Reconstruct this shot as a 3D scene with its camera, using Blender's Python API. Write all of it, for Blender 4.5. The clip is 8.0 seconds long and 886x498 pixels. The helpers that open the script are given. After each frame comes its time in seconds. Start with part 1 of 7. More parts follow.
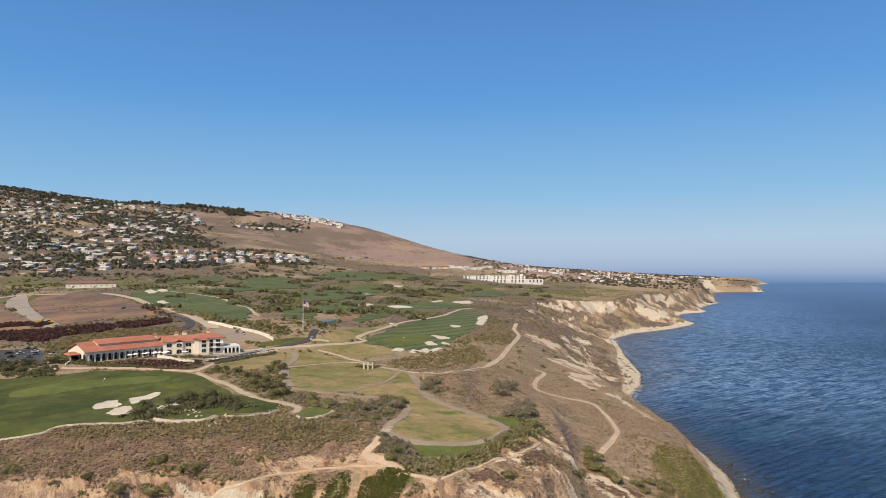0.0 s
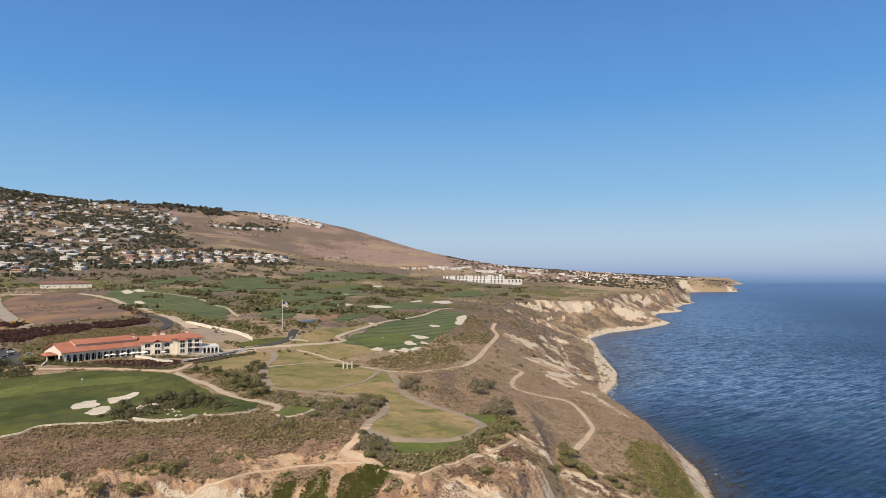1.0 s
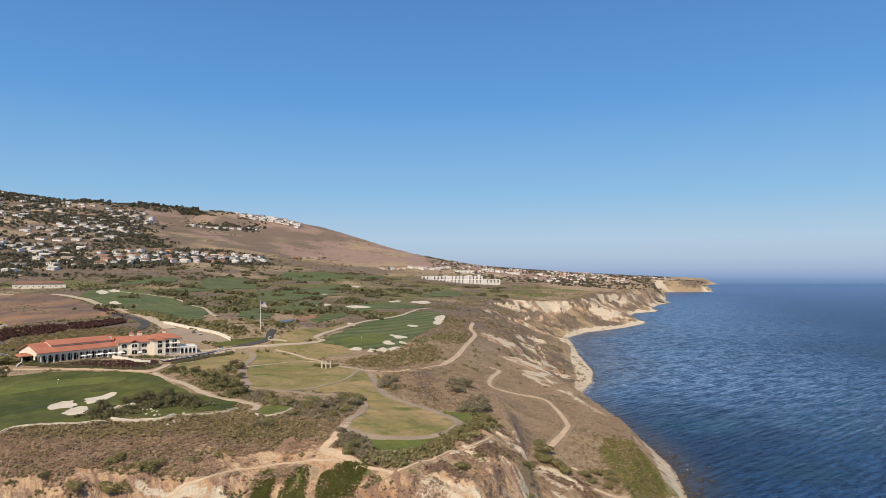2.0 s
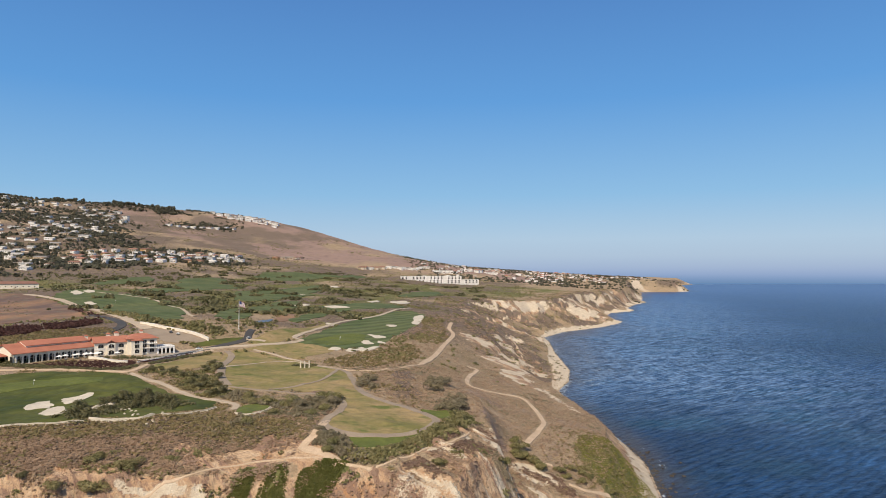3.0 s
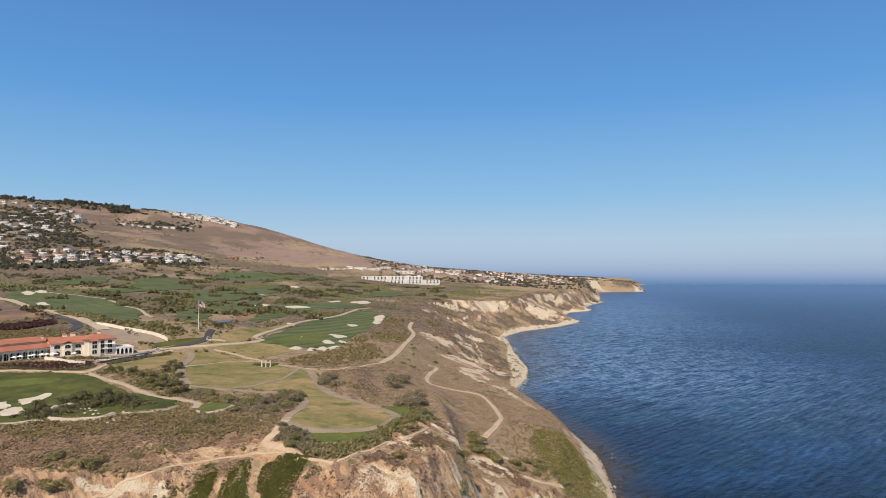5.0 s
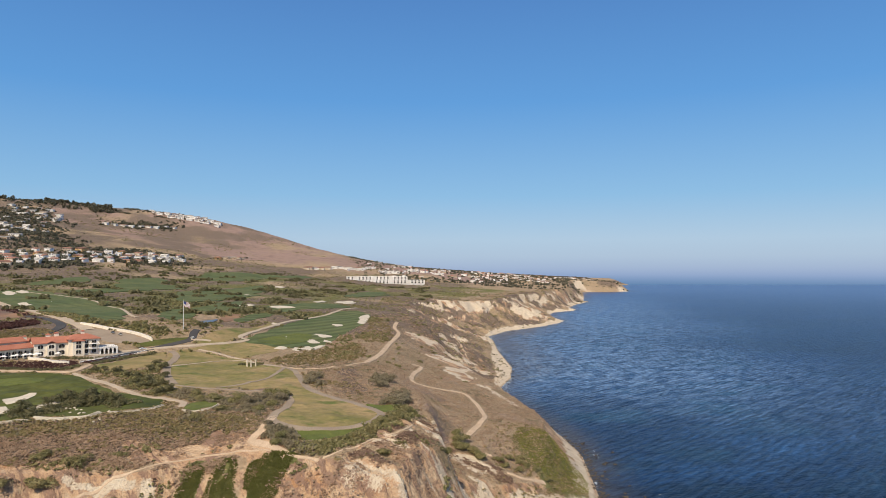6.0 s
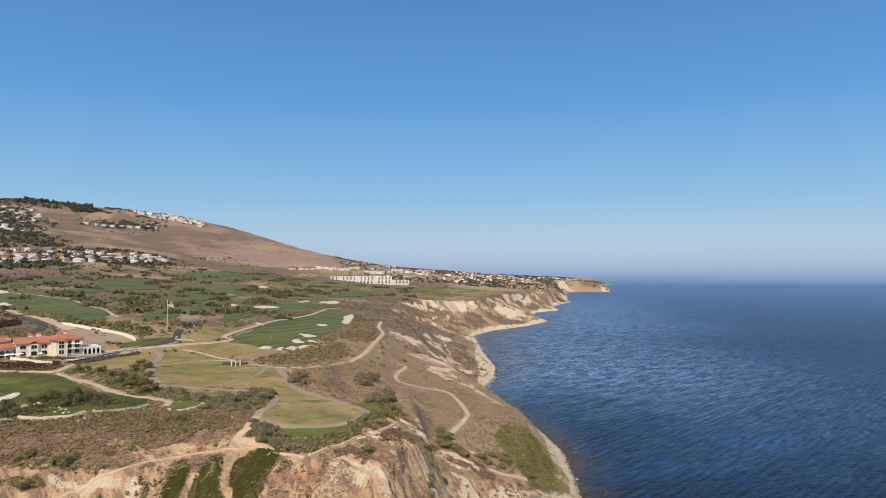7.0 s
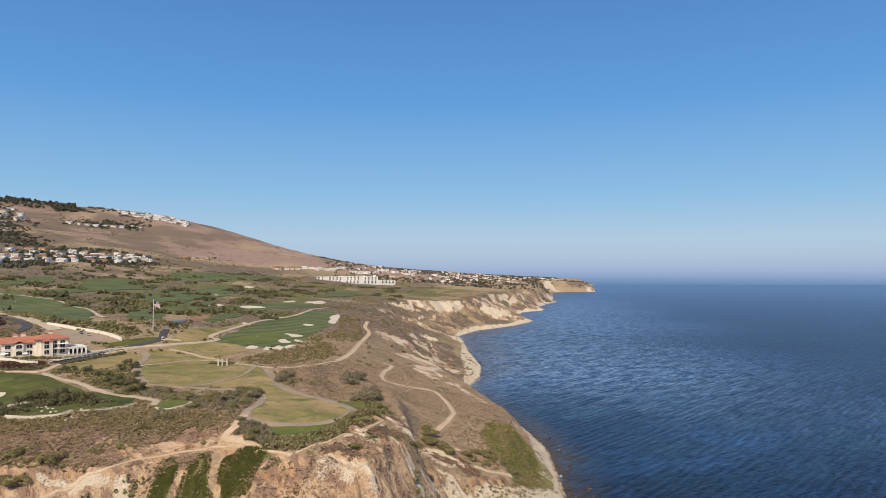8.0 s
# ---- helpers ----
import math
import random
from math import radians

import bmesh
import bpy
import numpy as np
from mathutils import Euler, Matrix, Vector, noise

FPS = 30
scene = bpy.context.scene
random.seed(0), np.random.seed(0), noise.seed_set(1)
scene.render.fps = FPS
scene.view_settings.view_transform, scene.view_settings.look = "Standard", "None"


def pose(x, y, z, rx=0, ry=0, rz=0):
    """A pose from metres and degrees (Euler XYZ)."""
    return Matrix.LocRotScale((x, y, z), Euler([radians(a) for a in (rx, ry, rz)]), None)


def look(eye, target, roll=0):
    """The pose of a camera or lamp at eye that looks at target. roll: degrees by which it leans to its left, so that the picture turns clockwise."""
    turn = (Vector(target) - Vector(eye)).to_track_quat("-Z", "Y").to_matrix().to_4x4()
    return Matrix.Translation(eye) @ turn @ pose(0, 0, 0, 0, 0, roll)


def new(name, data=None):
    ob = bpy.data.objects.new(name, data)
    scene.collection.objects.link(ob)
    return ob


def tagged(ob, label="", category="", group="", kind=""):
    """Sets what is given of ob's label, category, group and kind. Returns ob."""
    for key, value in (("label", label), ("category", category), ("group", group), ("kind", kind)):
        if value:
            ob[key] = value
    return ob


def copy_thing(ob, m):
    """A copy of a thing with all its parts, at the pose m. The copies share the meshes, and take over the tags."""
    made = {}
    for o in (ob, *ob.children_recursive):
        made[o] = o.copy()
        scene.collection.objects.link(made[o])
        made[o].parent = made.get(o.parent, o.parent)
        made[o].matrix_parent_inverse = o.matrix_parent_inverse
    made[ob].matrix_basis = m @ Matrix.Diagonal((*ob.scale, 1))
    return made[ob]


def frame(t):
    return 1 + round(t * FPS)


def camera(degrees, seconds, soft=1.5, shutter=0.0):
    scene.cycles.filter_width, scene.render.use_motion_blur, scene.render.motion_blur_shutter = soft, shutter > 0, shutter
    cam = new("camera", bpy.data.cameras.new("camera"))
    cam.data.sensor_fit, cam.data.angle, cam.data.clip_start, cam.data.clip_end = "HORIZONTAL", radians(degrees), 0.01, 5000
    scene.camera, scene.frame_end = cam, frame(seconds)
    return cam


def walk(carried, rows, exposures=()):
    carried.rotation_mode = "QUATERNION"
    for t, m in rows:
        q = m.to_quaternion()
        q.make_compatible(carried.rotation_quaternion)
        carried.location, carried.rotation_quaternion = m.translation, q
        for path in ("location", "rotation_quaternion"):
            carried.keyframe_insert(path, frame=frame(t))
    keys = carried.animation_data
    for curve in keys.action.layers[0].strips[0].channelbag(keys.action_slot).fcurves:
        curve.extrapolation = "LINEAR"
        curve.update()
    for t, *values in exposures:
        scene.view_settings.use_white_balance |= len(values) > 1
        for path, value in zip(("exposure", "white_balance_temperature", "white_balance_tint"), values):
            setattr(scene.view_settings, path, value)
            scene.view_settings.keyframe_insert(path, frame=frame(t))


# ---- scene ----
cam = camera(67.16, 8.0, soft=0.75)
# seconds, x, y, z, heading, pitch, roll
ROWS = [
    (0, 0.00, 0.00, 109.92, 0.000, 1.753, -0.110),
    (0.5, 0.22, -2.26, 109.92, -0.886, 1.759, -0.100),
    (1, 0.39, -4.50, 109.93, -1.748, 1.764, -0.091),
    (1.5, 0.53, -6.74, 109.93, -2.650, 1.770, -0.081),
    (3, 0.71, -13.39, 109.91, -5.368, 1.786, -0.052),
    (3.5, 0.70, -15.59, 109.89, -6.253, 1.792, -0.042),
    (4, 0.64, -17.78, 109.88, -7.145, 1.797, -0.033),
    (4.5, 0.54, -19.96, 109.86, -7.971, 1.803, -0.023),
    (6, 0.02, -26.44, 109.77, -9.964, 1.819, 0.006),
    (6.5, -0.23, -28.58, 109.74, -10.637, 1.825, 0.015),
    (7, -0.52, -30.72, 109.70, -11.304, 1.830, 0.025),
    (7.5, -0.86, -32.84, 109.66, -11.989, 1.836, 0.035),
    (8, -1.23, -34.95, 109.62, -12.483, 1.841, 0.044),
]
walk(cam, [(t, pose(x, y, z, 90 + pitch, 0, yaw) @ pose(0, 0, 0, 0, 0, roll)) for t, x, y, z, yaw, pitch, roll in ROWS])

# ---- sky and sun ----
SUN_EL, SUN_AZ = 46.0, 207.0  # height, and compass from +y clockwise
world = bpy.data.worlds.new("sky")
scene.world = world
world.use_nodes = True
wn, wl = world.node_tree.nodes, world.node_tree.links
wn.clear()
w_out, w_bg = wn.new("ShaderNodeOutputWorld"), wn.new("ShaderNodeBackground")
sky = wn.new("ShaderNodeTexSky")
sky.sky_type, sky.sun_disc = "NISHITA", False
sky.sun_elevation, sky.sun_rotation = radians(SUN_EL), radians(SUN_AZ)
sky.altitude, sky.air_density, sky.dust_density, sky.ozone_density = 110, 1.0, 0.2, 4.0
w_bg.inputs["Strength"].default_value = 0.085
# sea haze low over the horizon, and the hazy sea past the end of the water sheet
w_co, w_sep = wn.new("ShaderNodeTexCoord"), wn.new("ShaderNodeSeparateXYZ")
w_amt, w_hue, w_mix = wn.new("ShaderNodeValToRGB"), wn.new("ShaderNodeValToRGB"), wn.new("ShaderNodeMix")
w_map = wn.new("ShaderNodeMapRange")
w_map.inputs["From Min"].default_value, w_map.inputs["From Max"].default_value = -0.03, 0.97
w_mix.data_type = "RGBA"
wl.new(w_co.outputs["Generated"], w_sep.inputs[0])
wl.new(w_sep.outputs["Z"], w_map.inputs["Value"])


def ramp(node, stops):
    while len(node.color_ramp.elements) > 1:
        node.color_ramp.elements.remove(node.color_ramp.elements[0])
    for k, (at, col) in enumerate(stops):
        el = node.color_ramp.elements[0] if k == 0 else node.color_ramp.elements.new(at)
        el.position, el.color = at, (*col, 1)


ramp(w_amt, [(0.0, (1, 1, 1)), (0.03, (1, 1, 1)), (0.1, (0.85, 0.85, 0.85)), (0.3, (0.8, 0.8, 0.8)), (0.5, (0.75, 0.75, 0.75)), (1.0, (0.85, 0.85, 0.85))])
ramp(w_hue, [(0.0, (1.0, 2.2, 4.2)), (0.009, (1.5, 2.8, 4.9)), (0.017, (2.5, 3.8, 6.2)), (0.024, (3.5, 4.7, 7.1)), (0.033, (4.3, 5.5, 7.6)), (0.05, (4.9, 6.35, 8.2)), (0.075, (5.0, 6.8, 8.8)), (0.14, (3.1, 6.0, 9.2)), (0.275, (1.35, 4.2, 8.9)), (0.5, (0.8, 2.35, 6.5)), (0.66, (1.6, 2.6, 4.8)), (1.0, (2.8, 3.2, 4.3))])
for a, b in ((w_map.outputs[0], w_amt.inputs[0]), (w_map.outputs[0], w_hue.inputs[0]), (w_amt.outputs[0], w_mix.inputs["Factor"]),
             (sky.outputs[0], w_mix.inputs["A"]), (w_hue.outputs[0], w_mix.inputs["B"]), (w_mix.outputs["Result"], w_bg.inputs["Color"]),
             (w_bg.outputs[0], w_out.inputs[0])):
    wl.new(a, b)

sun = new("sun", bpy.data.lights.new("sun", "SUN"))
sun.data.energy, sun.data.angle, sun.data.color = 5.0, radians(0.6), (1.0, 0.865, 0.675)
_az, _el = radians(SUN_AZ), radians(SUN_EL)
sun.matrix_world = look((0, 0, 400), (-math.sin(_az) * math.cos(_el), -math.cos(_az) * math.cos(_el), 400 - math.sin(_el)))

# ---- materials ----
def nodes_of(name):
    m = bpy.data.materials.new(name)
    m.use_nodes = True
    n, l = m.node_tree.nodes, m.node_tree.links
    return m, n, l, n["Principled BSDF"]


def noise_node(n, l, vec, scale, detail=4, rough=0.6, stretch=None):
    t = n.new("ShaderNodeTexNoise")
    t.inputs["Scale"].default_value, t.inputs["Detail"].default_value, t.inputs["Roughness"].default_value = scale, detail, rough
    if stretch:
        mp = n.new("ShaderNodeMapping")
        mp.inputs["Scale"].default_value = stretch
        l.new(vec, mp.inputs["Vector"])
        vec = mp.outputs[0]
    l.new(vec, t.inputs["Vector"])
    return t.outputs["Fac"]


def mixed(n, l, fac, a, b, mode="MIX"):
    m = n.new("ShaderNodeMix")
    m.data_type, m.blend_type = "RGBA", mode
    for sock, v in ((m.inputs["Factor"], fac), (m.inputs["A"], a), (m.inputs["B"], b)):
        if isinstance(v, (tuple, list)):
            sock.default_value = (*v, 1)
        elif isinstance(v, (int, float)):
            sock.default_value = v
        else:
            l.new(v, sock)
    return m.outputs["Result"]


def stretch_range(n, l, v, a, b, c=0.0, d=1.0):
    m = n.new("ShaderNodeMapRange")
    for key, val in zip(("From Min", "From Max", "To Min", "To Max"), (a, b, c, d)):
        m.inputs[key].default_value = val
    l.new(v, m.inputs["Value"])
    return m.outputs[0]


def bumped(n, l, bsdf, h, strength, dist):
    b = n.new("ShaderNodeBump")
    b.inputs["Strength"].default_value, b.inputs["Distance"].default_value = strength, dist
    l.new(h, b.inputs["Height"])
    l.new(b.outputs[0], bsdf.inputs["Normal"])


def surface(name, light, dark, coarse=0.2, fine=3.0, rough=0.9, bump=0.4, dist=0.1, metal=0.0, third=None, vary=0.0, stretch=None, mown=0.0, roll=0.0):
    """A matt surface with stains at one scale and grain at another. vary: random value from piece to piece."""
    m, n, l, p = nodes_of(name)
    vec = n.new("ShaderNodeTexCoord").outputs["Object"]
    big = stretch_range(n, l, noise_node(n, l, vec, coarse, 4, 0.6, stretch), 0.36, 0.64)
    small = noise_node(n, l, vec, fine, 3, 0.65, stretch)
    col = mixed(n, l, big, light, dark)
    if third:
        col = mixed(n, l, stretch_range(n, l, noise_node(n, l, vec, coarse * 2.7, 3, 0.6), 0.55, 0.7), col, third)
    col = mixed(n, l, 0.55, col, mixed(n, l, 1.0, col, mixed(n, l, small, (0.35, 0.35, 0.35), (1.65, 1.65, 1.65)), "MULTIPLY"))
    if mown:
        wv, mp = n.new("ShaderNodeTexWave"), n.new("ShaderNodeMapping")
        mp.inputs["Rotation"].default_value = (0, 0, radians(35))
        l.new(vec, mp.inputs["Vector"])
        l.new(mp.outputs[0], wv.inputs["Vector"])
        wv.inputs["Scale"].default_value, wv.inputs["Distortion"].default_value, wv.inputs["Detail"].default_value = 0.024, 0.5, 1
        col = mixed(n, l, 1.0, col, mixed(n, l, wv.outputs["Fac"], (1 - mown,) * 3, (1 + mown,) * 3), "MULTIPLY")
    if vary:
        r = n.new("ShaderNodeObjectInfo").outputs["Random"]
        col = mixed(n, l, 1.0, col, mixed(n, l, r, (1 - vary,) * 3, (1 + vary,) * 3), "MULTIPLY")
    l.new(col, p.inputs["Base Color"])
    p.inputs["Roughness"].default_value, p.inputs["Metallic"].default_value = rough, metal
    p.inputs["Specular IOR Level"].default_value = 0.25
    if roll:
        # gentle swells of the turf under its grain
        lump = n.new("ShaderNodeMath")
        lump.operation = "MULTIPLY_ADD"
        l.new(noise_node(n, l, vec, 0.045, 3, 0.5), lump.inputs[0])
        lump.inputs[1].default_value = roll
        l.new(mixed(n, l, 1.0, small, (dist,) * 3, "MULTIPLY"), lump.inputs[2])
        bumped(n, l, p, lump.outputs[0], 1.0, 1.0)
    elif bump:
        bumped(n, l, p, small, bump, dist)
    return m


def foliage(name, a, b, c):
    """Leaves that vary from clump to clump and from plant to plant."""
    m, n, l, p = nodes_of(name)
    vec = n.new("ShaderNodeNewGeometry")
    col = mixed(n, l, stretch_range(n, l, noise_node(n, l, vec.outputs["Position"], 0.16, 3), 0.38, 0.62), a, b)
    col = mixed(n, l, stretch_range(n, l, vec.outputs["Random Per Island"], 0.55, 1.15), col, c)
    col = mixed(n, l, 1.0, col, mixed(n, l, vec.outputs["Random Per Island"], (0.84, 0.84, 0.84), (1.16, 1.16, 1.16)), "MULTIPLY")
    l.new(col, p.inputs["Base Color"])
    p.inputs["Roughness"].default_value = 0.75
    p.inputs["Specular IOR Level"].default_value = 0.2
    # thin leaves let light through
    tr, mx, out = n.new("ShaderNodeBsdfTranslucent"), n.new("ShaderNodeMixShader"), n["Material Output"]
    l.new(col, tr.inputs["Color"])
    mx.inputs[0].default_value = 0.45
    l.new(p.outputs[0], mx.inputs[1])
    l.new(tr.outputs[0], mx.inputs[2])
    l.new(mx.outputs[0], out.inputs["Surface"])
    return m


def ground_material():
    m, n, l, p = nodes_of("coastal_ground")
    vec = n.new("ShaderNodeTexCoord").outputs["Object"]
    at = n.new("ShaderNodeAttribute")
    at.attribute_name = "cover"
    sep = n.new("ShaderNodeSeparateColor")
    l.new(at.outputs["Color"], sep.inputs[0])
    big = noise_node(n, l, vec, 0.035, 5, 0.65)
    mid = noise_node(n, l, vec, 0.25, 4, 0.7)
    fine = noise_node(n, l, vec, 1.3, 4, 0.7)
    # scrub: dry brown brush mottled with olive
    scrub = mixed(n, l, stretch_range(n, l, mid, 0.35, 0.65), (0.345, 0.258, 0.168), (0.455, 0.345, 0.230))
    scrub = mixed(n, l, stretch_range(n, l, big, 0.48, 0.66), scrub, (0.300, 0.232, 0.140))
    scrub = mixed(n, l, stretch_range(n, l, fine, 0.48, 0.66, 0, 0.85), scrub, (0.200, 0.140, 0.098))
    # bare soil: ochre, with pale and rusty beds
    beds = noise_node(n, l, vec, 0.05, 5, 0.7, (1, 1, 5))
    soil = mixed(n, l, stretch_range(n, l, beds, 0.38, 0.62), (0.48, 0.300, 0.180), (0.58, 0.405, 0.258))
    soil = mixed(n, l, stretch_range(n, l, noise_node(n, l, vec, 0.09, 4, 0.6), 0.55, 0.68), soil, (0.44, 0.245, 0.13))
    turn = n.new("ShaderNodeMapping")
    turn.inputs["Rotation"].default_value = (0, 0, radians(-40))
    l.new(vec, turn.inputs["Vector"])
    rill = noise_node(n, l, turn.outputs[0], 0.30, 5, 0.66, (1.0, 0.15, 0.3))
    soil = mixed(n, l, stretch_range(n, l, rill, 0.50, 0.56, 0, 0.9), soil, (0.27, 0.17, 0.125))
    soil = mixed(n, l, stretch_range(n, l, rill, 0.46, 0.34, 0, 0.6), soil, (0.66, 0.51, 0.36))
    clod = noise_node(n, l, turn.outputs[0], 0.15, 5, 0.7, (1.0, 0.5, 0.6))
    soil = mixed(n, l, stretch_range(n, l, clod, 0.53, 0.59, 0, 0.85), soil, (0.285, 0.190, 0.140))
    drip = noise_node(n, l, vec, 0.6, 4, 0.7, (1, 1, 0.12))
    soil = mixed(n, l, stretch_range(n, l, drip, 0.52, 0.7, 0, 0.25), soil, (0.30, 0.20, 0.13))
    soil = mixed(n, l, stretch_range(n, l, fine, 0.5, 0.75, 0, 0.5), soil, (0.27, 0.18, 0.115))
    soil = mixed(n, l, stretch_range(n, l, noise_node(n, l, vec, 0.13, 5, 0.7), 0.55, 0.66, 0, 0.6), soil, (0.66, 0.50, 0.34))
    shore = mixed(n, l, stretch_range(n, l, mid, 0.35, 0.65), (0.70, 0.60, 0.46), (0.57, 0.46, 0.34))
    # dry grass
    dry = mixed(n, l, stretch_range(n, l, mid, 0.3, 0.7), (0.280, 0.196, 0.166), (0.360, 0.252, 0.204))
    dry = mixed(n, l, stretch_range(n, l, big, 0.5, 0.7), dry, (0.225, 0.160, 0.135))
    # green: irrigated grass between the shrubs and ice plant
    green = mixed(n, l, stretch_range(n, l, mid, 0.35, 0.65), (0.125, 0.135, 0.048), (0.195, 0.180, 0.075))

    # heath and gardens: grey-brown, shaded by low growth
    ht = n.new("ShaderNodeAttribute")
    ht.attribute_name = "heath"
    heath = mixed(n, l, stretch_range(n, l, mid, 0.35, 0.65), (0.162, 0.128, 0.098), (0.236, 0.172, 0.142))
    heath = mixed(n, l, stretch_range(n, l, fine, 0.5, 0.7, 0, 0.8), heath, (0.125, 0.112, 0.070))

    def edge(v):
        add = n.new("ShaderNodeMath")
        add.operation = "ADD"
        l.new(v, add.inputs[0])
        l.new(stretch_range(n, l, fine, 0.25, 0.75, -0.3, 0.3), add.inputs[1])
        return stretch_range(n, l, add.outputs[0], 0.38, 0.62)

    col = mixed(n, l, edge(sep.outputs[1]), scrub, dry)
    col = mixed(n, l, edge(ht.outputs["Fac"]), col, heath)
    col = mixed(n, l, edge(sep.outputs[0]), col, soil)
    col = mixed(n, l, edge(sep.outputs[2]), col, green)
    col = mixed(n, l, edge(at.outputs["Alpha"]), col, shore)
    l.new(col, p.inputs["Base Color"])
    p.inputs["Roughness"].default_value, p.inputs["Specular IOR Level"].default_value = 0.95, 0.1
    relief = n.new("ShaderNodeMath")
    relief.operation = "MULTIPLY_ADD"
    l.new(rill, relief.inputs[0])
    relief.inputs[1].default_value = 1.6
    l.new(fine, relief.inputs[2])
    broad = n.new("ShaderNodeMath")
    broad.operation = "MULTIPLY_ADD"
    l.new(mid, broad.inputs[0])
    broad.inputs[1].default_value = 2.4
    l.new(relief.outputs[0], broad.inputs[2])
    bumped(n, l, p, broad.outputs[0], 0.9, 1.0)
    return m


def water_material(name, deep, pale, shoal, waves, gloss=0.5, rough=0.2):
    m, n, l, p = nodes_of(name)
    vec = n.new("ShaderNodeTexCoord").outputs["Object"]
    # the swell runs in from the south-west, so its crests lie askew
    askew = n.new("ShaderNodeMapping")
    askew.inputs["Rotation"].default_value = (0, 0, radians(-35))
    l.new(vec, askew.inputs["Vector"])
    vec = askew.outputs[0]
    swell = noise_node(n, l, vec, 0.085, 4, 0.6, (0.5, 1.6, 1))
    chop = noise_node(n, l, vec, 0.21, 6, 0.72, (0.42, 1.35, 1))
    lanes = noise_node(n, l, vec, 0.0045, 5, 0.65, (0.6, 1.3, 1))
    streaks = noise_node(n, l, vec, 0.06, 7, 0.82, (0.5, 1.5, 1))
    crest = n.new("ShaderNodeTexWave")
    crest.bands_direction = "Y"
    for key, val in (("Scale", 0.055), ("Distortion", 6.0), ("Detail", 4.0), ("Detail Scale", 1.4), ("Detail Roughness", 0.7)):
        crest.inputs[key].default_value = val
    l.new(vec, crest.inputs["Vector"])
    crests = crest.outputs["Fac"]
    at = {}
    for key in ("shoal", "far_fade", "coast_sheen", "inshore", "kelp_near_dark"):
        node = n.new("ShaderNodeAttribute")
        node.attribute_name = key
        at[key] = node.outputs["Fac"]
    col = mixed(n, l, stretch_range(n, l, lanes, 0.36, 0.66), deep, pale)
    col = mixed(n, l, stretch_range(n, l, noise_node(n, l, vec, 0.011, 4, 0.6), 0.5, 0.68, 0, 0.6), col, (pale[0], pale[1] * 1.25, pale[2] * 0.85))
    # painted sheen: pale streaks off the coast where wind roughens the water
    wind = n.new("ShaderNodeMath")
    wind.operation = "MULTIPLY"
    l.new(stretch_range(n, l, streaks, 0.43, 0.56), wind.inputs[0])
    l.new(at["coast_sheen"], wind.inputs[1])
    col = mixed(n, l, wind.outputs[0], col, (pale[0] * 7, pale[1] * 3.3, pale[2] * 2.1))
    # bright and dark faces of the ripples are painted into the colour
    col = mixed(n, l, stretch_range(n, l, at["far_fade"], 0, 0.6, 1.0, 0.6), col, mixed(n, l, stretch_range(n, l, chop, 0.38, 0.64), (0.40, 0.42, 0.46), (2.0, 1.95, 1.8)), "MULTIPLY")
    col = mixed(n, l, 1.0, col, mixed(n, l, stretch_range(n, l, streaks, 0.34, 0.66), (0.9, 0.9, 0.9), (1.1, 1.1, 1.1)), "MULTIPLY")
    col = mixed(n, l, 1.0, col, mixed(n, l, at["inshore"], (0.74, 0.76, 0.82), (3.0, 2.4, 1.85)), "MULTIPLY")
    # crests too: their lit and shaded sides are multiplied into the colour
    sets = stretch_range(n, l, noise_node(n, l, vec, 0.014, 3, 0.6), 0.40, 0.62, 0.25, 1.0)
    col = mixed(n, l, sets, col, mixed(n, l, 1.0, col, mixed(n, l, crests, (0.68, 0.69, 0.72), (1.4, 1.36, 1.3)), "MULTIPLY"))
    # haze and reflected sky of far water, put into the colour by distance
    col = mixed(n, l, stretch_range(n, l, at["far_fade"], 0.10, 1.0, 0, 0.95), col, (pale[0] * 11.0, pale[1] * 4.6, pale[2] * 3.0))
    # kelp patches, plus the dark of steeply seen near water put into the colour
    weed = n.new("ShaderNodeMath")
    weed.operation = "MULTIPLY"
    l.new(stretch_range(n, l, noise_node(n, l, vec, 0.022, 6, 0.7), 0.30, 0.56), weed.inputs[0])
    l.new(at["kelp_near_dark"], weed.inputs[1])
    col = mixed(n, l, weed.outputs[0], col, mixed(n, l, 1.0, col, (0.50, 0.34, 0.32), "MULTIPLY"))
    col = mixed(n, l, at["shoal"], col, shoal)
    l.new(col, p.inputs["Base Color"])
    p.inputs["Roughness"].default_value, p.inputs["IOR"].default_value, p.inputs["Specular IOR Level"].default_value = rough, 1.33, gloss
    h = n.new("ShaderNodeMath")
    h.operation = "MULTIPLY_ADD"
    l.new(chop, h.inputs[0])
    h.inputs[1].default_value = 0.6
    both = n.new("ShaderNodeMath")
    both.operation = "MULTIPLY_ADD"
    l.new(crests, both.inputs[0])
    both.inputs[1].default_value = 0.25
    l.new(swell, both.inputs[2])
    l.new(both.outputs[0], h.inputs[2])
    b = n.new("ShaderNodeBump")
    b.inputs["Distance"].default_value = waves
    l.new(stretch_range(n, l, at["far_fade"], 0, 1, 0.75, 0.28), b.inputs["Strength"])
    l.new(h.outputs[0], b.inputs["Height"])
    l.new(b.outputs[0], p.inputs["Normal"])
    return m


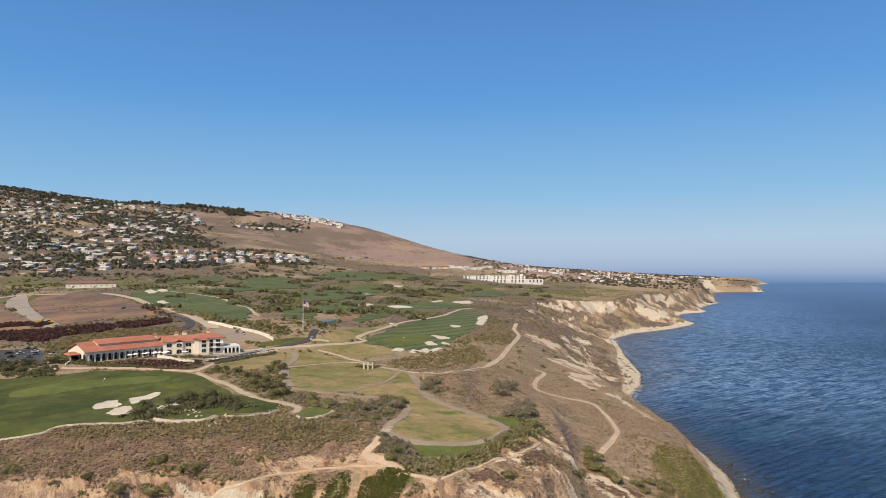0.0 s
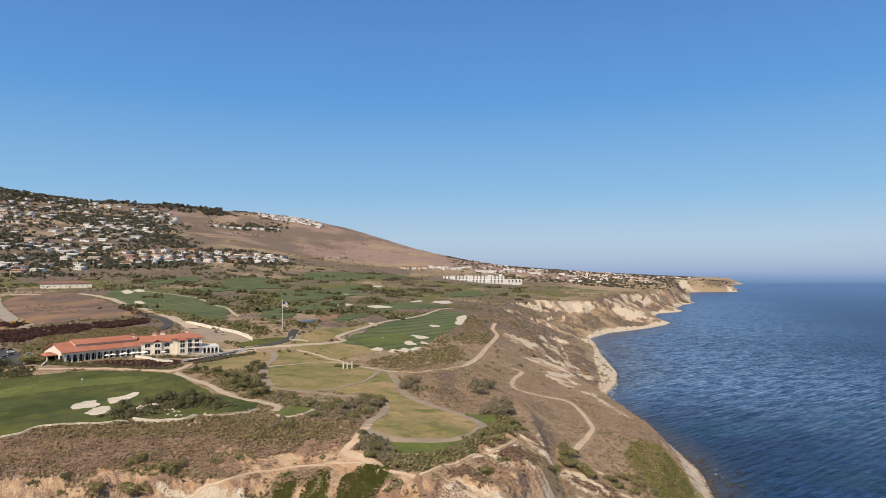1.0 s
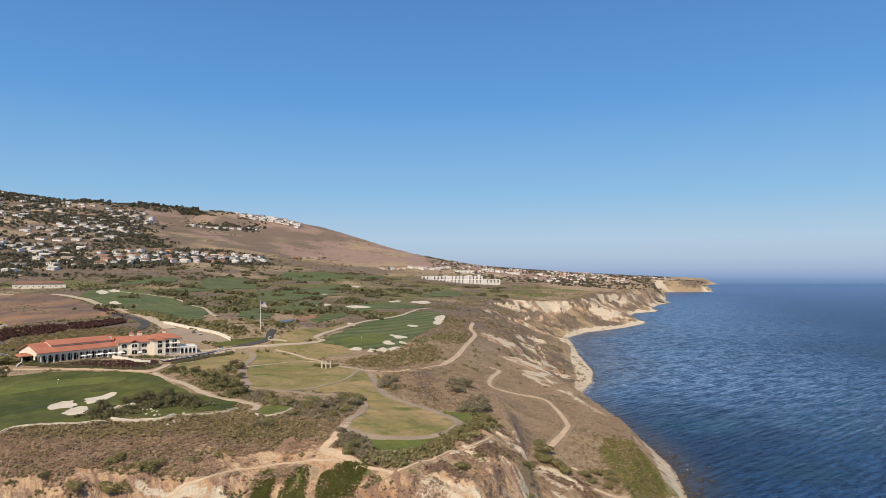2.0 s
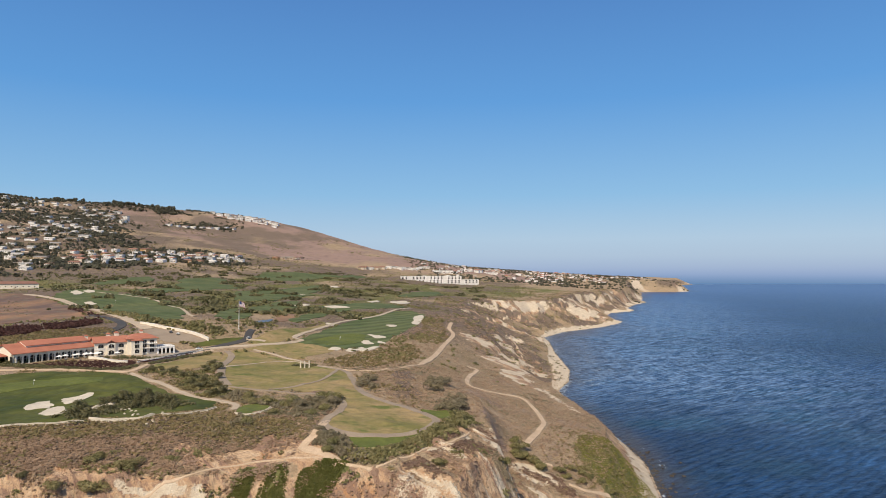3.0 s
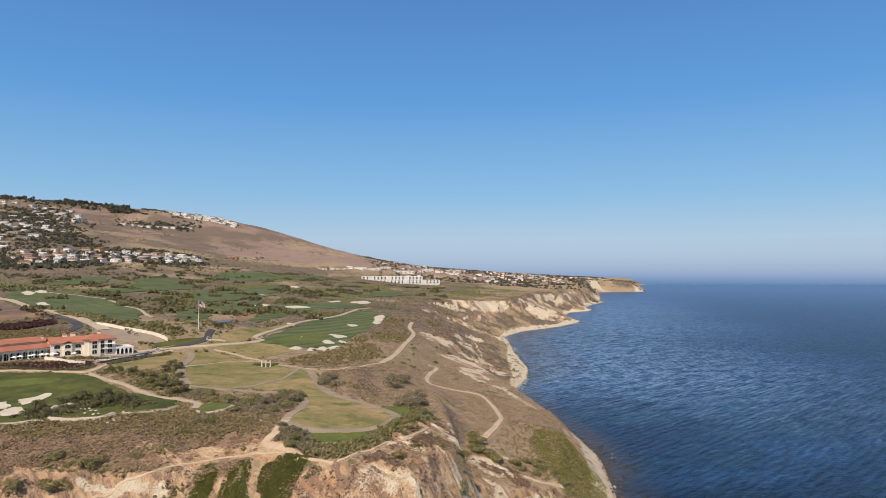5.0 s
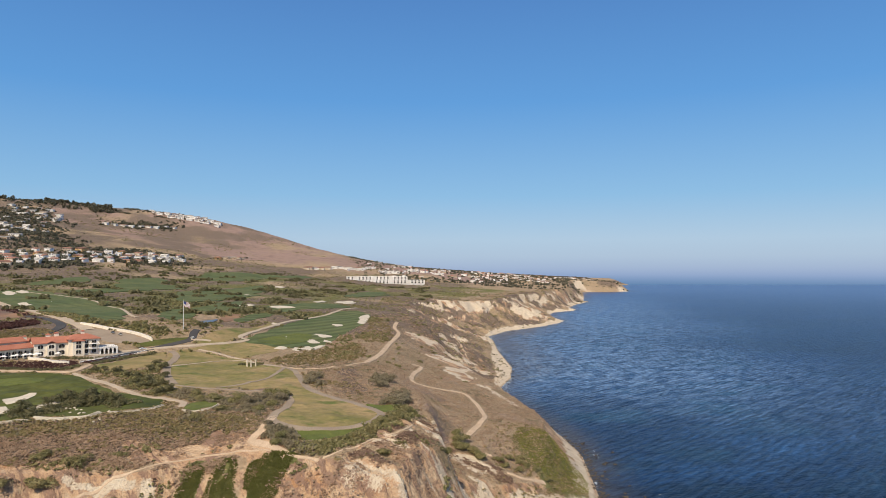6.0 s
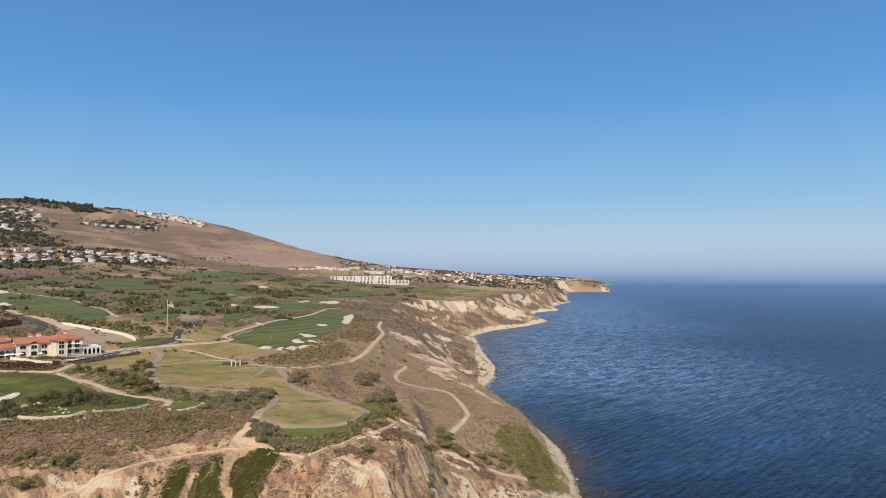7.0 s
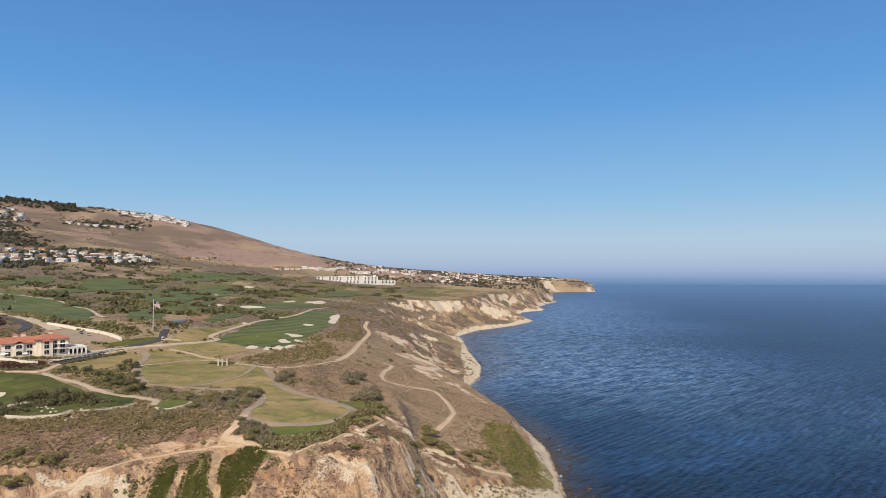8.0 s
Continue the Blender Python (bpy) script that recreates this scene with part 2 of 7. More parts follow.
M = {
    "ground": ground_material(),
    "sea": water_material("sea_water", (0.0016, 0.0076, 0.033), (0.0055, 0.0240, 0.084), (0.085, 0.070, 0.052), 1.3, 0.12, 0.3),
    # the slate blue of reflected sky is put into the pond's base colour
    "pond": surface("sky_tinted_pond", (0.085, 0.108, 0.140), (0.070, 0.090, 0.118), 0.05, 0.5, 0.3, 0.0),
    "fairway": surface("mown_fairway", (0.076, 0.100, 0.036), (0.112, 0.126, 0.048), 0.022, 0.35, 0.9, 0.2, 0.05, mown=0.22, roll=2.0),
    "green": surface("fine_green", (0.122, 0.138, 0.034), (0.092, 0.110, 0.028), 0.05, 0.5, 0.9, 0.1, 0.03, roll=4.0),
    "lush": surface("lush_lawn", (0.047, 0.061, 0.014), (0.094, 0.100, 0.024), 0.03, 0.35, 0.9, 0.2, 0.05, mown=0.08, roll=5.0),
    "lawn": surface("drying_lawn", (0.172, 0.158, 0.052), (0.305, 0.222, 0.110), 0.034, 0.4, 0.95, 0.2, 0.05, third=(0.112, 0.128, 0.036), roll=3.0),
    "sand": surface("bunker_sand", (0.60, 0.53, 0.43), (0.51, 0.45, 0.365), 0.15, 2.0, 0.95, 0.2, 0.05),
    "path": surface("cart_path_concrete", (0.47, 0.38, 0.285), (0.40, 0.32, 0.235), 0.1, 1.5, 0.9, 0.1, 0.02),
    "track": surface("gravel_track", (0.30, 0.240, 0.180), (0.26, 0.205, 0.155), 0.1, 2.0, 0.95, 0.3, 0.05),
    "trail": surface("dirt_trail", (0.54, 0.405, 0.285), (0.45, 0.335, 0.23), 0.2, 2.0, 0.95, 0.3, 0.08),
    "asphalt": surface("asphalt", (0.060, 0.057, 0.056), (0.080, 0.076, 0.074), 0.08, 2.0, 0.85, 0.2, 0.02),
    "concrete": surface("pale_concrete", (0.36, 0.305, 0.25), (0.30, 0.25, 0.205), 0.06, 1.0, 0.9, 0.1, 0.02),
    "dirt": surface("graded_dirt", (0.290, 0.170, 0.098), (0.130, 0.088, 0.072), 0.030, 0.30, 0.95, 0.4, 0.2, third=(0.17, 0.15, 0.105), stretch=(1.0, 0.3, 1.0)),
    "stone": surface("pale_wall_stone", (0.60, 0.53, 0.42), (0.48, 0.42, 0.33), 0.4, 3.0, 0.9, 0.4, 0.1, vary=0.18),
    "brush": foliage("dry_brush", (0.430, 0.305, 0.212), (0.545, 0.395, 0.275), (0.245, 0.175, 0.120)),
    "rust": foliage("rust_brown_brush", (0.285, 0.190, 0.142), (0.345, 0.235, 0.172), (0.225, 0.155, 0.115)),
    "shrub": foliage("green_shrub", (0.234, 0.226, 0.098), (0.314, 0.271, 0.130), (0.348, 0.298, 0.158)),
    "brown": foliage("grey_brown_brush", (0.400, 0.285, 0.205), (0.500, 0.360, 0.255), (0.300, 0.230, 0.150)),
    "sage": foliage("olive_green_scrub", (0.254, 0.218, 0.100), (0.342, 0.266, 0.136), (0.354, 0.266, 0.153)),
    "olive": foliage("grey_olive_leaves", (0.280, 0.241, 0.157), (0.347, 0.291, 0.196), (0.224, 0.196, 0.112)),
    "dark_leaf": foliage("dark_tree_leaves", (0.151, 0.148, 0.074), (0.202, 0.185, 0.094), (0.241, 0.211, 0.118)),
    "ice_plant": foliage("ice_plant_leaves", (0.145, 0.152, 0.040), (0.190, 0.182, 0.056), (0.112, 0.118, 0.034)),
    # lighter copy of the ice plant leaves, with the sun put into the colour
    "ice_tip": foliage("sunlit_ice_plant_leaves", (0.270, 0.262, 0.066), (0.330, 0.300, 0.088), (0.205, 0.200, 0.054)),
    "red_leaf": foliage("red_hedge_leaves", (0.140, 0.068, 0.060), (0.112, 0.056, 0.050), (0.095, 0.062, 0.048)),
    # far trees: greyed leaves, with distance haze put into the colour
    "hazed_leaf": foliage("hazed_hillside_leaves", (0.115, 0.116, 0.080), (0.150, 0.142, 0.100), (0.195, 0.172, 0.125)),
    "bark": surface("tree_bark", (0.16, 0.12, 0.085), (0.10, 0.075, 0.055), 1.0, 6.0, 0.95, 0.5, 0.05),
    "stucco": surface("cream_stucco", (0.80, 0.72, 0.60), (0.73, 0.66, 0.54), 0.12, 2.0, 0.9, 0.1, 0.01),
    "white": surface("white_stucco", (0.83, 0.80, 0.76), (0.76, 0.73, 0.69), 0.05, 1.0, 0.9, 0.1, 0.01, vary=0.1),
    "beige": surface("beige_stucco", (0.58, 0.46, 0.34), (0.50, 0.40, 0.30), 0.05, 1.0, 0.9, 0.1, 0.01, vary=0.2),
    "ochre": surface("ochre_stucco", (0.56, 0.36, 0.17), (0.48, 0.31, 0.15), 0.05, 1.0, 0.9, 0.1, 0.01, vary=0.1),
    "clay_roof": surface("weathered_clay_roof", (0.31, 0.165, 0.120), (0.24, 0.130, 0.100), 0.1, 1.5, 0.9, 0.2, 0.05, vary=0.3),
    "tile": surface("red_roof_tile", (0.44, 0.180, 0.115), (0.36, 0.140, 0.090), 0.15, 2.5, 0.85, 0.3, 0.05),
    "brown_roof": surface("brown_roof_tile", (0.24, 0.15, 0.11), (0.17, 0.12, 0.095), 0.1, 1.5, 0.9, 0.2, 0.05, vary=0.3),
    "grey_roof": surface("grey_shingle_roof", (0.30, 0.28, 0.26), (0.22, 0.21, 0.20), 0.1, 1.5, 0.9, 0.2, 0.05, vary=0.3),
    "pale_roof": surface("pale_flat_roof", (0.62, 0.58, 0.53), (0.52, 0.49, 0.45), 0.1, 1.5, 0.9, 0.1, 0.02, vary=0.15),
    "glass": surface("dark_window_glass", (0.022, 0.021, 0.020), (0.030, 0.028, 0.026), 0.2, 1.0, 0.3, 0.0),
    "wood": surface("dark_timber", (0.13, 0.085, 0.055), (0.10, 0.065, 0.045), 1.0, 6.0, 0.8, 0.2, 0.01),
    "metal": surface("pale_painted_metal", (0.70, 0.69, 0.66), (0.62, 0.61, 0.58), 1.0, 8.0, 0.4, 0.0),
    "brass": surface("gilded_metal", (0.75, 0.55, 0.18), (0.65, 0.46, 0.15), 1.0, 8.0, 0.3, 0.0, metal=1.0),
    "canvas": surface("white_canvas", (0.80, 0.78, 0.74), (0.72, 0.70, 0.66), 0.6, 5.0, 0.9, 0.1, 0.01),
    "cloth_red": surface("red_flag_cloth", (0.24, 0.05, 0.06), (0.20, 0.04, 0.05), 0.6, 5.0, 0.85, 0.1, 0.01),
    "cloth_white": surface("white_flag_cloth", (0.80, 0.79, 0.78), (0.70, 0.69, 0.69), 0.6, 5.0, 0.85, 0.1, 0.01),
    "cloth_blue": surface("blue_flag_cloth", (0.035, 0.05, 0.16), (0.03, 0.04, 0.13), 0.6, 5.0, 0.85, 0.1, 0.01),
    "car_white": surface("white_car_paint", (0.78, 0.78, 0.77), (0.72, 0.72, 0.71), 0.5, 5.0, 0.25, 0.0),
    "car_dark": surface("dark_car_paint", (0.03, 0.032, 0.036), (0.04, 0.04, 0.045), 0.5, 5.0, 0.25, 0.0),
    "car_grey": surface("grey_car_paint", (0.26, 0.27, 0.28), (0.22, 0.23, 0.24), 0.5, 5.0, 0.25, 0.0),
    "rubber": surface("black_rubber", (0.02, 0.02, 0.02), (0.03, 0.03, 0.03), 2.0, 9.0, 0.9, 0.0),
    "yellow": surface("worn_yellow_paint", (0.55, 0.34, 0.05), (0.45, 0.28, 0.05), 1.0, 6.0, 0.6, 0.1, 0.01),
    "rock": surface("brown_sea_rock", (0.050, 0.044, 0.038), (0.090, 0.074, 0.058), 0.6, 3.0, 0.9, 0.5, 0.1, vary=0.3),
    "foam": surface("sea_foam", (0.52, 0.55, 0.58), (0.20, 0.27, 0.35), 0.5, 3.0, 0.9, 0.3, 0.1),
}

# ---- the lie of the land ----
def vnoise(x, y, seed=0):
    """Smooth value noise in -1..1 on arrays."""
    xi, yi = np.floor(x).astype(np.int64), np.floor(y).astype(np.int64)
    fx, fy = x - xi, y - yi
    fx, fy = fx * fx * (3 - 2 * fx), fy * fy * (3 - 2 * fy)

    def rnd(a, b):
        h = (a * 374761393 + b * 668265263 + seed * 974634777) & 0xFFFFFFFF
        h = ((h ^ (h >> 13)) * 1274126177) & 0xFFFFFFFF
        return ((h ^ (h >> 16)) & 0xFFFF) / 32767.5 - 1

    top = rnd(xi, yi) * (1 - fx) + rnd(xi + 1, yi) * fx
    low = rnd(xi, yi + 1) * (1 - fx) + rnd(xi + 1, yi + 1) * fx
    return top * (1 - fy) + low * fy


def fbm(x, y, octaves=4, seed=0):
    total, amp, norm = 0, 1.0, 0.0
    for k in range(octaves):
        total = total + amp * vnoise(x * 2**k + 17.3 * k, y * 2**k - 9.1 * k, seed + k)
        norm += amp
        amp *= 0.5
    return total / norm


def step(a, b, v):
    u = np.clip((v - a) / (b - a), 0, 1)
    return u * u * (3 - 2 * u)


# Waterline from the near cove along the coast to the far point: x, y, width of the bluff, width of the beach
SHORE = [
    (-1500, 120, 50, 3), (-420, 150, 50, 3), (-170, 172, 50, 3), (-70, 172, 50, 3), (-25, 165, 49, 3), (12, 150, 40, 3), (47, 152, 46, 3),
    (66, 176, 46, 3), (84, 214, 40, 4), (107, 238, 28, 5), (127, 268, 25, 5), (142, 322, 24, 5), (151, 356, 22, 5), (154, 395, 18, 4),
    (153, 430, 18, 3), (151, 488, 24, 3), (156, 543, 40, 4), (163, 585, 62, 7), (186, 632, 82, 13), (208, 705, 112, 18),
    (220, 780, 132, 16), (231, 853, 138, 8), (258, 990, 130, 7), (265, 1050, 128, 7),
]
SHORE_FAR = [
    (324, 1145, 88, 12), (376, 1188, 94, 14), (422, 1232, 100, 14), (480, 1304, 112, 15), (510, 1356, 118, 12), (516, 1430, 105, 5),
    (540, 1545, 82, 5), (585, 1640, 78, 12), (658, 1692, 84, 14), (684, 1740, 80, 6), (700, 1840, 66, 6), (790, 2010, 44, 12), (896, 2172, 46, 14),
    (900, 2240, 46, 5), (1000, 2480, 46, 6), (1110, 2760, 46, 6), (1230, 3090, 46, 8), (1310, 3160, 44, 10), (1400, 3178, 42, 10), (1490, 3180, 42, 10),
    (1570, 3256, 44, 12), (1590, 3400, 50, 8), (1630, 3900, 60, 8), (1880, 4300, 60, 8),
    (2240, 4690, 60, 8), (2350, 4800, 60, 8), (2365, 4920, 60, 8), (2000, 5300, 80, 8),
]
SHORE = np.array(SHORE + SHORE_FAR, float)


def coast(x, y):
    """Distance inland of the waterline (at sea: minus), the way along it, and the widths of bluff and beach there."""
    best, way, wide, sand, side = (np.full(x.shape, v) for v in (1e9, 0.0, 40.0, 5.0, 1.0))
    run = 0.0
    for (ax, ay, aw, ab), (bx, by, bw, bb) in zip(SHORE[:-1], SHORE[1:]):
        dx, dy = bx - ax, by - ay
        long = math.hypot(dx, dy)
        u = np.clip(((x - ax) * dx + (y - ay) * dy) / long**2, 0, 1)
        px, py = x - ax - u * dx, y - ay - u * dy
        d = np.hypot(px, py)
        near = d < best
        best = np.where(near, d, best)
        way = np.where(near, run + u * long, way)
        wide = np.where(near, aw + u * (bw - aw), wide)
        sand = np.where(near, ab + u * (bb - ab), sand)
        side = np.where(near, np.where(dx * py - dy * px >= 0, 1.0, -1.0), side)
        run += long
    return best * side, way, wide, sand


# Heights of the rising country, along bearings from the headland: tangent of the bearing, then (distance, height)
COUNTRY = [
    (-0.791, (700, 62), (1000, 82), (1500, 147), (2000, 257), (2500, 409), (2800, 493), (3400, 480)),
    (-0.664, (700, 68), (950, 82), (1150, 98), (1500, 134), (2000, 240), (2500, 391), (2750, 455), (3300, 440)),
    (-0.507, (700, 68), (950, 80), (1200, 97), (1500, 128), (1900, 191), (2400, 300), (2750, 405), (3300, 390)),
    (-0.393, (700, 69), (950, 79), (1250, 98), (1550, 132), (2000, 195), (2500, 292), (2900, 403), (3500, 385)),
    (-0.283, (700, 68), (950, 75), (1300, 92), (1800, 135), (2200, 186), (2700, 288), (3000, 373), (3600, 345)),
    (-0.190, (700, 67), (950, 71), (1300, 83), (1700, 108), (2000, 138), (2500, 216), (3000, 364), (3600, 325)),
    (-0.088, (700, 66), (950, 68), (1300, 76), (1800, 101), (2200, 133), (2600, 190), (3000, 283), (3600, 255)),
    (0.014, (700, 61), (950, 63), (1300, 68), (1800, 83), (2200, 114), (2600, 178), (3000, 176), (3600, 140)),
    (0.073, (700, 57), (950, 59), (1300, 63), (1800, 76), (2200, 99), (2600, 142), (3000, 140), (3600, 118)),
    (0.183, (700, 52), (950, 53), (1300, 54), (1900, 68), (2400, 91), (3000, 109), (3600, 106), (4800, 90)),
    (0.352, (700, 30), (1300, 46), (1700, 47), (2200, 50), (3000, 65), (3800, 72), (4800, 63)),
    (0.471, (700, 30), (2200, 42), (3000, 44), (3400, 45), (4200, 46), (4900, 44)),
    (0.691, (700, 10), (2200, 27), (3000, 30), (3400, 31), (4200, 34), (4900, 29)),
]
AS, YS = np.linspace(-1.2, 0.9, 211), np.linspace(500, 5300, 161)
COLS = np.array([np.interp(YS, [p[0] for p in row[1:]], [p[1] for p in row[1:]]) for row in COUNTRY])
TABLE = np.array([np.interp(AS, [row[0] for row in COUNTRY], COLS[:, k]) for k in range(len(YS))])
for axis in (0, 1):
    for _ in range(2):
        pad = np.concatenate([np.take(TABLE, [0] * 3, axis), TABLE, np.take(TABLE, [-1] * 3, axis)], axis)
        size = TABLE.shape[axis]
        TABLE = sum(np.take(pad, np.arange(k, k + size), axis) for k in range(7)) / 7


def country(x, y):
    a = np.clip((x / np.maximum(y, 300) + 1.2) / 0.01, 0, 209.999)
    b = np.clip((y - 500) / 30, 0, 159.999)
    i, j = a.astype(int), b.astype(int)
    u, v = a - i, b - j
    return (TABLE[j, i] * (1 - u) + TABLE[j, i + 1] * u) * (1 - v) + (TABLE[j + 1, i] * (1 - u) + TABLE[j + 1, i + 1] * u) * v


def headland(x, y):
    """The terrace of the golf course, its front slope, the spur and the lower bench on the sea side."""
    left = step(0, -80, x)
    z = 51.5 - 0.04 * (x + 20) * step(-60, 20, x)
    z = z + 9 * (1 - np.exp(-np.maximum(-x - 60, 0) / 90)) * step(290, 400, y)
    z = z + left * (0.11 * np.clip(y - 430, 0, 90) + 0.02 * np.maximum(y - 520, 0)) + (1 - left) * 0.03 * np.maximum(y - 420, 0)
    start = 262 - 28 * step(-52, -18, x) + 0.1 * np.clip(-x - 110, 0, 200) * -1
    z = z - 0.25 * np.maximum(start - y, 0) * (1 - 0.2 * step(-40, 0, x))
    z = z - (0.36 * np.maximum(x - 31, 0) + 0.25 * np.maximum(x - 50, 0)) * step(290, 258, y)
    down, over = 0.77 * x - 0.64 * y, 0.64 * x + 0.77 * y
    z = z + (3.6 * np.abs(fbm(over / 7, down / 45, 4, 91)) - 0.7) * step(4, 30, x + 0.5 * (225 - y)) * step(285, 255, y)
    bench = 31 + 0.05 * np.minimum(y - 383, 330) - 0.26 * (x - 77) - 0.15 * np.maximum(290 - y, 0)
    bench = bench + 6 * np.exp(-((x - 110) / 26) ** 2 - ((y - 315) / 34) ** 2)
    z = z + 4.5 * np.exp(-((x + 106) / 34) ** 2 - ((y - 492) / 34) ** 2)
    ex = np.interp(y, [180, 205, 222, 235, 255, 275, 290, 310, 350, 400, 470, 560, 640, 720, 800], [62, 62, 55, 48, 49.5, 50, 53, 54, 42, 36, 38, 56, 80, 110, 150])
    hw = np.interp(y, [180, 205, 222, 235, 268, 288, 320, 360, 470, 600, 800], [27, 25, 15, 3.4, 2.6, 7, 15, 34, 36, 36, 30])
    b = step(-1, 1, (x - ex) / hw)
    return z * (1 - b) + bench * b


def height(x, y):
    x, y = np.asarray(x, float), np.asarray(y, float)
    d, way, wide, sand = coast(x, y)
    far = step(560, 780, y)
    top = headland(x, np.minimum(y, 800)) * (1 - far) + country(x, y) * far
    dist = np.hypot(x, y)
    # folds of the hills and small unevenness
    top = top + far * (1 - step(0, 0.35, x / np.maximum(y, 1))) * 17 * (0.2 + fbm(x / 300, y / 330, 4, 3)) * step(1150, 2000, y)
    top = top + far * 2.2 * fbm(x / 90, y / 90, 3, 5)
    rough = step(300, 200, np.hypot(x - 20, y - 190)) * 0.6 + 0.25
    top = top + rough * fbm(x / 9, y / 9, 3, 8)
    crag = step(52, 30, np.hypot(x - 22, (y - 192) * 1.3))
    top = top + crag * (1.8 * fbm(x / 5, y / 5, 4, 9) + 2.6 * np.abs(fbm(x / 5 + y / 30, y / 26, 3, 12)) * step(206, 198, y) + 2.6 * np.abs(fbm((0.64 * x + 0.77 * y) / 10, (0.77 * x - 0.64 * y) / 40, 3, 10)))
    # the bluffs: gullies run across the shore line
    gully = fbm(way / 9 + 3, d / 60, 4, 11) + 0.8 * fbm(way / 34, d / 120, 2, 13)
    dd = d + gully * np.clip(wide * 0.11, 1.5, 9) * (1 + 0.9 * step(850, 1050, y)) * step(0, 14, d) * step(wide * 1.5, wide * 0.8, d)
    dd = dd + step(850, 1050, y) * 17 * fbm(way / 75, d / 260, 3, 24) * step(0, 30, d) * step(wide * 1.9, wide * 0.7, d)
    u = np.clip((dd - sand) / np.maximum(wide - sand, 1), 0, 1)
    steep = np.clip(1.9 - 0.008 * wide, 0.9, 1.6) + 0.05 * step(800, 1100, y)
    steep = steep + (0.85 - steep) * step(440, 390, y) * step(70, 100, x)
    steep = steep + (1.0 - steep) * step(30, 45, x) * step(245, 225, y)
    rise = u**steep
    # past the slump the bluffs carry a sheer upper wall over a slope of fallen soil
    wall = step(880, 1020, y) * np.clip(0.04 + 0.5 * fbm(way / 45, way / 200, 3, 19), 0, 0.26) * (1 - 0.6 * step(2300, 2900, y))
    rise = rise * (1 - wall) + wall * step(0.62, 1.0, u + 0.10 * fbm(way / 16, d / 30, 3, 20))
    rise = rise + 0.05 * np.sin(u * 14 + 2 * fbm(way / 40, u * 2, 2, 17)) * u * (1 - u) * 2
    lumps = step(520, 620, y) * u * (1 - u) * 4 * (4.5 * fbm(x / 17, y / 22, 4, 18) - 3.5 * np.abs(fbm(way / 24, d / 60, 3, 22)))
    shelf = 2.5 * step(0, 1, d / np.maximum(sand, 1))
    z = np.where(d > 0, shelf + (top - 2.5) * rise + lumps, np.maximum(d * 0.12, -9))
    return z

# ---- meshes from arrays ----
def mesh_of(name, verts, faces, mat, smooth=False):
    """verts (n, 3); faces (m, k) of one size k."""
    verts, faces = np.asarray(verts, np.float32), np.asarray(faces, np.int32)
    me = bpy.data.meshes.new(name)
    me.vertices.add(len(verts))
    me.vertices.foreach_set("co", verts.ravel())
    k = faces.shape[1]
    me.loops.add(faces.size)
    me.loops.foreach_set("vertex_index", faces.ravel())
    me.polygons.add(len(faces))
    me.polygons.foreach_set("loop_start", np.arange(0, faces.size, k, dtype=np.int32))
    me.update(calc_edges=True)
    me.polygons.foreach_set("use_smooth", np.full(len(faces), smooth))
    me.materials.append(mat)
    return me


def grown(start, first, ratio, stop):
    out, s = [start], first
    while abs(out[-1]) < abs(stop):
        out.append(out[-1] + s)
        s *= ratio
    return out


GX = np.array(sorted(set(grown(-200, -1.7, 1.045, -4200) + list(np.arange(-198.4, -56, 1.6)) + list(np.arange(-55.6, 74, 0.9)) + list(np.arange(74.4, 170, 1.6)) + grown(170, 1.7, 1.018, 640) + grown(648, 11, 1.06, 3600))))
GY = np.array(list(np.arange(138, 174, 1.6)) + list(np.arange(174, 266, 0.9)) + list(np.arange(266.4, 329.5, 1.6)) + grown(330, 1.6, 1.0072, 1700) + grown(1715, 15, 1.03, 5150))
XX, YY = np.meshgrid(GX, GY)
ZZ = height(XX, YY)


def ground(x, y):
    """Height of the built ground sheet, face by face."""
    x, y = np.asarray(x, float), np.asarray(y, float)
    i = np.clip(np.searchsorted(GX, x, "right") - 1, 0, len(GX) - 2)
    j = np.clip(np.searchsorted(GY, y, "right") - 1, 0, len(GY) - 2)
    u, v = (x - GX[i]) / (GX[i + 1] - GX[i]), (y - GY[j]) / (GY[j + 1] - GY[j])
    a, b, c, d = ZZ[j, i], ZZ[j, i + 1], ZZ[j + 1, i + 1], ZZ[j + 1, i]
    return np.where(u >= v, a + (b - a) * u + (c - b) * v, a + (c - d) * u + (d - a) * v)


def capsule(x, y, ax, ay, bx, by, r):
    u = np.clip(((x - ax) * (bx - ax) + (y - ay) * (by - ay)) / ((bx - ax) ** 2 + (by - ay) ** 2), 0, 1)
    return np.hypot(x - ax - u * (bx - ax), y - ay - u * (by - ay)) - r


# bare pale slips on the slumped bluff and the cliff behind it: from, to, half width
SLIPS = ((84, 620, 104, 618, 10), (100, 622, 120, 616, 11), (96, 545, 112, 528, 11), (106, 515, 104, 470, 9), (102, 462, 120, 457, 3.5), (190, 1022, 216, 1006, 18),
         (218, 1004, 234, 966, 12), (204, 1165, 232, 1166, 10), (246, 1188, 300, 1232, 13), (395, 1292, 452, 1352, 16), (150, 690, 158, 640, 3))


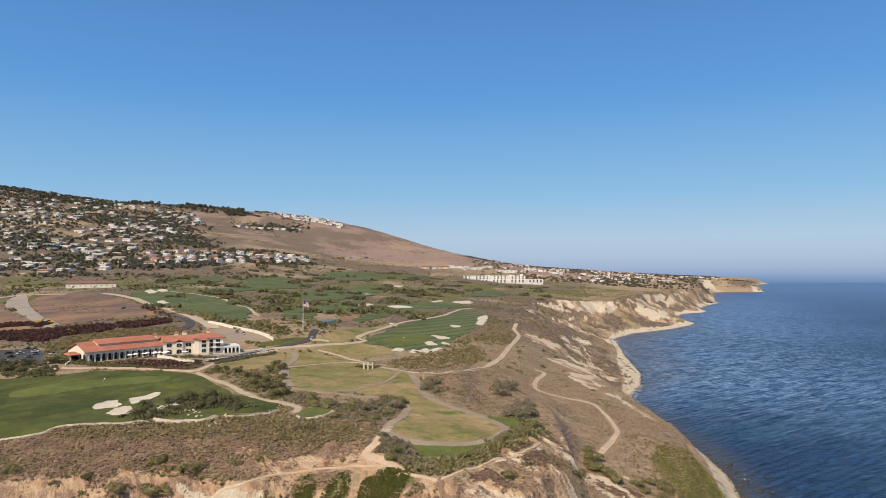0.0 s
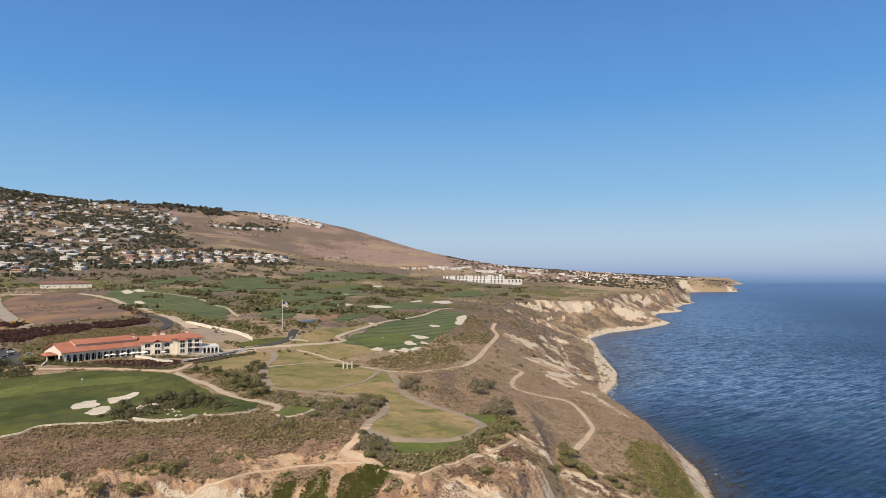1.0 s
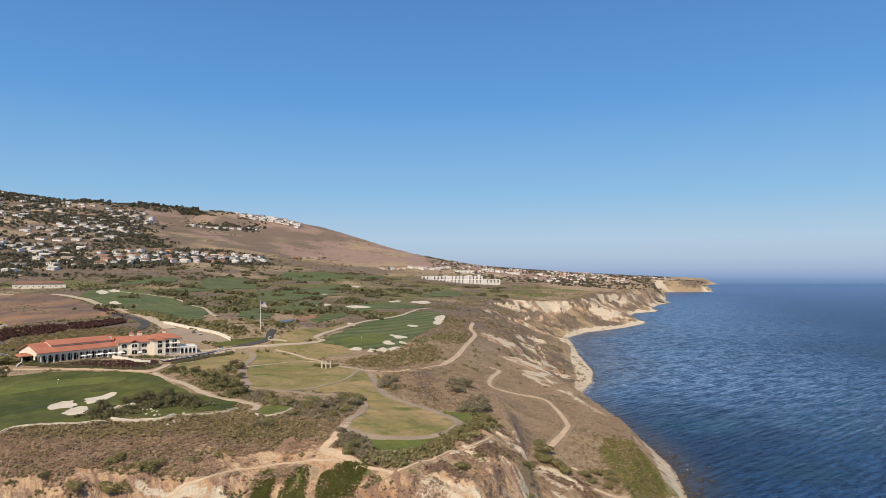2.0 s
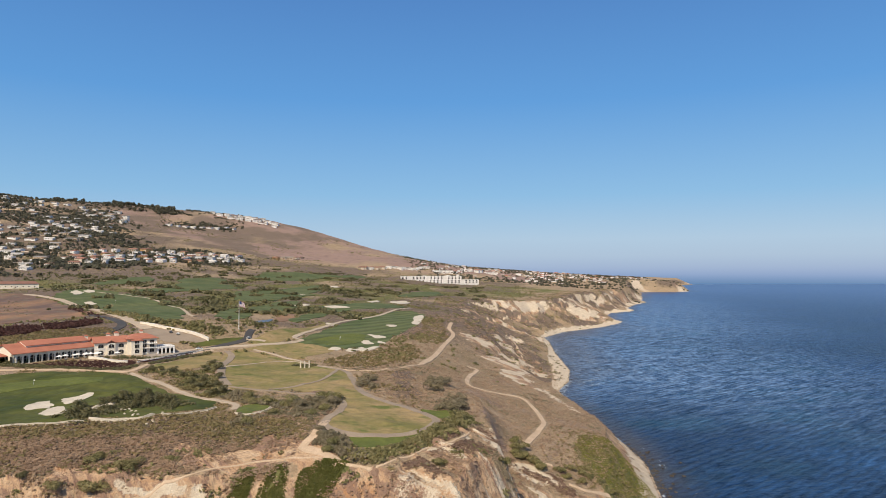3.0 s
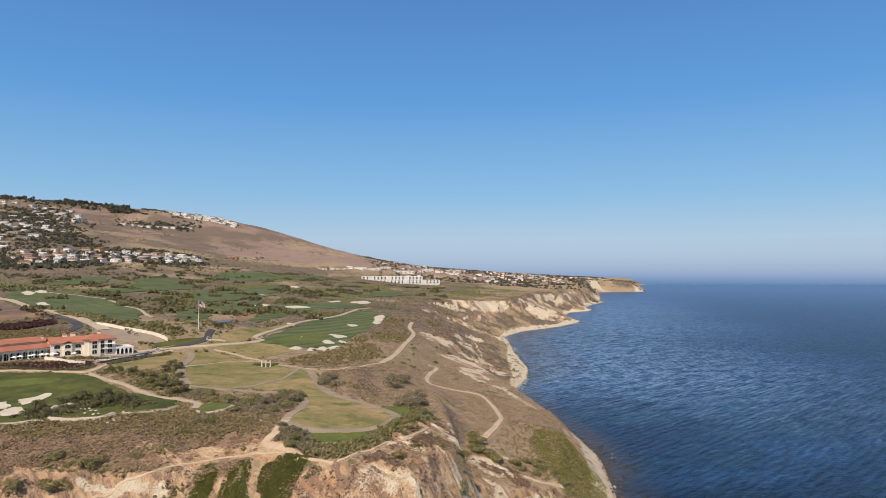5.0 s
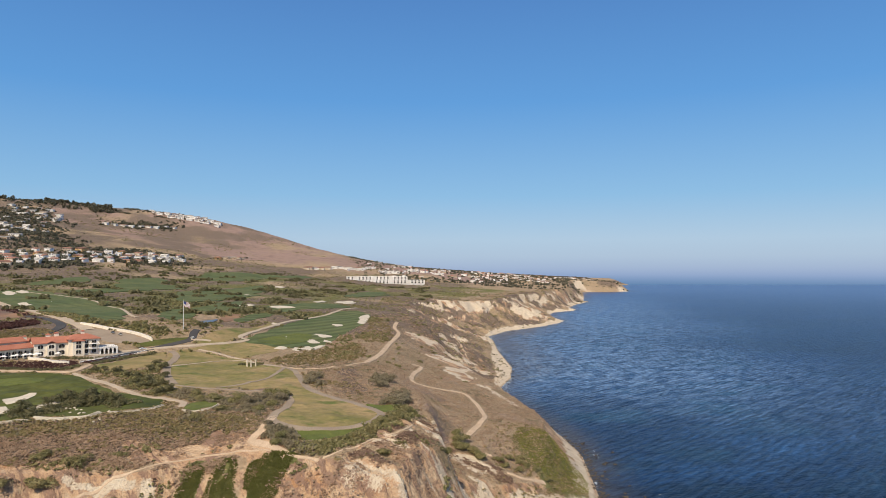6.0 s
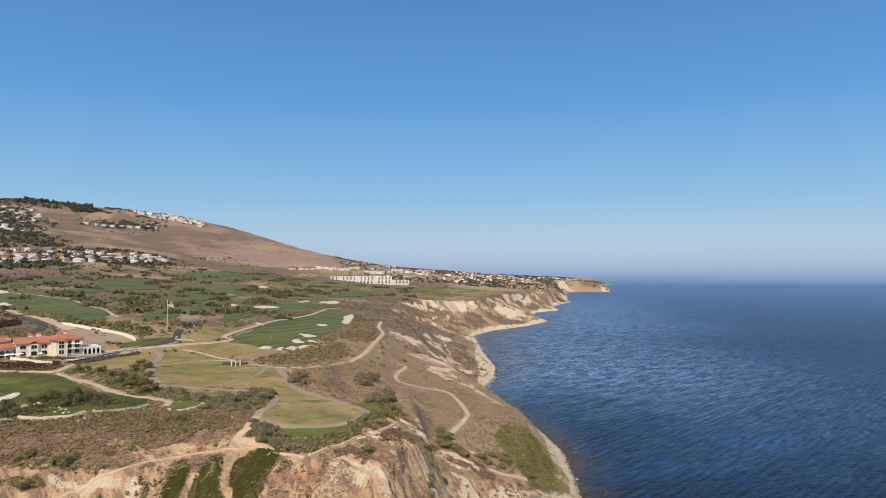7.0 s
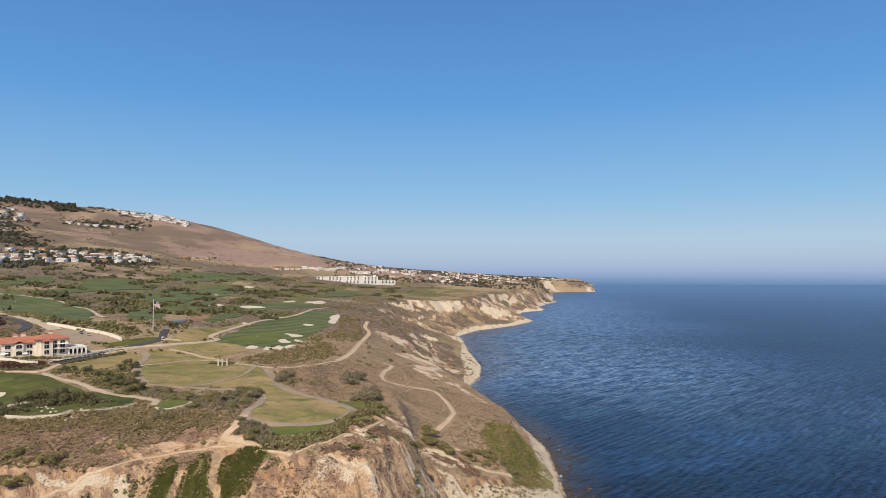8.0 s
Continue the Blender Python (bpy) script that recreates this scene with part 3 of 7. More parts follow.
def cover(x, y, z, slope):
    """Bare soil, dry grass and green grass, 0 to 1."""
    d, way, wide, sand = coast(x, y)
    n1, n2 = fbm(x / 28, y / 28, 4, 21), fbm(x / 8, y / 8, 3, 23)
    face = step(0.5, 1.0, slope) * step(1.5, 1.0, d / wide)
    soil = face * (0.5 + 0.9 * n1 + 0.6 * n2 + 0.25 * step(-20, 10, x) * step(300, 250, y))
    down, over = 0.77 * x - 0.64 * y, 0.64 * x + 0.77 * y
    spur = np.exp(-(((x - 41) / 35) ** 6) - ((y - 215) / 60) ** 6) * step(-3, 5, 0.79 * (x - 8) - 0.61 * (y - 212))
    spur = np.maximum(spur, step(202, 194, y) * step(-20, 5, x) * step(75, 60, x))
    soil = np.maximum(soil, step(0.2, 0.5, spur) * (0.52 + 2.0 * fbm(over / 6, down / 20, 4, 91) + 0.6 * n2 + 0.4 * n1 + 0.35 * step(204, 196, y)))
    scar = step(0.12, 0.4, d / wide) * step(1.12, 0.85, d / wide) * step(500, 580, y)
    soil = np.maximum(soil, scar * (-0.05 + 1.4 * fbm(way / 26, z / 9, 4, 33) + 0.4 * step(0.62, 0.9, d / wide) * step(850, 1100, y)))
    cut = np.exp(-((x + 75) / 70) ** 2) * step(40, 33, z) * step(28, 36, z) * step(240, 225, y)
    soil = np.maximum(soil, cut * (0.6 + 0.5 * n1))
    foot = step(42.0, 39.5, z + 3.0 * n1 + 1.2 * n2) * step(-8, -16, x) * step(240, 232, y)
    soil = np.maximum(soil, foot * (0.72 + 0.7 * n2 - 0.5 * step(-92, -112, x)))
    rim = step(0.62, 0.40, (d + 5 * n2) / wide) * step(430, 380, y) * step(60, 95, x)
    soil = np.maximum(soil, rim * (0.75 + 0.5 * n2))
    cream = np.maximum(scar * (2.0 * fbm(way / 24, d / 13, 4, 35)), rim * (0.72 + 0.9 * n2) * step(0.1, 0.3, d / wide))
    onface = fbm(way / 34 + z / 40, z / 15, 4, 36)
    far_wall = step(880, 1000, y) * step(0.45, 0.8, slope + 0.6 * onface) * step(1.3, 1.0, d / wide) * step(0.2, 0.4, d / wide)
    soil = np.maximum(soil * (1 - 0.8 * step(880, 1000, y)), far_wall * (0.18 + 1.5 * fbm(way / 26 - z / 30, z / 12, 4, 40)) * (1 - 0.5 * step(2000, 2600, y)))
    cream = np.maximum(cream * (1 - 0.75 * step(880, 1000, y)), far_wall * (0.10 + 2.3 * fbm(way / 40 + z / 25, z / 14, 4, 35) + 0.12 * step(20, 45, z) - 0.1 * step(1400, 1800, y)))
    # pale chutes down the fallen soil
    chute = step(0.18, 0.34, fbm(way / 10 + z / 14, z / 40 + way / 60, 4, 34)) * step(0.1, 0.25, d / wide) * step(1.1, 0.9, d / wide) * step(860, 960, y)
    soil = np.maximum(soil, 0.85 * chute)
    cream = np.maximum(cream, 0.55 * chute + 0.8 * chute * n1)
    wob = 15 * fbm(x / 11, y / 15, 4, 37) - 3 + 6 * fbm(x / 3.5, y / 4, 3, 38)
    slip = np.minimum.reduce([capsule(x, y, *c) for c in SLIPS]) + wob
    slip = step(2, -2, slip)
    soil = np.maximum(soil, 0.95 * slip)
    cream = np.maximum(cream, slip * (0.55 + 1.4 * fbm(x / 7, y / 9, 3, 39)))
    cream = np.maximum(cream, step(0.2, 0.5, spur) * (0.08 + 1.9 * fbm(over / 4, down / 15, 4, 47)))
    cream = np.maximum(cream, step(2, -2, np.minimum(capsule(x, y, 84, 248, 114, 256, 6), capsule(x, y, 70, 236, 84, 248, 3)) + 7 * n2))
    cream = np.maximum(cream, step(1.5, -1.5, np.minimum.reduce([capsule(x, y, *c) for c in ((117, 450, 121, 428, 2.4), (121, 428, 127, 402, 2.0), (135, 354, 140, 334, 3.0))]) + 4 * n2))
    edge = np.minimum(capsule(x, y, 48.5, 262, 47, 236, 2.2), capsule(x, y, 47, 236, 52, 222, 1.6)) + 2.6 * n2
    cream = np.maximum(cream, step(1.2, -0.6, edge))
    beach = step(sand * 1.25 + 1.5, sand * 0.9, d + 1.5 * n2) * (1 - 0.4 * step(2300, 3000, y)) * (0.45 + 0.55 * step(1.0, 4.5, d + 2 * n2))
    dry = step(-0.42, -0.24, x / y + (y - 2300) / 6000) * step(1900, 2500, y + 500 * np.clip(x / y + 0.2, -0.2, 0.4)) * (0.75 + 0.9 * fbm(x / 160, y / 160, 4, 41)) * step(0.35, 0.2, x / y)
    dry = np.maximum(dry, 0.2 + 0.55 * n1)
    green = 0.50 * step(560, 720, y) * step(1900, 1500, y + 480 * step(-0.12, -0.3, x / y)) * step(0.4, 0.2, x / y) * (1 + 1.6 * fbm(x / 70, y / 70, 3, 43)) * step(1.3, 1.9, d / wide)
    tip = np.exp(-((x - 108) / 19) ** 2 - ((y - 288) / 36) ** 2)
    green = np.maximum(green, step(0.25, 0.6, tip) * (0.8 + 0.5 * n2))
    bare = np.minimum.reduce([capsule(x, y, -64, 231, -36, 229, 8.0), capsule(x, y, -36, 229, -22, 218, 6.0), capsule(x, y, -106, 224, -84, 224, 3.0)]) + 7.0 * n2 + 4.0 * n1
    soil = np.maximum(soil, step(1.5, -1.5, bare))
    pale = np.minimum(capsule(x, y, -86, 219, -64, 217, 0.7), capsule(x, y, -60, 217, -58, 212, 1.3)) + 2.2 * n2
    cream = np.maximum(cream, step(0.8, -0.6, pale))
    soil = np.maximum(soil, step(2.5, 0.5, pale))
    drape = np.minimum.reduce([capsule(x, y, *c) for c in ((-43, 219, -48, 206, 2.8), (-34, 216, -35, 203, 3.4), (-23, 207, -12, 211, 3.0))]) + 1.4 * n2
    green = np.maximum(green, step(0.6, -0.6, drape))
    meadow = np.exp(-((x - 385) / 130) ** 2 - ((y - 1720) / 180) ** 2)
    green = np.maximum(green, meadow * (0.75 + 0.6 * n1))
    front = step(232, 250, y) * step(262, 250, y) * step(-30, -60, x)
    green = np.maximum(green, front * (0.35 + 0.5 * n1))
    return np.clip(soil, 0, 1), np.clip(dry, 0, 1), np.clip(green, 0, 1), np.clip(np.maximum(beach, cream), 0, 1)


def heath(x, y):
    """Gardens of the hillside, the lower dry hill, and rough ground between the fairways."""
    a, n = x / np.maximum(y, 1), fbm(x / 90, y / 90, 4, 45)
    hill = step(-0.24, -0.34, a + (y - 2000) / 9000) * step(1050, 1200, y) * (0.62 + 0.7 * n)
    low = step(-0.05, -0.17, a + (2500 - y) / 6000) * step(1800, 2000, y) * (0.50 + 0.9 * n)
    gully = a + 0.211 - (2750 - y) * 0.000097
    low = np.maximum(low, step(0.012, -0.015, gully + 0.02 * n) * step(1850, 2000, y) * (0.56 + 0.9 * n))
    course = step(480, 580, y + 0.5 * np.minimum(x + 60, 0)) * step(2200, 1900, y) * step(0.3, 0.16, a) * (0.72 + 0.7 * n)
    club = step(-150, -185, x) * step(400, 440, y) * step(700, 600, y) * (0.55 + 0.6 * n)
    front = step(-12, -34, x) * step(220, 232, y) * step(270, 260, y) * (0.8 + 0.5 * n)
    hollow = step(0, -8, capsule(x, y, 12, 306, 14, 378, 12) + 8 * n + 5 * fbm(x / 9, y / 9, 3, 46)) * (0.7 + 0.5 * n)
    d, way, wide, sand = coast(x, y)
    bluff = step(1.3, 1.0, d / wide) * step(0.1, 0.25, d / wide) * step(520, 640, y) * (0.58 + 1.1 * fbm(way / 34, d / 70, 3, 49) + 0.4 * step(2200, 2800, y))
    return np.clip(np.maximum.reduce([hill, low, course, club, front, bluff, hollow]), 0, 1)


def build_ground():
    ny, nx = ZZ.shape
    idx = np.arange(ny * nx).reshape(ny, nx)
    a, b, c, d = idx[:-1, :-1], idx[:-1, 1:], idx[1:, 1:], idx[1:, :-1]
    keep = np.maximum.reduce([ZZ[:-1, :-1], ZZ[:-1, 1:], ZZ[1:, 1:], ZZ[1:, :-1]]) > -8.5
    a, b, c, d = (v[keep] for v in (a, b, c, d))
    tris = np.concatenate([np.stack([a, b, c], 1), np.stack([a, c, d], 1)])
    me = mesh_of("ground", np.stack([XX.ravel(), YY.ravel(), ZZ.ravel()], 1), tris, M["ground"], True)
    gy, gx = np.gradient(ZZ, GY, GX)
    soil, dry, green, beach = cover(XX, YY, ZZ, np.hypot(gx, gy))
    col = np.ones((ny * nx, 4), np.float32)
    col[:, 0], col[:, 1], col[:, 2] = soil.ravel(), dry.ravel(), green.ravel()
    col[:, 3] = beach.ravel()
    me.attributes.new("heath", "FLOAT", "POINT").data.foreach_set("value", heath(XX, YY).ravel().astype(np.float32))
    me.attributes.new("cover", "FLOAT_COLOR", "POINT").data.foreach_set("color", col.ravel())
    ob = new("ground", me)
    return tagged(ob, "dry brown coastal scrub land with ochre bluffs and hills", "ground", kind="structure"), soil, dry, green


GROUND, SOIL, DRY, GREENS = build_ground()


def build_sea():
    rad = np.array([0, 60] + grown(120, 14, 1.045, 6600))
    ang = np.concatenate([np.linspace(-1.25, 1.9, 190), np.linspace(1.9, 2 * math.pi - 1.25, 60)[1:]])
    R, A = np.meshgrid(rad, ang)
    x, y = R * np.sin(A), R * np.cos(A)
    n, k = x.shape
    idx = np.arange(n * k).reshape(n, k)
    quads = np.stack([idx[:-1, :-1].ravel(), idx[1:, :-1].ravel(), idx[1:, 1:].ravel(), idx[:-1, 1:].ravel()], 1)
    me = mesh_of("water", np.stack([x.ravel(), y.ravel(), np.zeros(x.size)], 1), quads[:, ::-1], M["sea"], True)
    d = coast(x, y)[0]
    shoal = step(-30, 0, d) * 0.75 * (0.7 + 0.5 * fbm(x / 12, y / 12, 3, 51))
    shoal = np.maximum(shoal, 0.5 * step(-95, -8, d + 30 * fbm(x / 60, y / 60, 3, 55)) * step(600, 720, y) * step(1290, 1200, y))
    me.attributes.new("shoal", "FLOAT", "POINT").data.foreach_set("value", np.clip(shoal, 0, 1).ravel().astype(np.float32))
    # grows with distance and drives the painted haze on the water
    me.attributes.new("far_fade", "FLOAT", "POINT").data.foreach_set("value", step(300, 4600, R).ravel().astype(np.float32))
    inshore = step(-420, -40, d + 70 * fbm(x / 160, y / 160, 3, 53)) * step(150, 420, R)
    me.attributes.new("inshore", "FLOAT", "POINT").data.foreach_set("value", np.clip(inshore, 0, 1).ravel().astype(np.float32))
    me.attributes.new("kelp_near_dark", "FLOAT", "POINT").data.foreach_set("value", (step(620, 260, R) * step(20, 120, x)).ravel().astype(np.float32))
    coast_sheen = step(-520, -130, d) * step(430, 800, R) * step(3400, 1600, R) + 0.25 * step(200, 900, R)
    me.attributes.new("coast_sheen", "FLOAT", "POINT").data.foreach_set("value", np.clip(coast_sheen, 0, 1).ravel().astype(np.float32))
    return tagged(new("water", me), "deep blue ocean with light chop and shallows at the shore", "water", kind="structure")


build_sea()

import mathutils.geometry

# ---- greens, lots and paths laid on the ground: kind, material, lift, label, outline ----
AREAS = []
AREAS.append(("fairway", "lush", 0.16, "mown green fairway edged with pale stone", [(-205, 234), (-282, 320), (-248, 333), (-224, 339), (-201, 349), (-177, 359), (-146, 359), (-129, 353), (-114, 335), (-104, 322), (-93, 310), (-80, 301), (-71, 292), (-70, 280), (-80, 275), (-88, 272), (-91, 264), (-101, 263), (-110, 263), (-121, 259), (-140, 258), (-147, 251), (-154, 246), (-161, 244)]))
AREAS.append(("putting_green", "green", 0.28, "closely mown light green putting green", [(-203, 313), (-198, 324), (-182, 336), (-158, 345), (-142, 348), (-140, 337), (-157, 330), (-172, 321), (-184, 310), (-194, 305)]))
AREAS.append(("tee_box", "green", 0.3, "small raised tee of mown green grass", [(-58, 267), (-58, 278), (-53, 283), (-46, 278), (-46, 270), (-51, 265)]))
AREAS.append(("lawn", "lawn", 0.14, "drying yellow-green lawn crossed by gravel tracks", [(-100, 431), (-84, 442), (-52, 424), (-28, 388), (-15, 365), (-6, 306), (4, 290), (21, 264), (22, 253), (13, 232), (3, 231), (-11, 231), (-19, 244), (-15, 292), (-22, 311), (-49, 317), (-72, 323), (-87, 367)]))
AREAS.append(("lawn", "green", 0.14, "green grass bank below the gravel loop", [(-12, 230), (3, 230), (15, 232), (18, 234), (12, 227), (7, 221), (-3, 217), (-9, 223)]))
AREAS.append(("lawn", "green", 0.14, "small green grass patch beside the gravel loop", [(18, 274), (26, 271), (33, 271), (28, 257), (24, 260)]))
AREAS.append(("lawn", "lawn", 0.14, "drying lawn between clubhouse and shrubs", [(-128, 375), (-121, 395), (-112, 424), (-105, 436), (-100, 425), (-97, 391), (-105, 372), (-116, 359)]))
AREAS.append(("lawn", "lush", 0.14, "green grass knoll beside the club road", [(-127, 458), (-112, 466), (-95, 472), (-96, 465), (-109, 454), (-119, 451)]))
AREAS.append(("lawn", "lawn", 0.14, "yellowing grass bank beside the cart path", [(-89, 472), (-79, 509), (-59, 564), (-44, 619), (-59, 520), (-63, 495), (-73, 470), (-87, 460)]))
AREAS.append(("lawn", "lawn", 0.14, "rough yellow-green grass by the fairway", [(-98, 441), (-83, 456), (-55, 486), (-38, 481), (-32, 455), (-46, 440), (-52, 429), (-73, 447)]))
AREAS.append(("fairway", "fairway", 0.22, "dark green mown fairway above the bluff", [(-59, 488), (-52, 520), (-33, 613), (-3, 708), (18, 769), (41, 783), (51, 720), (35, 632), (14, 556), (2, 499), (-10, 473), (-33, 470), (-48, 479)]))
AREAS.append(("putting_green", "green", 0.36, "light green putting green beside white bunkers", [(-49, 491), (-41, 512), (-21, 551), (-11, 541), (-15, 504), (-28, 483), (-42, 481)]))
AREAS.append(("fairway", "fairway", 0.4, "dark green fairway beside the pond", [(-141, 589), (-162, 703), (-146, 724), (-129, 829), (-106, 870), (-92, 756), (-100, 683), (-108, 696), (-124, 670), (-117, 601), (-124, 576)]))
AREAS.append(("fairway", "fairway", 0.4, "dark green fairway above the cart path", [(-73, 671), (-84, 738), (-63, 793), (-32, 868), (12, 890), (38, 860), (4, 790), (-29, 765), (-49, 694), (-62, 619), (-73, 585), (-80, 600)]))
AREAS.append(("fairway", "fairway", 0.5, "striped dark green fairway below the hillside", [(-417, 881), (-427, 983), (-369, 960), (-274, 843), (-207, 713), (-163, 580), (-177, 545), (-212, 578), (-285, 697), (-346, 773)]))
for a_ring in ([(-440, 1074), (-455, 1159), (-449, 1222), (-422, 1292), (-387, 1205), (-398, 1135), (-416, 1084)],
               [(-358, 1003), (-333, 1068), (-342, 1150), (-369, 1295), (-332, 1383), (-300, 1344), (-291, 1210), (-252, 1246), (-227, 1135), (-258, 1073), (-289, 993), (-328, 972)],
               [(-194, 875), (-216, 1082), (-181, 1162), (-153, 1253), (-115, 1309), (-101, 1066), (-137, 904), (-168, 841)],
               [(-284, 1497), (-254, 1627), (-175, 1665), (-119, 1676), (-156, 1486), (-206, 1401)],
               [(29, 1127), (60, 1279), (115, 1353), (108, 1206), (63, 1131)], [(-124, 1651), (-71, 1850), (-31, 1840), (-62, 1670)]):
    AREAS.append(("fairway", "fairway", 0.7, "distant green fairway among shrubs", a_ring))
AREAS.append(("bank", "dirt", 0.35, "dry brown grass bank beside the pond", [(-95, 625), (-92, 650), (-82, 660), (-78, 604), (-86, 580)]))
AREAS.append(("dirt_lot", "dirt", 0.3, "graded bare dirt building lot", [(-462, 745), (-516, 855), (-518, 890), (-451, 889), (-295, 693), (-249, 574), (-267, 542), (-292, 513), (-332, 558)]))
AREAS.append(("dirt_lot", "dirt", 0.3, "graded bare dirt building lot", [(-470, 565), (-505, 707), (-484, 731), (-378, 590), (-307, 503), (-304, 477), (-380, 457)]))
AREAS.append(("road", "concrete", 0.45, "pale unfinished concrete road through dirt lots", [(-478, 729), (-545, 850), (-542, 879), (-497, 800), (-423, 687), (-334, 558), (-290, 506), (-299, 499), (-344, 552)]))
AREAS.append(("car_park", "asphalt", 0.2, "asphalt car park beside the clubhouse", [(-278, 365), (-316, 415), (-278, 421), (-262, 426), (-245, 412), (-224, 379), (-221, 368), (-241, 364)]))
AREAS.append(("forecourt", "track", 0.2, "sandy paved forecourt behind the clubhouse", [(-181, 512), (-164, 506), (-136, 482), (-119, 463), (-127, 458), (-142, 462), (-160, 474), (-177, 495)]))
SANDS = []
SANDS.append([(-150, 285), (-151, 297), (-147, 302), (-140, 293), (-139, 285), (-144, 282)])
SANDS.append([(-139, 277), (-139, 284), (-136, 291), (-127, 277), (-130, 272), (-135, 272)])
SANDS.append([(-143, 305), (-139, 309), (-134, 315), (-131, 313), (-132, 302), (-133, 293), (-138, 294)])
SANDS.append([(-125, 278), (-119, 293), (-113, 296), (-113, 288), (-117, 281), (-121, 274)])
SANDS.append([(-35, 465), (-32, 475), (-26, 467), (-29, 461)])
SANDS.append([(-26, 461), (-22, 472), (-17, 469), (-13, 480), (-9, 474), (-4, 486), (0, 481), (-5, 467), (-10, 460), (-15, 464), (-20, 455), (-24, 454)])
SANDS.append([(-15, 512), (-8, 514), (-4, 500), (-11, 495)])
SANDS.append([(-9, 553), (3, 548), (5, 535), (-4, 535)])
SANDS.append([(32, 658), (39, 728), (49, 748), (48, 710), (38, 637), (32, 638)])
SANDS.append([(-49, 601), (-46, 609), (-39, 593), (-42, 585)])
SANDS.append([(7, 628), (15, 627), (15, 615), (8, 611)])
SANDS.append([(-1, 517), (5, 509), (5, 500), (0, 505)])
SANDS.append([(-414, 929), (-419, 960), (-395, 922), (-394, 897)])
SANDS.append([(-409, 954), (-408, 977), (-387, 941), (-391, 926)])
SANDS.append([(-333, 772), (-329, 784), (-313, 764), (-315, 747)])
SANDS.append([(-67, 770), (-57, 795), (-36, 790), (-39, 770), (-57, 762)])
SANDS.append([(14, 969), (40, 1024), (44, 976), (20, 905)])
SANDS.append([(-16, 922), (-3, 991), (-1, 940), (-11, 901)])
SANDS.append([(-101, 785), (-93, 816), (-83, 799), (-89, 770)])
SANDS.append([(-98, 1297), (-86, 1331), (-78, 1276), (-90, 1259)])
SANDS.append([(-125, 1024), (-120, 1054), (-110, 1011)])
POND = [(-116, 594), (-117, 632), (-105, 640), (-95, 601), (-94, 567), (-103, 560)]
PATHS = []
PATHS.append(("cart_path", "path", 3.0, "winding pale concrete cart path", [(-132, 358), (-121, 347), (-108, 334), (-95, 317), (-87, 307), (-76, 298), (-68, 292), (-61, 283), (-60, 273)]))
PATHS.append(("footpath", "trail", 3.0, "sandy path along the clubhouse garden", [(-254, 357), (-222, 358), (-203, 363), (-167, 365), (-138, 361), (-132, 366), (-131, 383), (-125, 405), (-120, 428), (-109, 441)]))
PATHS.append(("road", "asphalt", 5.6, "asphalt club road with kerbs", [(-133, 391), (-126, 409), (-122, 431), (-114, 443), (-105, 453), (-97, 462), (-93, 470), (-94, 484), (-94, 496)]))
PATHS.append(("cart_path", "path", 4.0, "pale concrete cart path beside the fairway", [(-130, 434), (-110, 445), (-87, 457), (-69, 471), (-57, 489), (-63, 495), (-59, 517), (-46, 581), (-34, 626), (-8, 688), (17, 779), (40, 839)]))
PATHS.append(("road", "path", 4.0, "short pale concrete apron beside the flagpole", [(-93, 468), (-85, 470), (-80, 470)]))
PATHS.append(("cart_path", "track", 4.5, "grey gravel track beside the shrubs", [(-100, 440), (-94, 427), (-91, 394), (-89, 378), (-83, 353), (-75, 331)]))
PATHS.append(("footpath", "path", 2.0, "narrow pale footpath to the stone pillars", [(-84, 448), (-68, 439), (-52, 424), (-43, 407)]))
PATHS.append(("footpath", "path", 1.6, "faint narrow footpath across the lawn", [(-89, 382), (-76, 402), (-58, 420), (-43, 407), (-28, 388)]))
PATHS.append(("gravel_track", "track", 3.4, "grey gravel track looping round the lawn", [(-43, 407), (-28, 388), (-18, 373), (-12, 335), (-6, 305), (4, 290), (15, 273), (21, 262), (23, 253), (19, 241), (13, 233), (3, 231), (-9, 231), (-17, 237), (-20, 244), (-20, 254), (-16, 266), (-15, 281), (-17, 289)]))
PATHS.append(("gravel_track", "track", 2.4, "faint gravel track across the lawn", [(-53, 318), (-40, 330), (-31, 347), (-25, 374), (-24, 387)]))
PATHS.append(("gravel_track", "track", 2.2, "faint gravel track across the lawn", [(-76, 328), (-60, 319), (-43, 311), (-24, 304)]))
PATHS.append(("dirt_trail", "trail", 3.6, "sandy trail forking at the bluff top", [(-20, 251), (-22, 233), (-25, 227), (-26, 224), (-17, 215), (-13, 211)]))
PATHS.append(("dirt_trail", "trail", 0.7, "narrow dirt trail along the spur", [(-13, 211), (-7, 209), (0, 207), (8, 212), (17, 219), (28, 227), (34, 236)]))
PATHS.append(("dirt_trail", "trail", 3.7, "broad sandy trail through brown scrub", [(74, 673), (67, 631), (68, 603), (55, 543), (40, 469), (27, 419)]))
PATHS.append(("dirt_trail", "trail", 3.0, "winding sandy trail across the lower bench", [(64, 470), (71, 470), (60, 430), (55, 400), (64, 399), (76, 402), (89, 405), (92, 384), (91, 360), (87, 336), (75, 308), (65, 287)]))
PATHS.append(("dirt_trail", "trail", 1.6, "short sandy trail beside bushes", [(68, 275), (76, 276)]))
PATHS.append(("dirt_trail", "trail", 1.5, "narrow dirt trail through scrub", [(-28, 388), (-8, 377), (5, 386), (28, 421)]))
PATHS.append(("dirt_trail", "trail", 3.0, "pale dirt trail down the slumped bluff", [(175, 871), (160, 772), (155, 708)]))
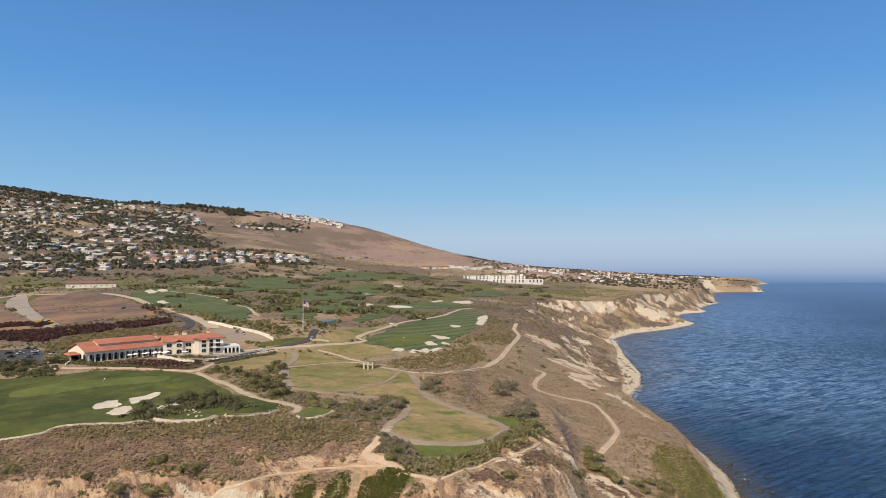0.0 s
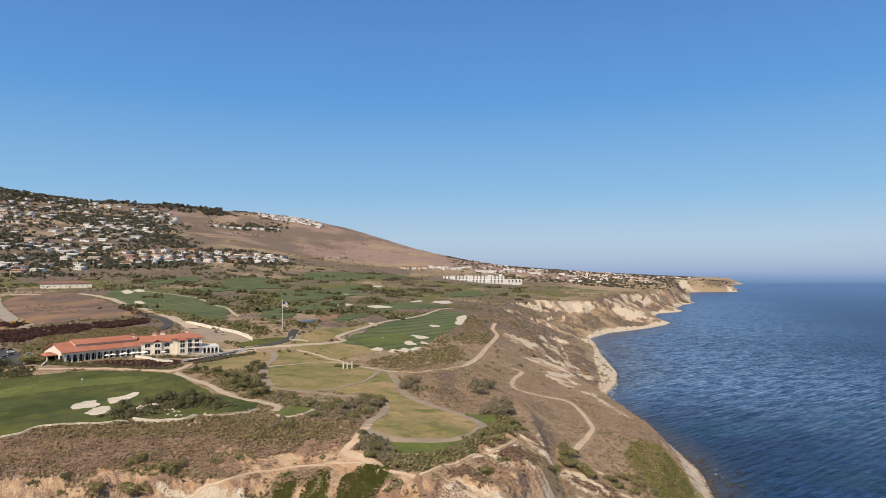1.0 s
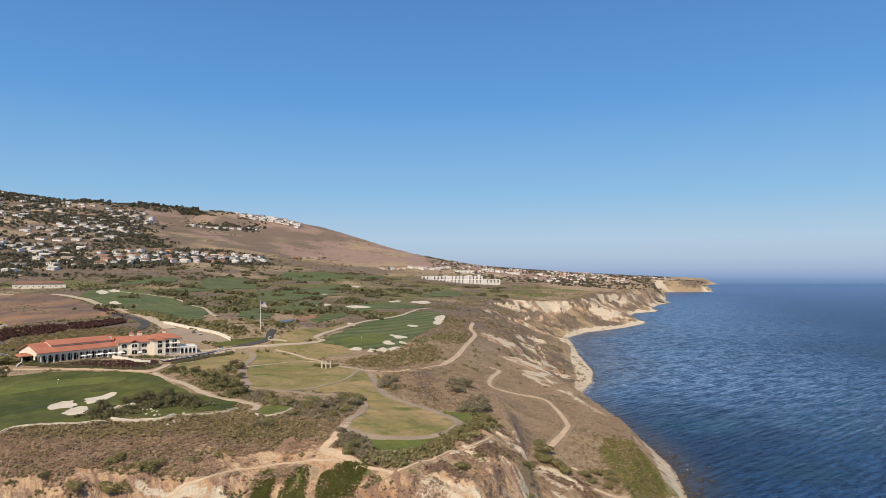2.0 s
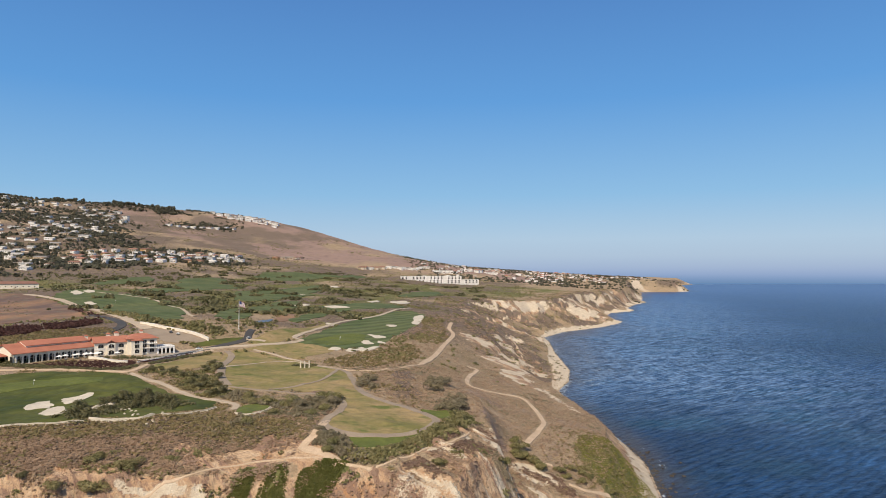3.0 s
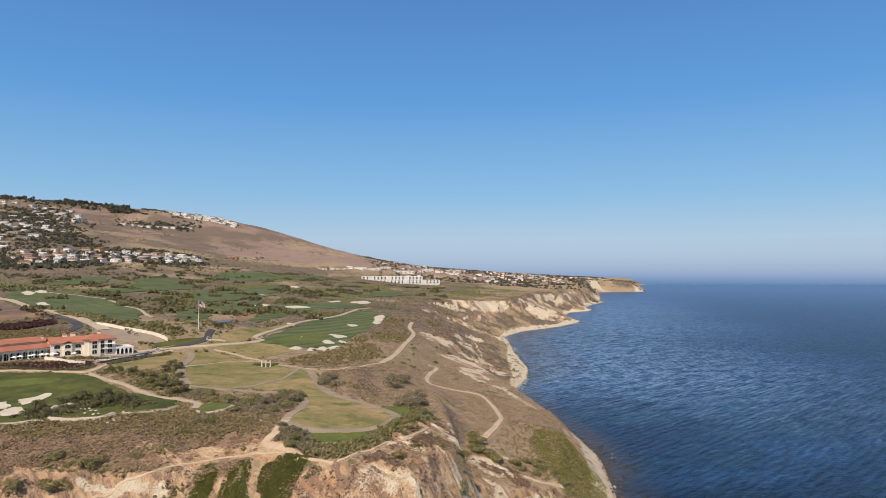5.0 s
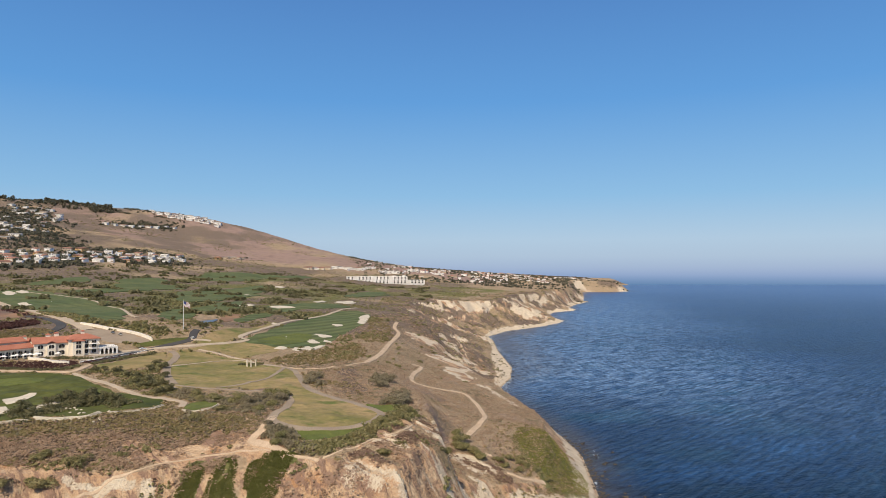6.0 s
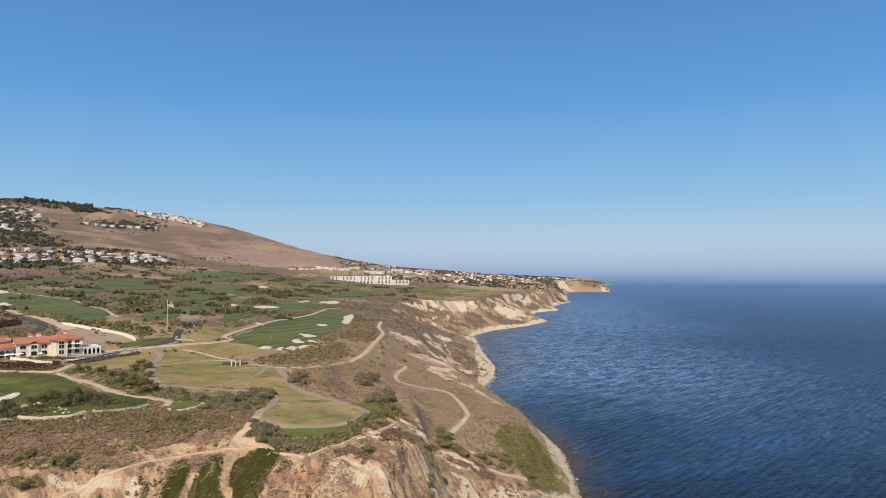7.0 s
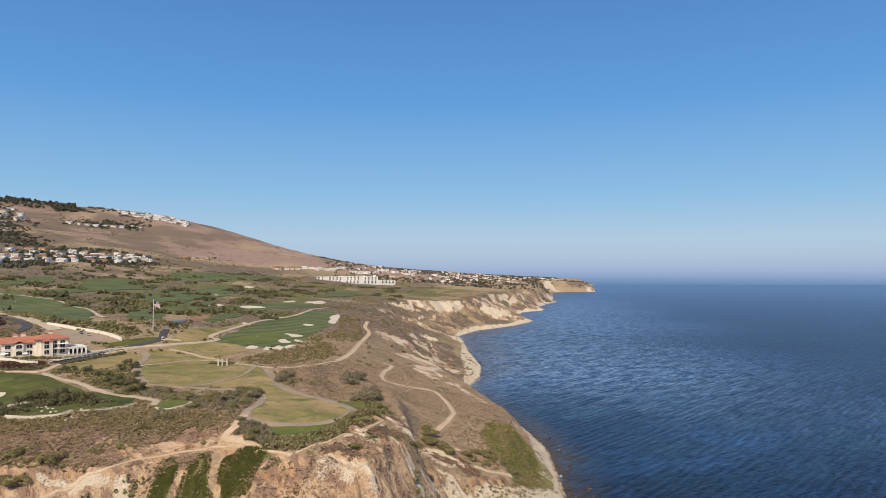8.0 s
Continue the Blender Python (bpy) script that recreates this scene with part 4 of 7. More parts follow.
PATHS.append(("road", "path", 9.0, "pale road rising behind the clubhouse", [(-451, 889), (-414, 861), (-352, 780), (-268, 655), (-217, 577), (-186, 525), (-171, 502)]))
PATHS.append(("road", "asphalt", 7.0, "dark asphalt road curving behind the clubhouse", [(-251, 596), (-227, 570), (-205, 538), (-194, 513), (-194, 493), (-197, 483)]))
PATHS.append(("cart_path", "path", 3.5, "pale cart path beside the striped fairway", [(-386, 942), (-328, 894), (-286, 847), (-229, 744), (-205, 705), (-173, 615), (-161, 592)]))
PATHS.append(("road", "path", 6.0, "pale road beside dirt lots", [(-495, 881), (-534, 872), (-553, 834), (-590, 807)]))
PATHS.append(("dirt_trail", "trail", 0.6, "pale dirt trail cut across the bluff face", [(-85, 215), (-75, 218), (-66, 219), (-56, 223), (-41, 224), (-28, 218), (-18, 213)]))
PATHS.append(("dirt_trail", "trail", 1.6, "thin dirt trail on the headland tip", [(79, 261), (87, 260), (98, 265)]))


def smooth_line(pts, closed, gap):
    """Catmull-Rom through the points, resampled about every gap metres."""
    p = [Vector((*q, 0)) for q in pts]
    n, out = len(p), []
    for i in range(n if closed else n - 1):
        a, b, c, d = (p[(i + k) % n] if closed else p[min(max(i + k, 0), n - 1)] for k in (-1, 0, 1, 2))
        steps = max(1, int((c - b).length / gap))
        for k in range(steps):
            t = k / steps
            q = 0.5 * ((2 * b) + (c - a) * t + (2 * a - 5 * b + 4 * c - d) * t * t + (3 * b - a - 3 * c + d) * t**3)
            out.append((q.x, q.y))
    if not closed:
        out.append((p[-1].x, p[-1].y))
    return np.array(out)


def inside(x, y, ring):
    hit = np.zeros(x.shape, bool)
    for (ax, ay), (bx, by) in zip(ring, np.roll(ring, -1, 0)):
        hit ^= ((ay > y) != (by > y)) & (x < (bx - ax) * (y - ay) / (by - ay + 1e-12) + ax)
    return hit


def draped(name, mat, outline, lift, label, gap=None, dish=0.0, skirt=True):
    """A sheet over the ground inside an outline, with its edge turned down into the soil. dish: hollow depth."""
    ring = np.array(outline, float)
    dist = math.hypot(*ring.mean(0))
    gap = gap or max(1.6, dist / 180)
    ring = smooth_line(outline, True, gap)
    wob = fbm(ring[:, 0] / (gap * 3), ring[:, 1] / (gap * 3), 2, 61)
    if dist > 800 and mat == 'fairway':
        ring = ring + 16 * np.stack([fbm(ring[:, 0] / 38, ring[:, 1] / 60, 3, 63), 1.6 * fbm(ring[:, 0] / 38, ring[:, 1] / 60, 3, 65)], 1)
    ring = ring + min(0.5 * gap, 0.35 + dist * 0.006) * wob[:, None] * (0.0 if mat in ('concrete', 'asphalt', 'pond') else 1.0 if dist < 400 else 2.2)
    if mat == 'sand':
        mid = ring.mean(0)
        span = np.ptp(ring, axis=0).mean()
        ring = mid + (ring - mid) * (0.9 + 0.22 * fbm(ring[:, 0] / (0.22 * span) + dist, ring[:, 1] / (0.22 * span), 2, 67))[:, None]
    lo, hi = ring.min(0), ring.max(0)
    gx, gy = np.meshgrid(np.arange(lo[0], hi[0], gap), np.arange(lo[1], hi[1], gap))
    gx, gy = gx.ravel(), gy.ravel()
    ok = inside(gx, gy, ring)
    gx, gy = gx[ok], gy[ok]
    near = np.min(np.hypot(gx[:, None] - ring[None, ::2, 0], gy[:, None] - ring[None, ::2, 1]), 1) if len(gx) else np.zeros(0)
    gx, gy, near = gx[near > gap * 0.6], gy[near > gap * 0.6], near[near > gap * 0.6]
    n = len(ring)
    pts = [Vector(p) for p in ring] + [Vector(p) for p in zip(gx, gy)]
    from_cdt = mathutils.geometry.delaunay_2d_cdt(pts, [(i, (i + 1) % n) for i in range(n)], [list(range(n))], 1, 1e-4)
    xy = np.array([(v.x, v.y) for v in from_cdt[0]])
    tri = np.array(from_cdt[2])
    z = ground(xy[:, 0], xy[:, 1]) + lift
    if mat == 'pond':
        z = np.full(len(z), float(np.percentile(z, 12)) - 0.1)
    if dish:
        edge = np.min(np.hypot(xy[:, None, 0] - ring[None, :, 0], xy[:, None, 1] - ring[None, :, 1]), 1)
        z = z + dish * (1 - step(0, 3 * gap, edge))
    verts = np.concatenate([xy, z[:, None]], 1)
    if skirt:
        rz = ground(ring[:, 0], ring[:, 1])
        m = len(verts)
        up = np.concatenate([ring, (rz + lift + dish)[:, None]], 1)
        down = np.concatenate([ring * 1.0, (rz - 0.4)[:, None]], 1)
        i = np.arange(n)
        j = (i + 1) % n
        tri = np.concatenate([tri, np.stack([m + i, m + n + i, m + n + j], 1), np.stack([m + i, m + n + j, m + j], 1)])
        verts = np.concatenate([verts, up, down])
    ob = new(name, mesh_of(name, verts, tri, M[mat], False))
    return tagged(ob, label, name.replace("_", " "), kind="structure")


def ribbon(name, mat, width, label, line, lift=0.28):
    pts = smooth_line(line, False, 2.0)
    dist = np.hypot(*pts.mean(0))
    lift = lift + max(0, dist - 350) * 0.0006
    tan = np.gradient(pts, axis=0)
    tan /= np.linalg.norm(tan, axis=1)[:, None] + 1e-9
    nor = np.stack([-tan[:, 1], tan[:, 0]], 1)
    wid = width * (1 + 0.12 * fbm(pts[:, 0] / 9, pts[:, 1] / 9, 2, 71))
    rows = []
    for k, off in ((-0.5, -0.4), (-0.46, lift), (-0.16, lift), (0.16, lift), (0.46, lift), (0.5, -0.4)):
        q = pts + nor * (wid * k)[:, None]
        rows.append(np.concatenate([q, (ground(q[:, 0], q[:, 1]) + off)[:, None]], 1))
    v = np.stack(rows, 1)
    n, k = v.shape[:2]
    idx = np.arange(n * k).reshape(n, k)
    quads = np.stack([idx[:-1, :-1].ravel(), idx[:-1, 1:].ravel(), idx[1:, 1:].ravel(), idx[1:, :-1].ravel()], 1)[:, ::-1]
    return tagged(new(name, mesh_of(name, v.reshape(-1, 3), quads, M[mat], False)), label, name.replace("_", " "), kind="structure")


for a_name, a_mat, a_lift, a_label, a_line in AREAS:
    draped(a_name, a_mat, a_line, a_lift, a_label)
for a_line in SANDS:
    a_far = math.hypot(*a_line[0])
    draped("sand_bunker", "sand", a_line, 0.26 + max(0, a_far - 400) * 0.0007, "white sand bunker in mown grass", gap=1.2 if a_far < 600 else 2.5)
draped("pond", "pond", POND, 0.5, "dark still pond beside the fairway", skirt=False)
for a_name, a_mat, a_wide, a_label, a_line in PATHS:
    ribbon(a_name, a_mat, a_wide, a_label, a_line)

# ---- plants ----
def part(name, data, mat, parent, label=""):
    """One mesh object under a thing or a part. data: a bmesh, or a finished mesh."""
    if isinstance(data, bmesh.types.BMesh):
        me = bpy.data.meshes.new(name)
        data.normal_update()
        data.to_mesh(me)
        data.free()
        me.materials.append(mat)
    else:
        me = data
    ob = new(name, me)
    ob.parent = parent
    if label:
        tagged(ob, label)
    return ob


def thing(name, m, label, category, group=""):
    ob = new(name)
    ob.empty_display_size = 0.5
    ob.matrix_world = m
    return tagged(ob, label, category, group)


def leaf_cloud(rng, count, radii, leaf, lobes=7, up=0.5, base=0.1, flat=0.0):
    """Leaf cards over several lobes of a crown: verts and quads."""
    cent = rng.normal(0, 0.38, (lobes, 3)) * radii
    cent[:, 2] = np.abs(cent[:, 2]) * 0.8 + radii[2] * up
    size = rng.uniform(0.36, 0.62, lobes)
    which = rng.integers(0, lobes, count)
    way = rng.normal(0, 1, (count, 3))
    way /= np.linalg.norm(way, axis=1)[:, None]
    way[:, 2] = np.where(way[:, 2] < -0.35, -way[:, 2], way[:, 2])
    c = cent[which] + way * radii * size[which, None] * rng.uniform(0.75, 1.1, (count, 1))
    c[:, 2] = np.maximum(c[:, 2], base)
    nrm = way + rng.normal(0, 0.34, (count, 3)) + (0, 0, flat)
    nrm /= np.linalg.norm(nrm, axis=1)[:, None]
    t = np.cross(nrm, rng.normal(0, 1, (count, 3)))
    t /= np.linalg.norm(t, axis=1)[:, None] + 1e-9
    b = np.cross(nrm, t)
    s = leaf * rng.uniform(0.6, 1.3, (count, 1))
    v = np.stack([c - t * s - b * s * 0.5, c + t * s * 0.3 - b * s, c + t * s + b * s * 0.6, c - t * s * 0.4 + b * s], 1)
    return v.reshape(-1, 3), np.arange(count * 4).reshape(-1, 4)


def trunk_mesh(rng, h, r, limbs=5):
    bm = bmesh.new()

    def limb(a, b, ra, rb):
        a, b = Vector(a), Vector(b)
        m = Matrix.Translation((a + b) / 2) @ (b - a).to_track_quat("Z", "Y").to_matrix().to_4x4()
        bmesh.ops.create_cone(bm, segments=6, radius1=ra, radius2=rb, depth=(b - a).length, matrix=m)

    top = (rng.normal(0, 0.08) * h, rng.normal(0, 0.08) * h, h * 0.45)
    limb((0, 0, -0.4), top, r, r * 0.7)
    for k in range(limbs):
        a = k * 2.4 + rng.uniform(0, 1)
        limb(top, (top[0] + math.cos(a) * h * 0.3, top[1] + math.sin(a) * h * 0.3, h * rng.uniform(0.62, 0.85)), r * 0.55, r * 0.15)
    return bm


def make_plant(seed, kind, h, spread, leaves, leaf, mat, label, category):
    rng = np.random.default_rng(seed)
    ob = thing(kind, Matrix.Identity(4), label, category, category + "s of the headland")
    part("trunk", trunk_mesh(rng, h, h * 0.035), M["bark"], ob)
    v, f = leaf_cloud(rng, leaves, np.array([spread, spread, h * (0.62 if category == "tree" else 0.72)]), leaf, 8, 0.42 if category == "tree" else 0.2)
    part("crown", mesh_of("crown", v, f, M[mat]), None, ob)
    return ob


PLANTS = {
    "bunker_trees": [(-123, 271, 5), (-122, 278, 6), (-115, 270, 5.5), (-116, 285, 6), (-115, 292, 6), (-112, 295, 6.5), (-104, 286, 5), (-105, 296, 6.5), (-99, 291, 6), (-97, 296, 6.5), (-92, 293, 6), (-87, 284, 5), (-115, 306, 6), (-107, 307, 6), (-110, 275, 4.5), (-114, 263, 4)],
    "path_trees": [(-122, 362, 5), (-119, 369, 4.5), (-110, 359, 5.5), (-103, 353, 6), (-96, 346, 6.5), (-89, 338, 7), (-83, 326, 7), (-80, 329, 7), (-84, 349, 6.5), (-91, 377, 6), (-96, 386, 6), (-94, 366, 6), (-88, 324, 6), (-94, 334, 5), (-73, 311, 5), (-77, 307, 5)],
    "row_bushes": [(-64, 300, 4), (-59, 296, 4.5), (-54, 288, 4), (-51, 289, 4), (-46, 282, 4), (-41, 279, 3.5), (-37, 286, 4), (-31, 277, 4), (-28, 281, 4.5), (-25, 289, 5), (-21, 282, 5), (-19, 290, 5), (-27, 260, 4), (-32, 265, 3.5), (-52, 256, 3.5), (-41, 262, 3.5), (-22, 269, 4)],
    "loop_bushes": [(-21, 236, 2.4), (-20, 231, 2.8), (-17, 228, 2.8), (-16, 223, 3), (-13, 223, 3), (-12, 218, 3), (-19, 226, 2.6), (-17, 218, 3), (-9, 217, 2.6), (-14, 227, 2.6)],
    "hedge_bushes": [(-5, 216, 3), (-2, 214, 3), (1, 217, 3.2), (4, 219, 3.5), (7, 221, 3.5), (11, 223, 3.8), (13, 226, 3.8), (16, 229, 4), (19, 232, 4.2), (22, 235, 4.5), (25, 238, 4.8), (28, 243, 5), (31, 250, 5), (33, 258, 4.6), (35, 266, 4)],
    "slope_trees": [(29, 321, 6), (36, 357, 5), (29, 343, 5), (32, 278, 5.5), (30, 272, 5), (35, 283, 4.5), (-6, 343, 4), (-2, 324, 4), (-8, 328, 3.5), (36, 296, 4)],
    "bench_bushes": [(62, 292, 3.6), (62, 284, 4.4), (64, 278, 5), (67, 273, 5), (70, 270, 4), (60, 277, 4), (80, 268, 2.5), (86, 266, 2.5), (84, 276, 3), (88, 274, 3.2), (92, 272, 3), (96, 270, 2.6), (90, 279, 2.6), (100, 268, 2.2), (78, 272, 2.6)],
    "club_trees": [(-216, 376, 7), (-221, 394, 6), (-222, 379, 5), (-238, 410, 5), (-212, 383, 6)],
    "pond_trees": [(-95, 514, 6), (-90, 511, 6), (-85, 518, 5), (-87, 565, 4), (-80, 655, 6), (-82, 722, 6), (-111, 516, 4), (-102, 506, 4), (-129, 578, 5), (-134, 559, 5)],
    "corner_bushes": [(-242, 366, 6), (-236, 371, 5), (-227, 366, 6), (-213, 359, 4.5), (-230, 354, 6), (-222, 352, 5.5), (-212, 350, 5), (-207, 351, 4), (-238, 356, 6), (-247, 358, 6), (-254, 360, 6)],
    "face_bushes": [(21, 209, 3.2), (-84, 225, 4.2), (-96, 219, 4.5), (-91, 218, 4), (-98, 231, 3.5), (-72, 229, 3), (-105, 217, 3.5), (-145, 224, 3.5), (-118, 222, 3.5), (44, 224, 3), (46, 227, 2.6)],
    "road_trees": [(-153, 519, 5), (-140, 504, 5), (-131, 494, 5), (-121, 487, 5), (-115, 486, 4.5), (-163, 529, 5), (-174, 537, 4)],
}
LOOKS = {
    "dark": ("dark_leaf", "dark green wind-shaped tree with dense crown", "tree", 7.0, 3.6),
    "green": ("shrub", "rounded green coastal bush with dense leaves", "bush", 4.0, 2.6),
    "grey": ("olive", "grey-green rounded bush on the slope", "bush", 4.0, 2.8),
}
PROTO = {}
for p_kind, (p_mat, p_label, p_cat, p_h, p_r) in LOOKS.items():
    PROTO[p_kind] = [[None, k, p_mat, p_label, p_cat, p_h, p_r] for k in range(3)]
p_rng = random.Random(5)
for p_group, p_list in PLANTS.items():
    for p_x, p_y, p_high in p_list:
        p_kind = "dark" if p_group in ("bunker_trees", "path_trees", "corner_bushes", "pond_trees") else p_rng.choice(("green", "green", "grey" if p_group in ("row_bushes", "loop_bushes") else "dark"))
        if p_group in ("slope_trees",) or (p_group == "loop_bushes" and p_rng.random() < 0.6):
            p_kind = "grey"
        if p_group in ("bench_bushes", "hedge_bushes"):
            p_kind = "green"
        slot = p_rng.choice(PROTO[p_kind])
        p_high = min(p_high, 5.0) if p_group == "path_trees" else p_high * 0.72 if p_group == "hedge_bushes" else p_high * 1.1 if p_group == "slope_trees" else p_high
        p_s = p_high / slot[5] * p_rng.uniform(0.85, 1.1) * (0.8 if p_kind == "dark" else 1.0)
        m_at = pose(p_x, p_y, float(ground(p_x, p_y)) - 0.15, 0, 0, p_rng.uniform(0, 360)) @ Matrix.Diagonal((p_s * p_rng.uniform(1.15, 1.6), p_s * p_rng.uniform(1.15, 1.6), p_s, 1))
        if slot[0] is None:
            slot[0] = make_plant(100 + slot[1] + len(p_kind) * 7, slot[4], slot[5], slot[6], 1300 if slot[4] == "tree" else 1500, 0.22 if slot[4] == "tree" else 0.16, slot[2], slot[3], slot[4])
            slot[0].matrix_world = m_at
        else:
            made = copy_thing(slot[0], Matrix.Identity(4))
            made.matrix_world = m_at


# ---- ground not to be overgrown ----
KEEP = [np.array(a[4], float) for a in AREAS] + [np.array(s, float) for s in SANDS] + [np.array(POND, float)]
WAYS = [(smooth_line(p[4], False, 2.0), p[2]) for p in PATHS]
CLUB_RING = np.array([(-206, 380), (-168, 400), (-128, 418), (-118, 440), (-150, 470), (-226, 402)], float)


def free(x, y):
    ok = np.ones(x.shape, bool)
    for ring in KEEP + [CLUB_RING]:
        ok &= ~inside(x, y, ring)
    for line, wide in WAYS:
        lo, hi = line.min(0) - 6, line.max(0) + 6
        sel = np.where(ok & (x > lo[0]) & (x < hi[0]) & (y > lo[1]) & (y < hi[1]))[0]
        if len(sel):
            gap = np.min(np.hypot(x[sel, None] - line[None, :, 0], y[sel, None] - line[None, :, 1]), 1)
            ok[sel[gap < wide * 0.5 + 1.5]] = False
    return ok


def overgrow(name, label, category, mat, pts, high, seed, leaves, leaf, wide=1.15, sink=0.1, flat=0.0):
    """Many alike plants as one sheet of leaf cards. pts (n, 2); high (n,)."""
    rng = np.random.default_rng(seed)
    stock = [leaf_cloud(rng, leaves, np.array([wide * 0.62, wide * 0.62, 0.62]), leaf, 4, 0.35, 0.0, flat)[0] for _ in range(9)]
    z = ground(pts[:, 0], pts[:, 1]) - sink * high
    spin = rng.uniform(0, 6.28, len(pts))
    out = []
    for k in range(9):
        sel = np.arange(len(pts)) % 9 == k
        c, s = np.cos(spin[sel])[:, None], np.sin(spin[sel])[:, None]
        v = stock[k][None] * (high[sel, None, None] * rng.uniform(0.8, 1.2, (sel.sum(), 1, 3)))
        x, y = v[..., 0] * c - v[..., 1] * s, v[..., 0] * s + v[..., 1] * c
        out.append(np.stack([x + pts[sel, 0, None], y + pts[sel, 1, None], v[..., 2] + z[sel, None]], -1).reshape(-1, 3))
    v = np.concatenate(out)
    ob = new(name, mesh_of(name, v, np.arange(len(v)).reshape(-1, 4), M[mat]))
    return tagged(ob, label, category, kind="stuff")


def wild(seed, count, x0, x1, y0, y1, want):
    """Random places on open ground; want(x, y, soil) gives the chance."""
    rng = np.random.default_rng(seed)
    x, y = rng.uniform(x0, x1, count), rng.uniform(y0, y1, count)
    ok = (np.abs(x / y + 0.05) < 0.95) & (coast(x, y)[0] > 5)
    x, y = x[ok], y[ok]
    i = np.clip(np.searchsorted(GX, x), 0, len(GX) - 1)
    j = np.clip(np.searchsorted(GY, y), 0, len(GY) - 1)
    ok = rng.uniform(0, 1, len(x)) < want(x, y, SOIL[j, i])
    x, y = x[ok], y[ok]
    ok = free(x, y)
    return np.stack([x[ok], y[ok]], 1), rng


def grow(name, label, category, mat, seed, count, box, want, size, leaves, leaf, wide=1.15, flat=0.0):
    pts, rng = wild(seed, count, *box, want)
    return overgrow(name, label, category, mat, pts, rng.uniform(*size, len(pts)), seed, leaves, leaf, wide, 0.1, flat)


near_box = (-190, 150, 180, 430)


def band(x, y):
    """The watered upper edge of the front slope."""
    top = 258 + 6 * fbm(x / 20, y / 20, 2, 80) - 14 * step(-70, -30, x)
    return step(top - 16, top - 7, y) * step(top + 14, top + 8, y) * step(-12, -32, x)


grow("dry_brush", "low dry brown coastal brush", "scrub", "brush", 1, 19000, near_box,
     lambda x, y, s: np.clip(0.85 + 0.6 * fbm(x / 14, y / 14, 3, 81), 0, 1) * (s < 0.5), (0.25, 0.6), 9, 0.44, 2.6, 1.0)
grow("bench_brush", "low grey-brown brush on the lower bench", "scrub", "brush", 23, 15000, (-10, 150, 215, 430),
     lambda x, y, s: np.clip(0.75 + 0.9 * fbm(x / 20, y / 20, 3, 84), 0, 1) * (s < 0.5), (0.25, 0.6), 10, 0.42, 2.4, 0.8)
grow("bench_brush", "grey-brown brush on the upper bench", "scrub", "brush", 24, 12000, (0, 170, 430, 760),
     lambda x, y, s: np.clip(0.6 + 0.9 * fbm(x / 24, y / 24, 3, 90), 0, 1) * (s < 0.5), (0.35, 0.8), 9, 0.45, 2.6, 0.8)
grow("slope_brush", "dense grey-brown brush on the front slope", "scrub", "brush", 21, 26000, (-190, -10, 215, 270),
     lambda x, y, s: np.clip(0.9 + 0.6 * fbm(x / 9, y / 9, 2, 82), 0, 1) * (1 - 0.9 * band(x, y)) * (0.55 + 0.45 * (fbm(x / 16, y / 16, 3, 79) > -0.2)) * (s < 0.55), (0.45, 1.0), 13, 0.32, 1.9, 1.1)
grow("green_scrub", "low olive coastal scrub on the terrace slope", "scrub", "sage", 2, 80000, near_box,
     lambda x, y, s: np.clip(0.95 * band(x, y) + step(25, -5, x) * (0.02 + 0.35 * (fbm(x / 22, y / 22, 3, 83) > 0.18)), 0, 1) * (s < 0.4), (0.5, 1.1), 12, 0.4, 1.9, 0.9)
grow("grey_scrub", "grey-green sage scrub", "scrub", "olive", 3, 30000, near_box,
     lambda x, y, s: np.clip(0.45 * band(x, y) + 0.10 * step(-10, -40, x) * step(262, 240, y) + 0.3 * (fbm(x / 26, y / 26, 3, 85) > 0.25), 0, 1) * (s < 0.5), (0.4, 0.95), 12, 0.4, 1.9, 0.9)
grow("bluff_tufts", "dry tufts on bare eroded soil", "scrub", "brush", 4, 26000, (-170, 75, 175, 275),
     lambda x, y, s: 0.75 * (s > 0.4) * (fbm((0.64 * x + 0.77 * y) / 6, (0.77 * x - 0.64 * y) / 22, 3, 87) > 0.2), (0.25, 0.6), 10, 0.5, 2.2, 0.8)
grow("bluff_brush", "brown brush patches on the eroded spur", "scrub", "brown", 22, 16000, (-40, 70, 180, 270),
     lambda x, y, s: 0.9 * (s > 0.4) * (fbm((0.64 * x + 0.77 * y) / 9, (0.77 * x - 0.64 * y) / 20, 3, 86) > 0.12), (0.3, 0.7), 11, 0.4, 2.0, 0.9)
grow("spur_brush", "rust-brown brush in bands down the eroded spur", "scrub", "rust", 39, 26000, (0, 80, 178, 275),
     lambda x, y, s: 0.95 * (s < 0.45) * (x - 8 > 0.77 * (y - 212)) * (fbm((0.64 * x + 0.77 * y) / 5, (0.77 * x - 0.64 * y) / 14, 3, 92) > -0.2 + 0.3 * step(36, 48, x)), (0.35, 0.8), 12, 0.36, 2.0, 0.9)
grow("bluff_bushes", "low olive bushes on the bluff face", "scrub", "shrub", 16, 9000, (-170, 60, 170, 240),
     lambda x, y, s: 0.8 * (fbm(x / 9, y / 9, 3, 88) > 0.33), (0.5, 1.3), 16, 0.34, 1.7, 0.5)
